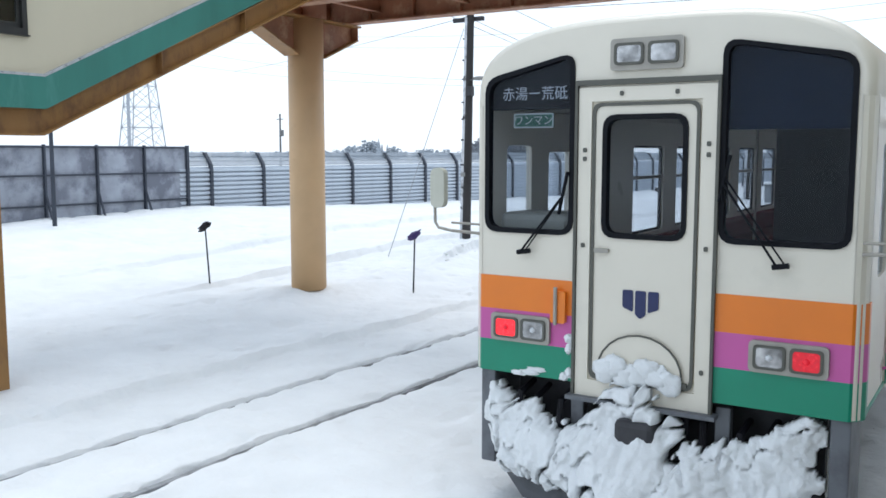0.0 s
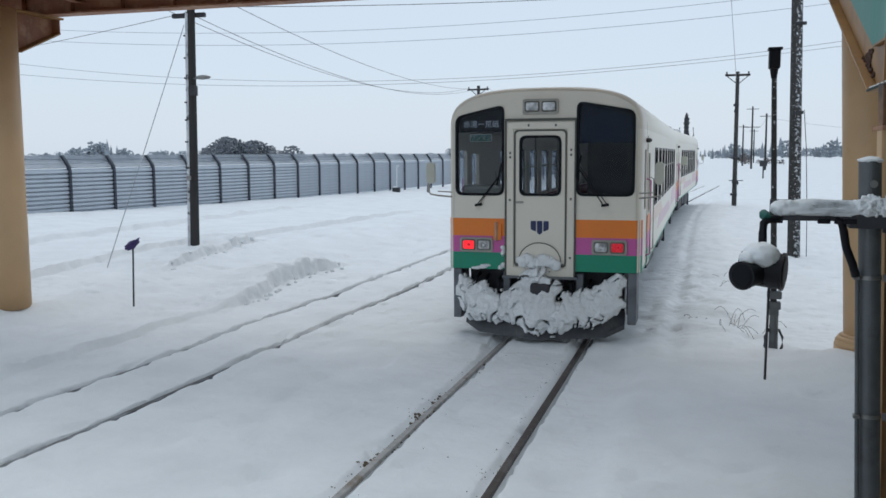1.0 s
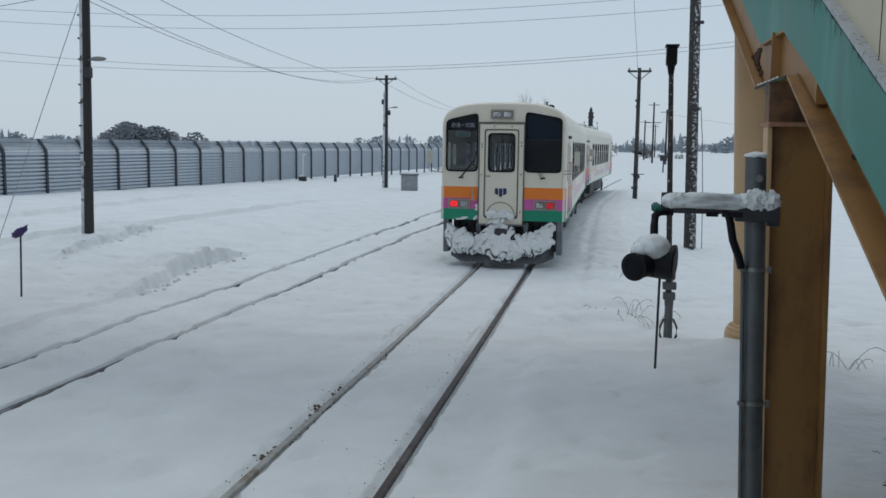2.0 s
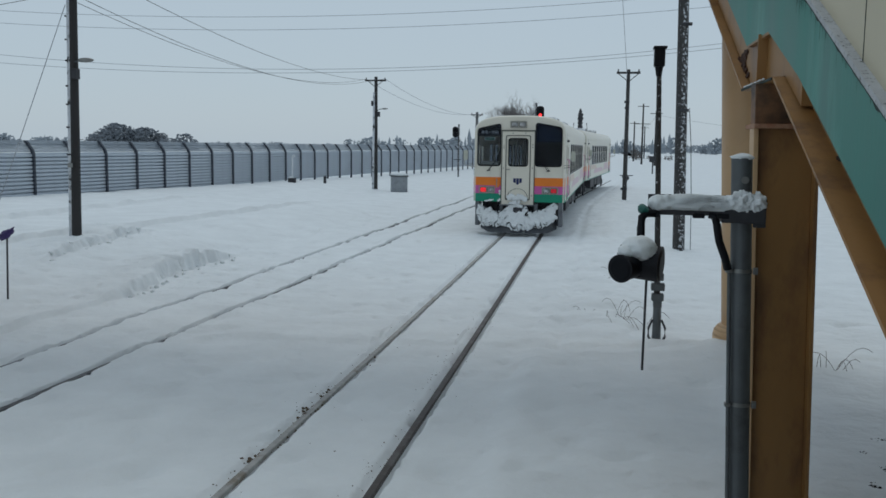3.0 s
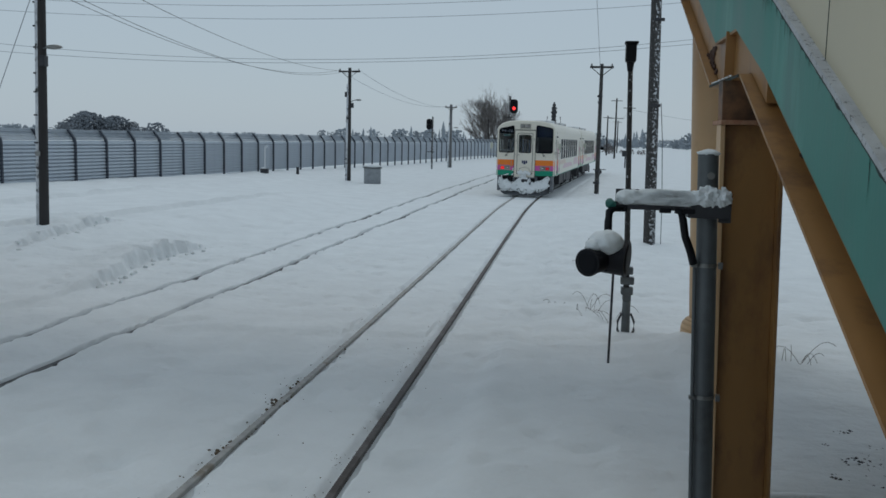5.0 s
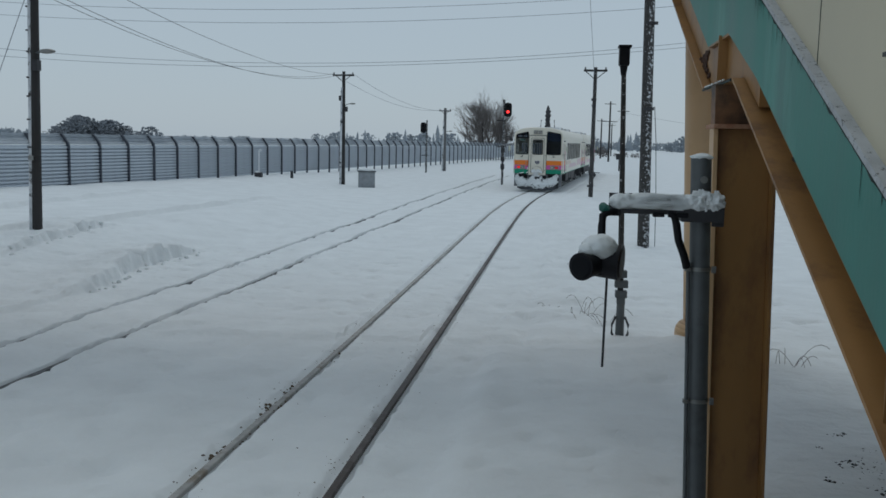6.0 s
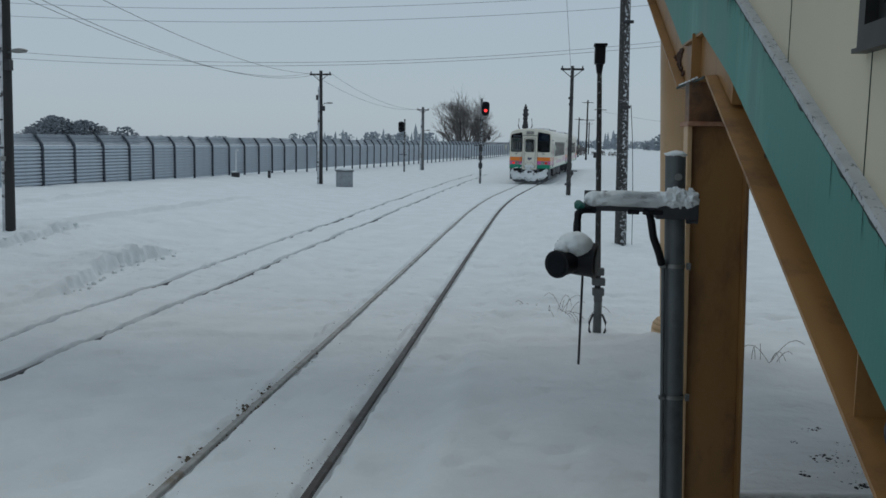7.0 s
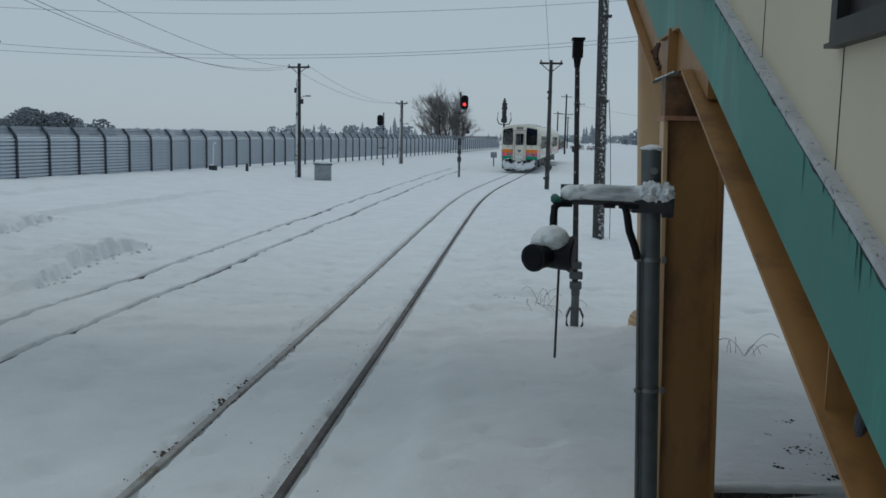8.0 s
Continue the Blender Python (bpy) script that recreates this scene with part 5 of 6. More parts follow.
for x0, y0, z0, x1, y1, z1 in ((6.5, 150, 6.4, 8.0, 140, 7.6), (8.0, 140, 7.6, 40, 150, 5.0), (6.3, 182, 7.2, 6.5, 150, 6.4)):
    sagging("cable", (x0, y0, z0), (x1, y1, z1), 0.7, 0.02, WIRE_FAR, "thin cable between distant poles")


# ================= distance =================
def tower():
    t = thing("lattice_tower", "pale steel lattice transmission tower beyond the fence", "lattice tower", pose(-169, 137, -1, 0, 0, 30))
    bm = bmesh.new()
    H_, w0, w1 = 42, 4.6, 0.4
    lv = [H_ * i / 9 for i in range(10)]

    def half(z):
        return (w0 + (w1 - w0) * z / H_) * 0.95
    cs = ((-1, -1), (1, -1), (1, 1), (-1, 1))
    for i in range(9):
        a, b = half(lv[i]), half(lv[i + 1])
        for k in range(4):
            c, d = cs[k], cs[(k + 1) % 4]
            cyl(bm, (c[0] * a, c[1] * a, lv[i]), (c[0] * b, c[1] * b, lv[i + 1]), 0.16, None, 4)
            cyl(bm, (c[0] * a, c[1] * a, lv[i]), (d[0] * b, d[1] * b, lv[i + 1]), 0.08, None, 4)
            cyl(bm, (d[0] * a, d[1] * a, lv[i]), (c[0] * b, c[1] * b, lv[i + 1]), 0.08, None, 4)
            cyl(bm, (c[0] * a, c[1] * a, lv[i]), (d[0] * a, d[1] * a, lv[i]), 0.08, None, 4)
    part("lattice", bm, TOWER, t)


tower()


def ball_mesh():
    bm = bmesh.new()
    bmesh.ops.create_icosphere(bm, subdivisions=1, radius=1.0)
    vs = [tuple(v.co) for v in bm.verts]
    fs = [tuple(v.index for v in f.verts) for f in bm.faces]
    bm.free()
    return np.array(vs), fs


BALL_V, BALL_F = ball_mesh()


def woods(az0, az1, dist, h0, h1, m_, seed, conifer=0.5, gap=0.0, label="hazy wood on the horizon", clumps=80):
    """Far trees between two bearings (degrees to the right of the line)."""
    rnd = random.Random(seed)
    gen = np.random.RandomState(seed)
    verts, faces = [], []

    def clump(x, y, z, s, sz):
        n0 = len(verts)
        for v in BALL_V * gen.uniform(0.6, 1.3, (len(BALL_V), 1)):
            verts.append((x + v[0] * s, y + v[1] * s, z + v[2] * sz))
        faces.extend(tuple(n0 + k for k in f) for f in BALL_F)

    def spire(x, y, z, r, hh):
        n0 = len(verts)
        for k in range(7):
            q = r * rnd.uniform(0.6, 1.25)
            verts.append((x + q * math.cos(k * 0.898), y + q * math.sin(k * 0.898), z + rnd.uniform(-0.15, 0.15) * hh))
        verts.append((x, y, z + hh))
        faces.extend((n0 + k, n0 + (k + 1) % 7, n0 + 7) for k in range(7))
    n = max(3, int(abs(az1 - az0) * dist * 0.0175 / 1.5))
    for i in range(n):
        t = (i + rnd.random()) / n
        if rnd.random() < gap:
            continue
        az = radians(az0 + (az1 - az0) * t)
        d = dist * rnd.uniform(0.95, 1.07)
        x, y = d * math.sin(az), d * math.cos(az)
        env = 0.7 + 0.35 * noise.noise(Vector((t * 4, seed, 0))) + 0.35 * math.sin(math.pi * t)
        h = max(1.0, (h0 + (h1 - h0) * rnd.random()) * env)
        if rnd.random() < conifer:
            for k in range(6):
                f = k / 6
                spire(x, y, h * (0.05 + 0.8 * f), h * 0.20 * (1 - f * 0.8), h * 0.3)
        else:
            for k in range(clumps):
                u, w = rnd.gauss(0, 0.2), rnd.random()
                s = h * rnd.uniform(0.035, 0.085) * (80 / clumps) ** 0.45
                clump(x + u * h * 1.25, y + rnd.gauss(0, 1), h * (0.08 + 0.82 * w * (1 - 1.4 * u * u)), s * 1.2, s)
    me = bpy.data.meshes.new("far_woods")
    me.from_pydata(verts, [], faces)
    me.materials.append(m_)
    tagged(new("far_woods", me), label, "trees", kind="stuff")


woods(-62, -16, 420, 2.5, 4.5, WOODS_HAZE, 1, 0.12, 0.15, "low hazy tree line beyond the fence")
woods(-31.2, -26.9, 300, 7.0, 9.0, WOODS, 2, 0.2, 0, "dark wood rising above the fence", 320)
woods(-27.2, -25.0, 300, 3.5, 6.5, WOODS, 3, 0.5, 0.1, "conifers at the end of the wood")
woods(-39, -35.5, 330, 5.5, 7.5, WOODS_HAZE, 4, 0.3, 0, "wood beyond the fence, paled for haze")
woods(-16, -4, 480, 4.0, 8.5, WOODS_HAZE, 5, 0.6, 0.3, "hazy mixed trees on the horizon")
woods(-9.6, -7.2, 320, 5.0, 8.0, WOODS_HAZE, 6, 0.5, 0, "hazy conifers behind the fence")
woods(-3, 28, 520, 3.0, 6.0, WOODS_HAZE, 7, 0.5, 0.1, "tree line on the snowfield's edge, paled for haze")
woods(0.2, 2.4, 380, 4.0, 7.0, WOODS_HAZE, 8, 0.5, 0, "hazy trees beside the line")
woods(3.0, 5.0, 400, 6.0, 9.0, WOODS_HAZE, 9, 0.6, 0, "hazy trees across the snowfield")
woods(6.0, 8.0, 400, 6.0, 8.5, WOODS_HAZE, 10, 0.8, 0, "hazy grove across the snowfield")
woods(9.0, 22.0, 400, 5.0, 10.0, WOODS_HAZE, 14, 0.5, 0.2, "hazy grove across the snowfield")
woods(0.5, 5.0, 210, 0.8, 2.2, BARK, 15, 0.0, 0.3, "low bare shrubs in the snow")


def bare_tree(x, y, h, spread, seed):
    rnd = random.Random(seed)
    t = thing("bare_tree", "bare broad-crowned winter tree behind the fence", "tree", pose(x, y, 0))
    wood = {"trunk": ([], []), "crown": ([], [])}

    def limb(p, q, r0, r1, where):
        vs, fs = wood[where]
        n0, seg = len(vs), 5 if where == "trunk" else 3
        d = (q - p).normalized()
        s = d.orthogonal().normalized()
        u = d.cross(s)
        for c_, r in ((p, r0), (q, r1)):
            for k in range(seg):
                a_ = 6.283 * k / seg
                vs.append(tuple(c_ + (s * math.cos(a_) + u * math.sin(a_)) * r))
        for k in range(seg):
            fs.append((n0 + k, n0 + (k + 1) % seg, n0 + seg + (k + 1) % seg, n0 + seg + k))

    def grow_limb(p, d, L, r, depth):
        q = p + d * L
        limb(p, q, r, r * 0.7, "trunk" if depth > 3 else "crown")
        if depth == 0:
            return
        for k in range(3):
            nd = (d + Vector((rnd.gauss(0, 0.3), rnd.gauss(0, 0.3), rnd.gauss(0.12, 0.14)))).normalized()
            grow_limb(p.lerp(q, rnd.uniform(0.45, 1.0)), nd, L * rnd.uniform(0.68, 0.9), max(r * 0.6, 0.009), depth - 1)
    for k in range(13):
        a = 6.28 * k / 13 * 2.4 + 0.3
        e = spread * (k / 12) ** 0.7 * rnd.uniform(0.85, 1.1)
        d = Vector((math.cos(a) * e, math.sin(a) * e, 1)).normalized()
        grow_limb(Vector((0.35 * math.cos(a), 0.35 * math.sin(a), -0.2)), d, h * (0.27 - 0.11 * k / 12), 0.13, 6)
    for name, (vs, fs) in wood.items():
        me = bpy.data.meshes.new(name)
        me.from_pydata(vs, [], fs)
        me.materials.append(BARK)
        ob = new(name, me)
        ob.parent = t
        if name == "crown":
            tagged(ob, "fine bare twigs")


bare_tree(-13.2, 150, 11.7, 1.12, 4)


# ================= the train =================
HALF, CAR_LEN = 1.36, 17.6
FLOOR_Z, EAVE = 1.015, 2.98
WINDOWS_Y = [(3.2 + 1.42 * k, 4.17 + 1.42 * k) for k in range(8)]


def arch(w, h, z0, n=14, e=2.9):
    """Right half of the roof's curve, from the eave up to the middle."""
    out = []
    for k in range(n + 1):
        t = math.pi / 2 * k / n
        out.append((w * math.cos(t) ** (2 / e), z0 + h * math.sin(t) ** (2 / e)))
    return out


def end_outline():
    top = arch(1.29, 0.54, 2.97, 14, 3.0)
    right = [(1.29, 1.03), *top]
    return right + [(-u, v) for u, v in reversed(top[:-1])] + [(-1.29, 1.03)]


L_WIN = [(-1.235, 2.085), (-0.575, 2.085), (-0.575, 3.31), (-1.235, 3.15)]
R_WIN = [(0.49, 2.085), (1.235, 2.085), (1.235, 3.20), (0.49, 3.34)]
D_WIN = [(-0.305, 2.085), (0.235, 2.085), (0.235, 2.875), (-0.305, 2.875)]


def grow(pts, d):
    cx, cy = sum(p[0] for p in pts) / 4, sum(p[1] for p in pts) / 4
    return [(x + (d if x > cx else -d), y + (d if y > cy else -d)) for x, y in pts]


def end_wall(car, y, sgn):
    """An end of the car with its two cab windows, gangway door, lamps and bands; sgn 1 faces back, -1 forward."""
    def at(u, v, d):
        return (u * sgn, y + sgn * d, v)
    holes = [rounded(L_WIN, 0.09), rounded(R_WIN, 0.09), rounded(D_WIN, 0.08)]
    wall = part("end_wall", plate(end_outline(), holes, at, 0.06), BODY, car)
    for pts, name, r in ((L_WIN, "cab_window", 0.09), (R_WIN, "cab_window", 0.09), (D_WIN, "door_window", 0.08)):
        w = part(name, ring(rounded(grow(pts, 0.026), r + 0.02), rounded(grow(pts, -0.008), r), lambda u, v, d: at(u, v, d - (0.03 if name == "door_window" else 0.014)), 0.065), RUBBER, car, "black rubber-framed window")
        part("pane", plate(rounded(pts, r), [], lambda u, v, d: at(u, v, d + 0.012), 0.006), GLASS_DARK, w)
    # colour bands on both sides of the door, turning round the corner
    for side in (-1, 1):
        inner = 0.465 if side > 0 else 0.535
        for z0, z1, m_, nm in ((1.485, 1.735, ORANGE, "orange_band"), (1.25, 1.485, PINK, "pink_band"), (1.01, 1.25, GREEN, "green_band")):
            bm = bmesh.new()
            plan = [(inner, -0.006), (1.288, -0.006), (1.332, 0.03), (HALF + 0.008, 0.10), (HALF + 0.008, 0.17)]
            inn = [(inner, 0.01), (1.28, 0.01), (1.315, 0.05), (HALF - 0.01, 0.10), (HALF - 0.01, 0.17)]
            v0 = [[bm.verts.new((u * side * sgn, y + sgn * d, z)) for u, d in pl] for pl in (plan, inn) for z in (z0, z1)]
            for a, b in ((v0[0], v0[1]), (v0[2], v0[3]), (v0[0], v0[2]), (v0[1], v0[3])):
                for k in range(4):
                    bm.faces.new((a[k], a[k + 1], b[k + 1], b[k]))
            for k in (0, 4):
                bm.faces.new((v0[0][k], v0[1][k], v0[3][k], v0[2][k]))
            part(nm, bm, m_, car)
        # rounded corner post
        bm = bmesh.new()
        prof = [(1.28, 0.0), (1.29, 0.0), (1.318, 0.015), (1.343, 0.045), (HALF, 0.10), (HALF, 0.16), (1.285, 0.16)]
        lo = [bm.verts.new((u * side * sgn, y + sgn * d, 1.015)) for u, d in prof]
        hi = [bm.verts.new((u * side * sgn, y + sgn * d, 2.99)) for u, d in prof]
        for k in range(len(prof)):
            bm.faces.new((lo[k - 1], lo[k], hi[k], hi[k - 1]))
        bm.faces.new(lo)
        bm.faces.new(hi)
        part("corner_post", bm, BODY, car, smooth=False)
        # twin lamp cluster
        x0, x1 = (0.69, 1.17) if side > 0 else (-1.19, -0.71)
        cl = part("lamp_bezel", plate(rounded([(x0, 1.255), (x1, 1.255), (x1, 1.46), (x0, 1.46)], 0.035), [], lambda u, v, d: at(u, v, d - 0.035), 0.05), BEZEL, car, "grey lamp bezel")
        mid = (x0 + x1) / 2
        cells = [(x0 + 0.03, mid - 0.012), (mid + 0.012, x1 - 0.03)]
        for i, (a, b) in enumerate(cells):
            red = (i == 0) if side < 0 else (i == 1)
            if sgn < 0:
                red = False
            part("lamp_rim", ring(rounded([(a, 1.28), (b, 1.28), (b, 1.435), (a, 1.435)], 0.03), rounded([(a + 0.018, 1.296), (b - 0.018, 1.296), (b - 0.018, 1.419), (a + 0.018, 1.419)], 0.025), lambda u, v, d: at(u, v, d - 0.048), 0.02), SEAM, cl)
            bm = plate(rounded([(a + 0.016, 1.294), (b - 0.016, 1.294), (b - 0.016, 1.421), (a + 0.016, 1.421)], 0.025), [], lambda u, v, d: at(u, v, d - 0.044), 0.02)
            part("tail_lamp" if red else "head_lamp", bm, (RED_LAMP if side < 0 else RED_DIM) if red else LENS, cl, "lit red tail lamp" if red else "clear head lamp")
            bm = bmesh.new()
            lump(bm, at((a + b) / 2, 1.357, -0.046), (0.022, 0.012, 0.022), 1, 0.1, sub=2)
            part("bulb", bm, RED_DIM if red else LETTER_WHITE, cl, smooth=True)
    # upper twin lamps
    top = part("upper_lamp_bezel", plate(rounded([(-0.285, 3.19), (0.215, 3.19), (0.215, 3.40), (-0.285, 3.40)], 0.03), [], lambda u, v, d: at(u, v, d - 0.03), 0.05), BEZEL, car, "grey lamp bezel with two head lamps")
    for a, b in ((-0.255, -0.05), (-0.02, 0.185)):
        part("lamp_rim", ring(rounded([(a, 3.225), (b, 3.225), (b, 3.37), (a, 3.37)], 0.03), rounded([(a + 0.018, 3.243), (b - 0.018, 3.243), (b - 0.018, 3.352), (a + 0.018, 3.352)], 0.025), lambda u, v, d: at(u, v, d - 0.045), 0.02), SEAM, top)
        part("head_lamp", plate(rounded([(a + 0.016, 3.24), (b - 0.016, 3.24), (b - 0.016, 3.354), (a + 0.016, 3.354)], 0.025), [], lambda u, v, d: at(u, v, d - 0.04), 0.02), LENS, top)
    # gangway door: recessed jamb, frame, leaf
    part("door_jamb", ring([(-0.535, 0.90), (0.465, 0.90), (0.465, 3.135), (-0.535, 3.135)], [(-0.515, 0.92), (0.445, 0.92), (0.445, 3.10), (-0.515, 3.10)], lambda u, v, d: at(u, v, d - 0.035), 0.04), SEAM, car, "dark rubber jamb seal")
    part("door_frame", ring([(-0.51, 0.93), (0.44, 0.93), (0.44, 3.085), (-0.51, 3.085)], [(-0.415, 1.05), (0.345, 1.05), (0.345, 2.99), (-0.415, 2.99)], lambda u, v, d: at(u, v, d - 0.02), 0.03), BODY, car)
    leaf = [(-0.405, 1.06), (0.335, 1.06), (0.335, 2.98), (-0.405, 2.98)]
    door = part("gangway_door", plate(rounded(leaf, 0.05), [rounded(D_WIN, 0.08)], lambda u, v, d: at(u, v, d - 0.016), 0.02), BODY, car, "cream gangway door with a navy emblem")
    part("door_seal", ring(rounded(grow(leaf, 0.0), 0.06), rounded(grow(leaf, -0.022), 0.06), lambda u, v, d: at(u, v, d - 0.026), 0.02), SEAM, door)
    part("door_handle", plate(rounded([(-0.375, 1.955), (-0.27, 1.955), (-0.27, 1.985), (-0.375, 1.985)], 0.01), [], lambda u, v, d: at(u, v, d - 0.045), 0.03), BEZEL, door)
    for u0, v0_, v1_ in ((-0.165, 1.71, 1.56), (-0.075, 1.71, 1.515), (0.015, 1.71, 1.56)):
        slant = 0.03 if u0 < -0.1 else (-0.03 if u0 > 0 else 0)
        pts = [(u0, v1_ + max(0, slant)), (u0 + 0.075, v1_ + max(0, -slant)), (u0 + 0.075, v0_), (u0, v0_)]
        if slant == 0:
            pts = [(u0, v1_ + 0.03), (u0 + 0.0375, v1_), (u0 + 0.075, v1_ + 0.03), (u0 + 0.075, v0_), (u0, v0_)]
        part("emblem", plate(rounded(pts, 0.015), [], lambda u, v, d: at(u, v, d - 0.022), 0.006), NAVY, door, "navy blue emblem stroke")
    # raised arch of the coupling hatch, with snow on it
    arch_line = [(-0.34 + 0.30 + 0.30 * math.cos(a) - 0.0, 1.13 + 0.27 * math.sin(a)) for a in np.linspace(0, math.pi, 13)]
    part("door_hatch", plate([(u + 0.005, v) for u, v in arch_line], [], lambda u, v, d: at(u, v, d - 0.035), 0.03), BODY, door)
    bm = bmesh.new()
    tube(bm, [at(u + 0.005, v + 0.004, -0.037) for u, v in arch_line], 0.007, 6)
    part("hatch_rim", bm, SEAM, door)
    part("hatch_bar", plate(rounded([(-0.36, 1.085), (0.30, 1.085), (0.30, 1.115), (-0.36, 1.115)], 0.01), [], lambda u, v, d: at(u, v, d - 0.05), 0.03), SEAM, door)
    part("door_sill", plate([(-0.56, 0.90), (0.50, 0.90), (0.50, 0.93), (-0.56, 0.93)], [], lambda u, v, d: at(u, v, d - 0.08), 0.10), STEEL, car)
    for u, v in ((-0.46, 2.66), (-0.46, 2.60), (0.395, 2.70), (0.395, 2.63), (0.395, 2.02), (-0.20, 3.04), (0.18, 3.04), (-0.465, 2.0), (0.39, 1.2)):
        part("bolt", plate(rounded([(u - 0.013, v - 0.016), (u + 0.013, v - 0.016), (u + 0.013, v + 0.016), (u - 0.013, v + 0.016)], 0.008, 2), [], lambda a, b, d: at(a, b, d - 0.03), 0.02), SEAM, car)
    # hinge post on the orange band
    part("hinge_post", plate(rounded([(-0.70, 1.43), (-0.585, 1.43), (-0.585, 1.66), (-0.70, 1.66)], 0.02), [], lambda u, v, d: at(u, v, d - 0.045), 0.04), ORANGE, car)
    bm = bmesh.new()
    cyl(bm, at(-0.655, 1.42, -0.055), at(-0.655, 1.69, -0.055), 0.014)
    part("hinge_pin", bm, BEZEL, car)
    # wipers
    for a, b in (((-0.62, 2.33), (-0.93, 1.93)), ((0.50, 2.45), (0.85, 1.94))):
        bm = bmesh.new()
        cyl(bm, at(a[0], a[1], -0.055), at(b[0], b[1], -0.075), 0.008)
        cyl(bm, at(a[0] + 0.02, a[1] + 0.02, -0.05), at(b[0] + 0.04, b[1] + 0.02, -0.06), 0.006)
        cyl(bm, at(b[0] - 0.03, b[1] - 0.005, -0.06), at(b[0] + 0.07, b[1] + 0.01, -0.06), 0.018)
        cyl(bm, at(a[0] - 0.03, a[1] - 0.12, -0.03), at(a[0] + 0.035, a[1] + 0.18, -0.03), 0.012)
        part("wiper", bm, RUBBER, car, "black windscreen wiper")
    # mirrors on tubular arms
    for side in (-1, 1):
        x0 = side * sgn
        bm = bmesh.new()
        tube(bm, [(x0 * 1.27, y + sgn * 0.06, 2.03), (x0 * 1.5, y - sgn * 0.10, 2.06), (x0 * 1.60, y - sgn * 0.12, 2.08), (x0 * 1.63, y - sgn * 0.12, 2.12), (x0 * 1.635, y - sgn * 0.12, 2.3)], 0.012)
        tube(bm, [(x0 * 1.27, y + sgn * 0.06, 2.10), (x0 * 1.50, y - sgn * 0.10, 2.12)], 0.009)
        mir = part("mirror_arm", bm, BEZEL, car, "bent tubular mirror arm")
        part("mirror", plate(rounded([(1.53 * side, 2.23), (1.65 * side, 2.23), (1.65 * side, 2.53), (1.53 * side, 2.53)][:: side], 0.058), [], lambda u, v, d: at(u, v, d - 0.16), 0.06), MIRROR_FACE, mir, "oval cream rear-view mirror")


def side_wall(car, x):
    s = 1 if x > 0 else -1
    holes = []
    doors = [(1.05, 1.75), (CAR_LEN - 1.75, CAR_LEN - 1.05)]
    for a, b in WINDOWS_Y:
        holes.append(rounded([(a, 1.78), (b, 1.78), (b, 2.72), (a, 2.72)], 0.05, 2))
    wall = [(0.1, FLOOR_Z), (CAR_LEN - 0.1, FLOOR_Z), (CAR_LEN - 0.1, EAVE), (0.1, EAVE)]
    for a, b in doors:
        holes.append(rounded([(a + 0.12, 1.75), (b - 0.12, 1.75), (b - 0.12, 2.65), (a + 0.12, 2.65)], 0.04, 2))
    holes.append(rounded([(0.42, 1.85), (0.85, 1.85), (0.85, 2.7), (0.42, 2.7)], 0.05, 2))

    def at(u, v, d):
        return (x - s * d, u, v)
    w = part("side_wall", plate(wall, holes, at, 0.05), BODY, car)
    for a, b in WINDOWS_Y:
        win = part("side_window", ring(rounded([(a - 0.02, 1.76), (b + 0.02, 1.76), (b + 0.02, 2.74), (a - 0.02, 2.74)], 0.05, 2), rounded([(a + 0.025, 1.805), (b - 0.025, 1.805), (b - 0.025, 2.695), (a + 0.025, 2.695)], 0.05, 2), lambda u, v, d: at(u, v, d - 0.006), 0.03), DARK, car, "dark-framed side window")
        part("pane", plate([(a, 1.78), (b, 1.78), (b, 2.72), (a, 2.72)], [], lambda u, v, d: at(u, v, d + 0.02), 0.005), GLASS_DARK, win)
        part("window_bar", plate([(a, 2.36), (b, 2.36), (b, 2.395), (a, 2.395)], [], lambda u, v, d: at(u, v, d + 0.008), 0.02), BEZEL, win)
    part("pane", plate([(0.42, 1.85), (0.85, 1.85), (0.85, 2.7), (0.42, 2.7)], [], lambda u, v, d: at(u, v, d + 0.02), 0.005), GLASS_DARK, w)
    for a, b in doors:
        dr = part("side_door", plate([(a, 1.0), (b, 1.0), (b, 2.9), (a, 2.9)], [[(a + 0.12, 1.75), (b - 0.12, 1.75), (b - 0.12, 2.65), (a + 0.12, 2.65)]], lambda u, v, d: at(u, v, d - 0.012), 0.02), BODY, car, "folding side door with colour bands")
        for z0, z1, m_ in ((1.485, 1.735, ORANGE), (1.25, 1.485, PINK), (1.03, 1.25, GREEN)):
            part("door_band", plate([(a, z0), (b, z0), (b, z1), (a, z1)], [], lambda u, v, d: at(u, v, d - 0.018), 0.01), m_, dr)
        part("pane", plate([(a + 0.12, 1.75), (b - 0.12, 1.75), (b - 0.12, 2.65), (a + 0.12, 2.65)], [], lambda u, v, d: at(u, v, d + 0.02), 0.005), GLASS_DARK, dr)
        for yy in (a - 0.06, b + 0.06):
            bm = bmesh.new()
            tube(bm, [(x, yy, 1.15), (x + s * 0.06, yy, 1.18), (x + s * 0.06, yy, 2.25), (x, yy, 2.28)], 0.012)
            part("grab_rail", bm, PINK if yy < a else BEZEL, car, "tubular grab rail")
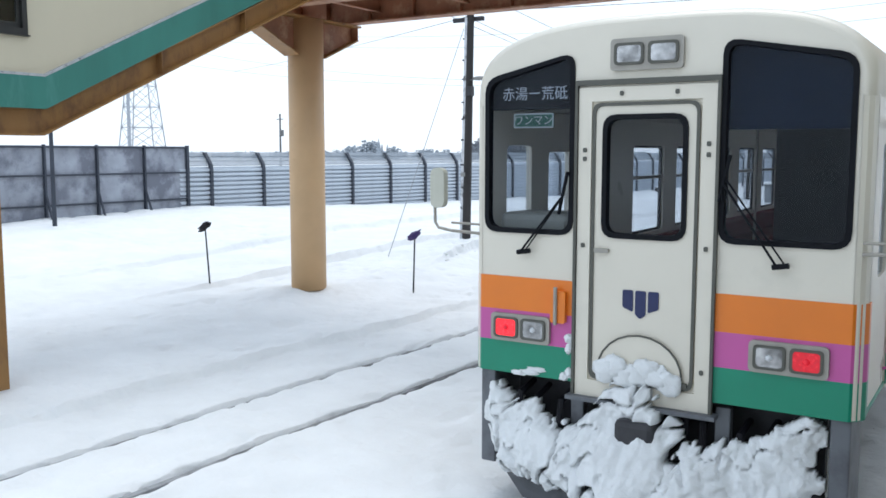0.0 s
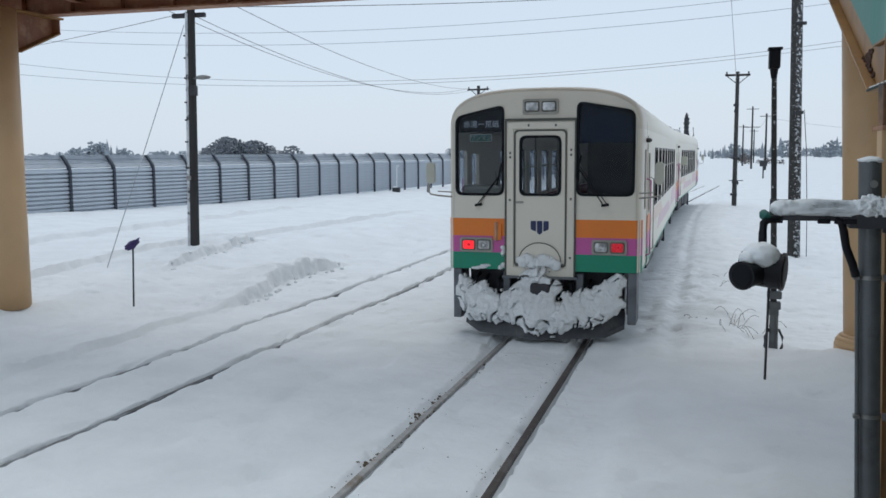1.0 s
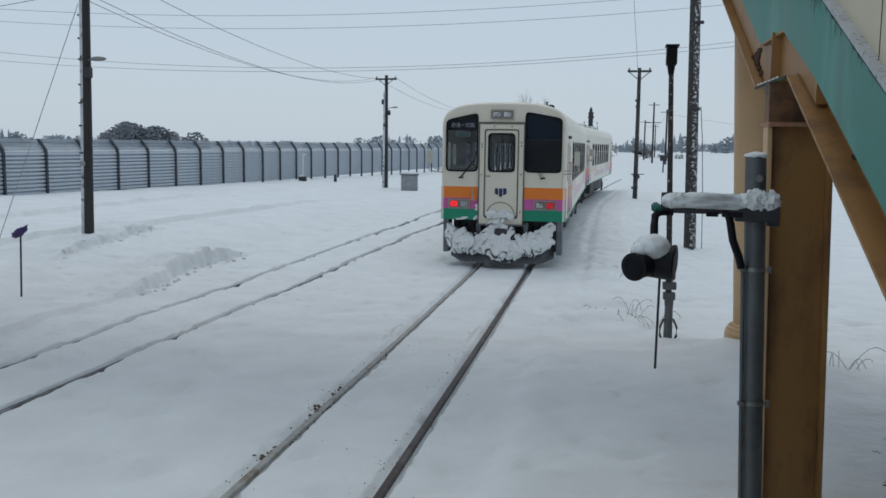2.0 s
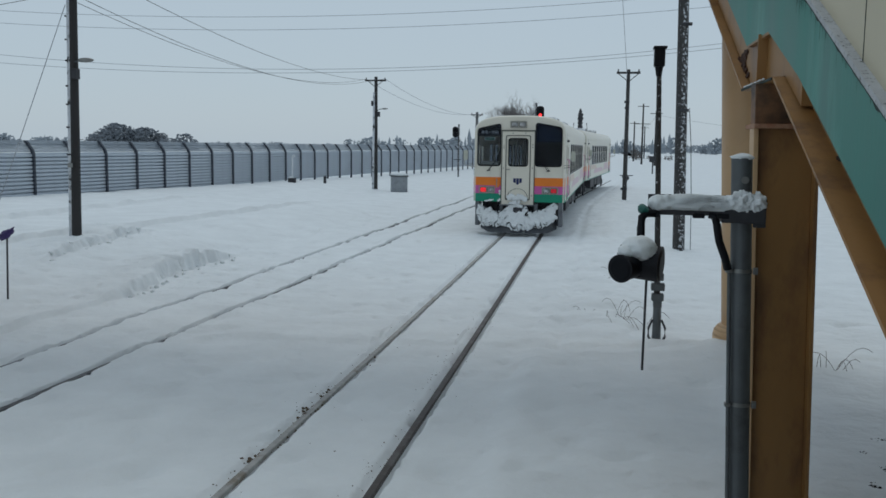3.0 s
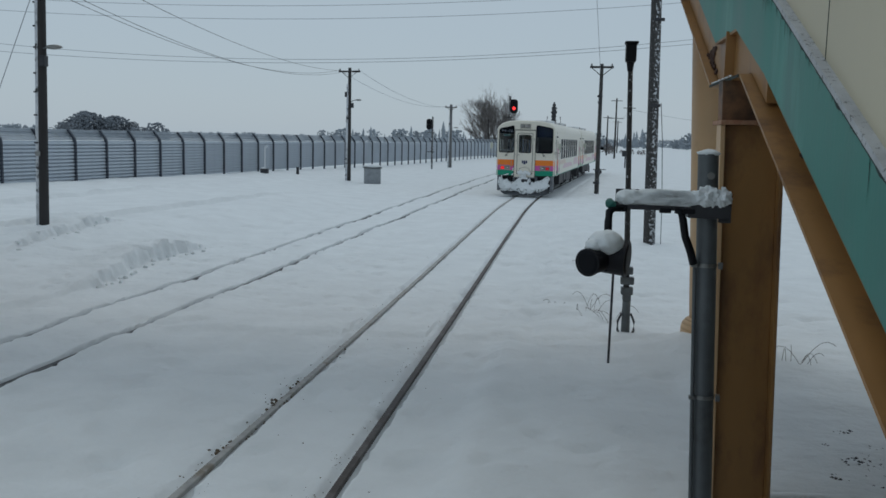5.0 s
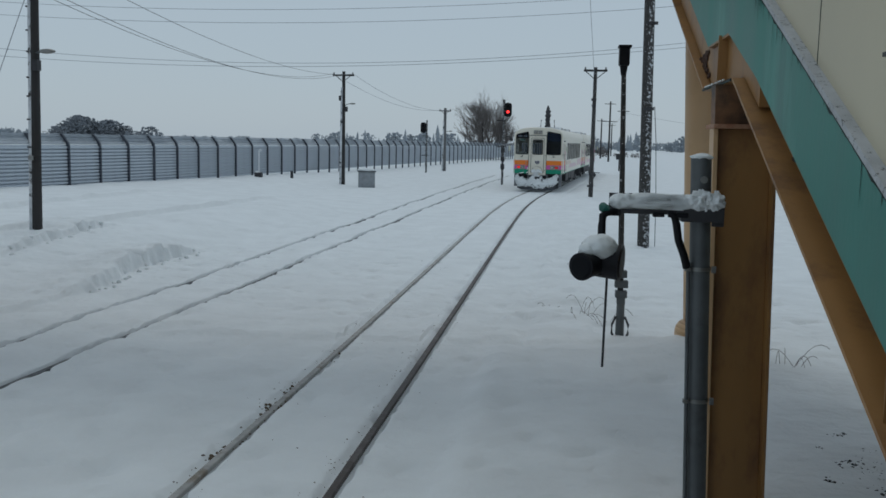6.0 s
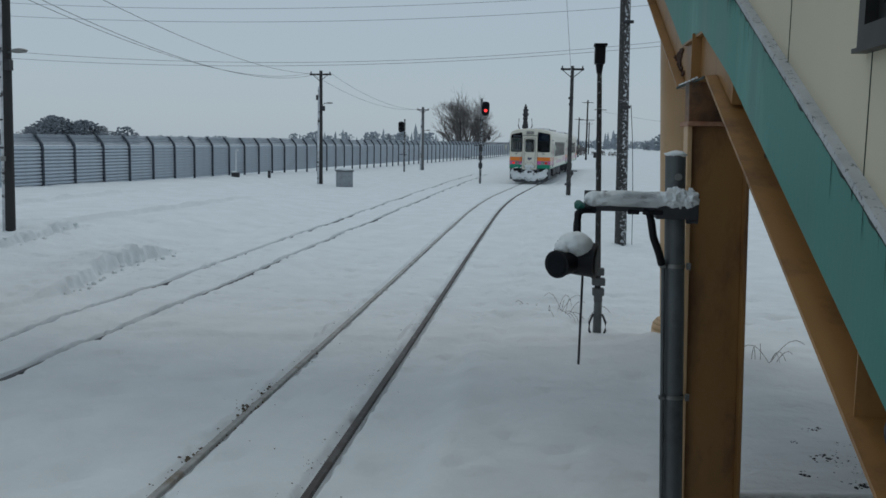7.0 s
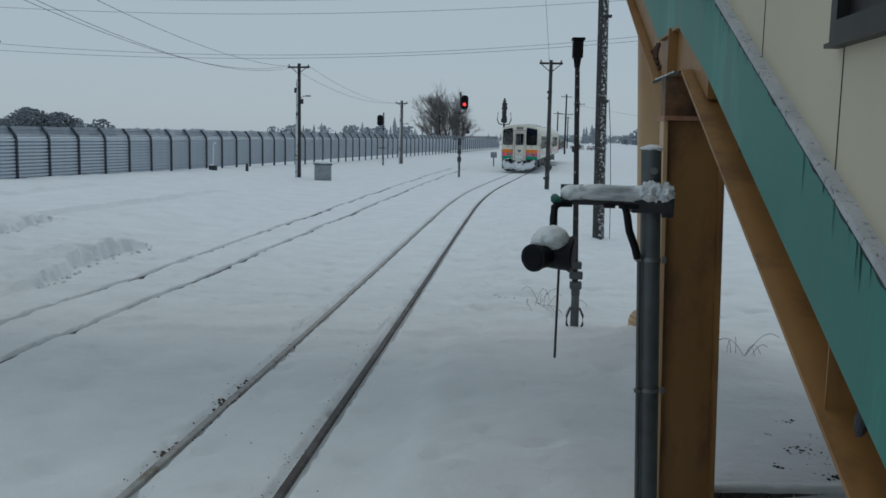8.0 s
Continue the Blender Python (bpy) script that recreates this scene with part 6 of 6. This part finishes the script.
    # soft pastel bands that run along the side
    for y0, y1, z0, z1, m_ in ((2.2, 6.5, 1.5, 1.72, PALE_ORANGE), (4.5, 11.0, 1.27, 1.5, PALE_PINK), (11.5, 15.4, 1.3, 1.7, PALE_PINK)):
        part("side_band", plate([(y0, z0), (y1, z0), (y1 - 0.8, z1), (y0 + 0.8, z1)], [], lambda u, v, d: at(u, v, d - 0.005), 0.01), m_, car, "pastel swoosh on the side")
    for z0, z1, m_ in ((1.015, 1.05, GREEN),):
        part("sill_band", plate([(0.1, z0), (CAR_LEN - 0.1, z0), (CAR_LEN - 0.1, z1), (0.1, z1)], [], lambda u, v, d: at(u, v, d - 0.006), 0.01), m_, car)
    for yy in (0.75, CAR_LEN - 0.8):
        bm = bmesh.new()
        lump(bm, (x + s * 0.03, yy, 2.83), (0.05, 0.11, 0.035), 3, 0.05, sub=2)
        part("marker_lamp", bm, DARK, car, smooth=True)
    return w


def roof(car):
    prof = arch(HALF, 0.585, EAVE, 14, 3.0)
    prof = prof + [(-u, v) for u, v in reversed(prof[:-1])]
    bm = bmesh.new()
    rows = []
    for y, k, dz in ((0.0, 0.949, -0.075), (0.012, 0.968, -0.045), (0.045, 0.988, -0.015), (0.10, 1.0, 0), (CAR_LEN / 2, 1.0, 0), (CAR_LEN - 0.10, 1.0, 0), (CAR_LEN - 0.03, 0.975, -0.03), (CAR_LEN, 0.949, -0.075)):
        rows.append([bm.verts.new((u * k, y, v + (dz * (v - EAVE) / 0.585))) for u, v in prof])
    low = [[bm.verts.new((v.co.x * 0.97, min(max(v.co.y, 0.06), CAR_LEN - 0.06), v.co.z - 0.05)) for v in r] for r in rows]
    for g, flip in ((rows, 0), (low, 1)):
        for a, b in zip(g, g[1:]):
            for k in range(len(prof) - 1):
                bm.faces.new((a[k], a[k + 1], b[k + 1], b[k]))
    for e in (0, -1):
        for k in range(len(prof) - 1):
            bm.faces.new((rows[e][k], rows[e][k + 1], low[e][k + 1], low[e][k]))
    for a, b, c, d in zip(rows, rows[1:], low, low[1:]):
        for k in (0, -1):
            bm.faces.new((a[k], b[k], d[k], c[k]))
    part("roof", bm, BODY, car, smooth=True)
    for y0, y1, w, h in ((4.6, 7.0, 0.75, 0.14), (10.4, 12.8, 0.75, 0.14)):
        part("roof_unit", box(bmesh.new(), -w, w, y0, y1, 3.46, 3.53 + h, 0.05), ROOFM, car, "grey roof ventilator dusted with snow")
    bm = bmesh.new()
    cyl(bm, (0.52, 0.5, 3.45), (0.52, 0.5, 3.53), 0.07)
    cyl(bm, (0.52, 0.5, 3.53), (0.52, 0.5, 3.55), 0.11, 0.05)
    part("roof_horn", bm, DARK, car)
    for yy in (2.2, 6.0, 15.4):
        part("rain_strip", box(bmesh.new(), 1.13, 1.18, yy - 0.6, yy + 0.6, 3.33, 3.385, 0.01), DARK, car)


def bogie(car, y):
    bm = bmesh.new()
    for s in (-1, 1):
        box(bm, s * 0.86 - 0.06, s * 0.86 + 0.06, y - 1.35, y + 1.35, 0.40, 0.58, 0.03)
        for dy in (-1.0, 1.0):
            box(bm, s * 0.9 - 0.1, s * 0.9 + 0.1, y + dy - 0.16, y + dy + 0.16, 0.28, 0.58, 0.03)
        cyl(bm, (s * 0.86, y, 0.5), (s * 0.86, y, 0.9), 0.16)
        box(bm, s * 1.12 - 0.04, s * 1.12 + 0.04, y - 1.72, y - 1.62, 0.22, 0.75, 0.01)
    box(bm, -0.8, 0.8, y - 0.2, y + 0.2, 0.42, 0.8, 0.03)
    part("bogie", bm, DARK, car, "black bogie frame")
    made = []
    for dy in (-1.0, 1.0):
        bm = bmesh.new()
        for s in (-1, 1):
            cyl(bm, (s * 0.50, 0, 0), (s * 0.62, 0, 0), 0.42, 0.42, 28)
            cyl(bm, (s * 0.46, 0, 0), (s * 0.50, 0, 0), 0.45, 0.45, 28)
            box(bm, s * 0.625 - 0.01, s * 0.625 + 0.01, -0.3, 0.3, -0.04, 0.04)
        cyl(bm, (-0.75, 0, 0), (0.75, 0, 0), 0.07)
        w = part("wheelset", bm, DARK, car, "steel wheelset")
        made.append((w, y + dy))
    return made


def snow_slab(bu, bz, tu, tz, u0, u1, seed):
    """Snow packed on the plough: a thick sheet with ragged edges, holes and cracks."""
    step = 0.0125
    nu, nz = int((u1 - u0) / step) + 1, 78
    bm = bmesh.new()
    front, rear = {}, {}
    for i in range(nu):
        u = u0 + i * step
        lo, hi = float(np.interp(u, bu, bz)), float(np.interp(u, tu, tz))
        for j in range(nz):
            z = 0.14 + j * step
            p = Vector((u, z, seed * 3.7))
            d = min((z - lo) * 0.9, (hi - z) * 0.9, u - u0 + 0.02, u1 - u + 0.02)
            d += 0.10 * noise.noise(p * 5) + 0.04 * noise.noise(p * 13) + 0.02 * noise.noise(p * 29)
            crack = min(abs(noise.noise(p * 3.3 + Vector((9, 4, 0)))), 1.4 * abs(noise.noise(p * 5.7 + Vector((2, 14, 0)))))
            d -= (0.16 if seed == 5 else 0.11) * max(0.0, 1 - crack / (0.07 if seed == 5 else 0.05))
            if d < 0.012:
                continue
            plough = -0.44 + 0.42 * abs(u)
            base = plough + (0.10 - plough) * 0.75 * sstep(0.34, 0.85, z)
            body = min(1.0, d / 0.13) ** 0.6
            t = 0.17 * body * (0.8 + 0.45 * noise.noise(p * 4 + Vector((0, 0, 5)))) + 0.03 * body * noise.noise(p * 12) + 0.014 * noise.noise(p * 27)
            front[i, j] = bm.verts.new((u + 0.01 * noise.noise(p * 20), base - max(t, 0.008), z + 0.01 * noise.noise(p * 21)))
            rear[i, j] = bm.verts.new((u, base + 0.03, z))
    edges = collections.Counter()
    for (i, j) in front:
        q = [(i, j), (i + 1, j), (i + 1, j + 1), (i, j + 1)]
        if all(k in front for k in q):
            bm.faces.new([front[k] for k in q])
            bm.faces.new([rear[k] for k in reversed(q)])
            for a, b in zip(q, q[1:] + q[:1]):
                edges[tuple(sorted((a, b)))] += 1
    for (a, b), n in edges.items():
        if n == 1:
            bm.faces.new((front[a], front[b], rear[b], rear[a]))
    loose = [v for v in bm.verts if not v.link_faces]
    bmesh.ops.delete(bm, geom=loose, context="VERTS")
    return bm


def rail_car(label, rear_detail):
    car = thing("rail_car", label, "train", group="two-car train")
    for x in (-HALF, HALF):
        side_wall(car, x)
    end_wall(car, 0.0, 1)
    end_wall(car, CAR_LEN, -1)
    roof(car)
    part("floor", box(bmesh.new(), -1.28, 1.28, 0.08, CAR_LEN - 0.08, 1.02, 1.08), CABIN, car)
    part("saloon_ceiling", box(bmesh.new(), -1.1, 1.1, 0.2, CAR_LEN - 0.2, 3.16, 3.19), CABIN_PALE, car)
    for y in (2.0, CAR_LEN - 2.0):
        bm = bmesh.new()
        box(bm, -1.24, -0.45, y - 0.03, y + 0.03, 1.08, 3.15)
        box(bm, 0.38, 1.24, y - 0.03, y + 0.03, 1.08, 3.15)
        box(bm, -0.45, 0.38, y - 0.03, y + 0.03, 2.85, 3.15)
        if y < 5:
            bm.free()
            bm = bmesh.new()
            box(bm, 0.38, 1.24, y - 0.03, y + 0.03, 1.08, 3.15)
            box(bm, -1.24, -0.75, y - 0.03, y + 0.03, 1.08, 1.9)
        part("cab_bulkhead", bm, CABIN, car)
    for s in (-1, 1):
        bm = bmesh.new()
        box(bm, min(s * 0.72, s * 1.22), max(s * 0.72, s * 1.22), 3.2, CAR_LEN - 3.2, 1.35, 1.50, 0.04)
        box(bm, min(s * 1.1, s * 1.25), max(s * 1.1, s * 1.25), 3.2, CAR_LEN - 3.2, 1.5, 1.76, 0.04)
        part("bench_seat", bm, SEAT, car, "long red moquette bench seat")
        for yy in (3.4, 6.0, 8.7, 11.4):
            bm = bmesh.new()
            cyl(bm, (s * 0.72, yy, 1.08), (s * 0.72, yy, 3.16), 0.016)
            part("stanchion", bm, BEZEL, car)
    part("driver_desk", box(bmesh.new(), -1.2, -0.62, 0.1, 0.55, 1.1, 2.2, 0.05), CABIN_PALE, car)
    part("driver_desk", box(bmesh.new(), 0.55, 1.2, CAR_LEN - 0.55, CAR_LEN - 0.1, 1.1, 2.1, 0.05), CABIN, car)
    # blind in the right cab window and sign box in the left one
    part("window_blind", plate([(0.46, 2.79), (1.26, 2.79), (1.26, 3.19), (0.46, 3.35)], [], lambda u, v, d: (u, 0.075 + d, v), 0.01), BLIND, car, "dark blue roller blind, half drawn")
    sb = part("destination_sign", plate([(-1.26, 2.955), (-0.55, 2.955), (-0.55, 3.33), (-1.26, 3.15)], [], lambda u, v, d: (u, 0.075 + d, v), 0.08), RUBBER, car, "black destination display")
    lettering("赤湯ー荒砥", 0.105, SIGN_LED, sb, pose(-0.90, 0.069, 3.06, 90, 0, 0))
    gb = part("one_man_sign", plate(rounded([(-1.06, 2.82), (-0.74, 2.82), (-0.74, 2.925), (-1.06, 2.925)], 0.012), [], lambda u, v, d: (u, 0.06 + d, v), 0.008), SIGN_GREEN, car, "small green sign with pale border")
    part("sign_border", ring(rounded([(-1.06, 2.82), (-0.74, 2.82), (-0.74, 2.925), (-1.06, 2.925)], 0.012), rounded([(-1.05, 2.83), (-0.75, 2.83), (-0.75, 2.915), (-1.05, 2.915)], 0.012), lambda u, v, d: (u, 0.056 + d, v), 0.006), SIGN_TEXT, gb)
    lettering("ワンマン", 0.078, SIGN_TEXT, gb, pose(-0.90, 0.054, 2.871, 90, 0, 0))
    # gear under the floor
    bm = bmesh.new()
    for y0, y1, s, z0 in ((5.2, 7.4, 1, 0.42), (7.8, 9.2, 1, 0.5), (9.6, 12.4, 1, 0.38), (5.4, 8.4, -1, 0.4), (8.8, 12.2, -1, 0.45)):
        box(bm, min(s * 0.35, s * 1.15), max(s * 0.35, s * 1.15), y0, y1, z0, 0.97, 0.04)
    part("underfloor_gear", bm, DARK, car, "black underfloor engine and tanks")
    wheels = bogie(car, 2.9) + bogie(car, CAR_LEN - 2.9)
    if rear_detail:
        for s in (-1, 1):
            part("corner_skirt", box(bmesh.new(), s * 1.245 - 0.06, s * 1.245 + 0.06, 0.03, 0.5, 0.28, 1.01, 0.012), STEEL, car, "grey steel corner skirt")
            part("stay", box(bmesh.new(), s * 0.52 - 0.05, s * 0.52 + 0.05, 0.05, 0.13, 0.35, 0.97, 0.01), STEEL, car)
        # V-shaped plough
        bm = bmesh.new()
        plan = [(-1.14, 0.12), (-0.9, -0.06), (0.0, -0.44), (0.9, -0.06), (1.14, 0.12)]
        rows = []
        for z, dy in ((0.10, 0.0), (0.16, 0.02), (0.34, 0.10), (0.44, 0.10)):
            rows.append([bm.verts.new((u, v + dy, z + (0.10 if abs(u) > 1.1 and z < 0.2 else 0))) for u, v in plan])
            rows.append([bm.verts.new((u, v + dy + 0.03, z + (0.10 if abs(u) > 1.1 and z < 0.2 else 0))) for u, v in plan])
        for g in (rows[0::2], rows[1::2]):
            for a, b in zip(g, g[1:]):
                for k in range(4):
                    bm.faces.new((a[k], a[k + 1], b[k + 1], b[k]))
        for a, b in ((rows[0], rows[1]), (rows[-2], rows[-1])):
            for k in range(4):
                bm.faces.new((a[k], a[k + 1], b[k + 1], b[k]))
        part("snow_plough", bm, PLOUGH, car, "grey V-shaped snow plough")
        # coupler, hoses and dark gear behind the snow
        bm = bmesh.new()
        box(bm, -0.14, 0.14, -0.22, 0.5, 0.55, 0.85, 0.04)
        cyl(bm, (0.0, 0.35, 0.72), (0.0, 1.2, 0.72), 0.1)
        part("coupler", bm, DARK, car, "black coupler head")
        part("headstock", box(bmesh.new(), -1.12, 1.12, 0.32, 0.42, 0.40, 1.01), DARK, car)
        for x0, zt in ((-0.95, 0.92), (-0.82, 0.9), (-0.62, 0.9), (0.30, 0.92), (0.42, 0.9), (0.66, 0.86), (0.84, 0.88)):
            bm = bmesh.new()
            tube(bm, [(x0, 0.22, zt), (x0 - 0.02, 0.04, zt - 0.06), (x0 - 0.01, -0.02, zt - 0.2), (x0 + 0.04, 0.0, zt - 0.34), (x0 + 0.1, 0.2, zt - 0.42)], 0.026)
            part("air_hose", bm, BLACK, car, "black air hose")
        # snow caked in broken slabs: lower edge, upper edge, from and to across the car
        slabs = (([-1.27, -1.12, -0.8, -0.3], [0.50, 0.30, 0.27, 0.30], [-1.27, -1.14, -1.0, -0.82, -0.6, -0.3], [0.92, 0.97, 0.86, 0.84, 0.74, 0.76], -1.27, -0.30, 2),
                 ([-0.46, -0.1, 0.1, 0.38], [0.32, 0.16, 0.18, 0.30], [-0.46, -0.32, -0.22, 0.0, 0.14, 0.38], [0.78, 0.96, 1.16, 1.15, 1.02, 0.74], -0.46, 0.38, 5),
                 ([0.12, 0.3, 0.55, 0.9, 1.18], [0.15, 0.14, 0.26, 0.30, 0.50], [0.12, 0.4, 0.6, 0.9, 1.1, 1.18], [0.62, 0.74, 0.80, 0.92, 1.05, 1.0], 0.12, 1.18, 8))
        for i, slab in enumerate(slabs):
            part("snow_cake", snow_slab(*slab), SNOW_LUMP, car, "crumbly snow caked over plough and coupler" if i == 0 else "", smooth=True)
        for i in range(7):
            bm = bmesh.new()
            lump(bm, (-0.27 + 0.075 * i, -0.05, 1.14 + 0.035 * math.sin(i * 1.9)), (0.095, 0.035, 0.085), 40 + i, 0.35, 1.5, 3)
            part("door_snow", bm, SNOW_LUMP, car, smooth=True)
        for i, (u, v) in enumerate(((-0.97, 1.02), (-0.88, 1.035), (-0.82, 1.06), (-0.60, 1.04), (-0.56, 1.07), (-0.56, 1.25), (-0.57, 1.32))):
            bm = bmesh.new()
            lump(bm, (u, -0.005, v), (0.07 if i < 3 else 0.035, 0.02, 0.02 if i < 3 else 0.04), 60 + i, 0.5, 1.7, 3)
            part("stuck_snow", bm, SNOW_LUMP, car, smooth=True)
    else:
        part("headstock", box(bmesh.new(), -1.12, 1.12, 0.2, 0.35, 0.45, 0.97), DARK, car)
        part("gangway_bellows", box(bmesh.new(), -0.5, 0.45, -0.5, 0.0, 0.95, 3.1, 0.04), RUBBER, car, "black gangway bellows")
    return car, wheels


rear_car, rear_wheels = rail_car("cream railcar with orange, pink and green bands, snow-caked plough", True)
lead_car, lead_wheels = rail_car("leading cream railcar with dark windows, coupled to the rear one", False)


# ================= what moves =================
def train_y(t):
    """Where the rear end is, along the line."""
    return float(np.interp(t, [0, 0.5, 1.0, 1.5, 2.0, 2.5, 3.0, 3.5, 4.0, 4.5, 5.0, 5.5, 6.0, 6.5, 7.0, 7.5, 8.0],
                           [5.4, 8.92, 12.42, 15.93, 19.5, 23.15, 26.85, 30.6, 34.4, 38.3, 42.3, 46.4, 50.6, 54.8, 59.0, 63.2, 67.4]))


def car_pose(y0):
    a, b = y0 + 2.9, y0 + CAR_LEN - 2.9
    pa, pb = Vector((near_x(a), a, 0)), Vector((near_x(b), b, 0))
    d = (pb - pa).normalized()
    o = pa - d * 2.9
    return pose(o.x - 0.035, o.y, 0.0, 0, 0, math.degrees(math.atan2(-d.x, d.y)))


def motions():
    ts = [i * 0.25 for i in range(33)]
    walk(rear_car, [(t, car_pose(train_y(t))) for t in ts])
    walk(lead_car, [(t, car_pose(train_y(t) + CAR_LEN + 0.5)) for t in ts])
    steps = [i / 15 for i in range(121)]
    for w, y in rear_wheels + lead_wheels:
        walk(w, [(t, pose(0, y, 0.44, -math.degrees((train_y(t) - 5.4) / 0.45), 0, 0)) for t in steps])


motions()
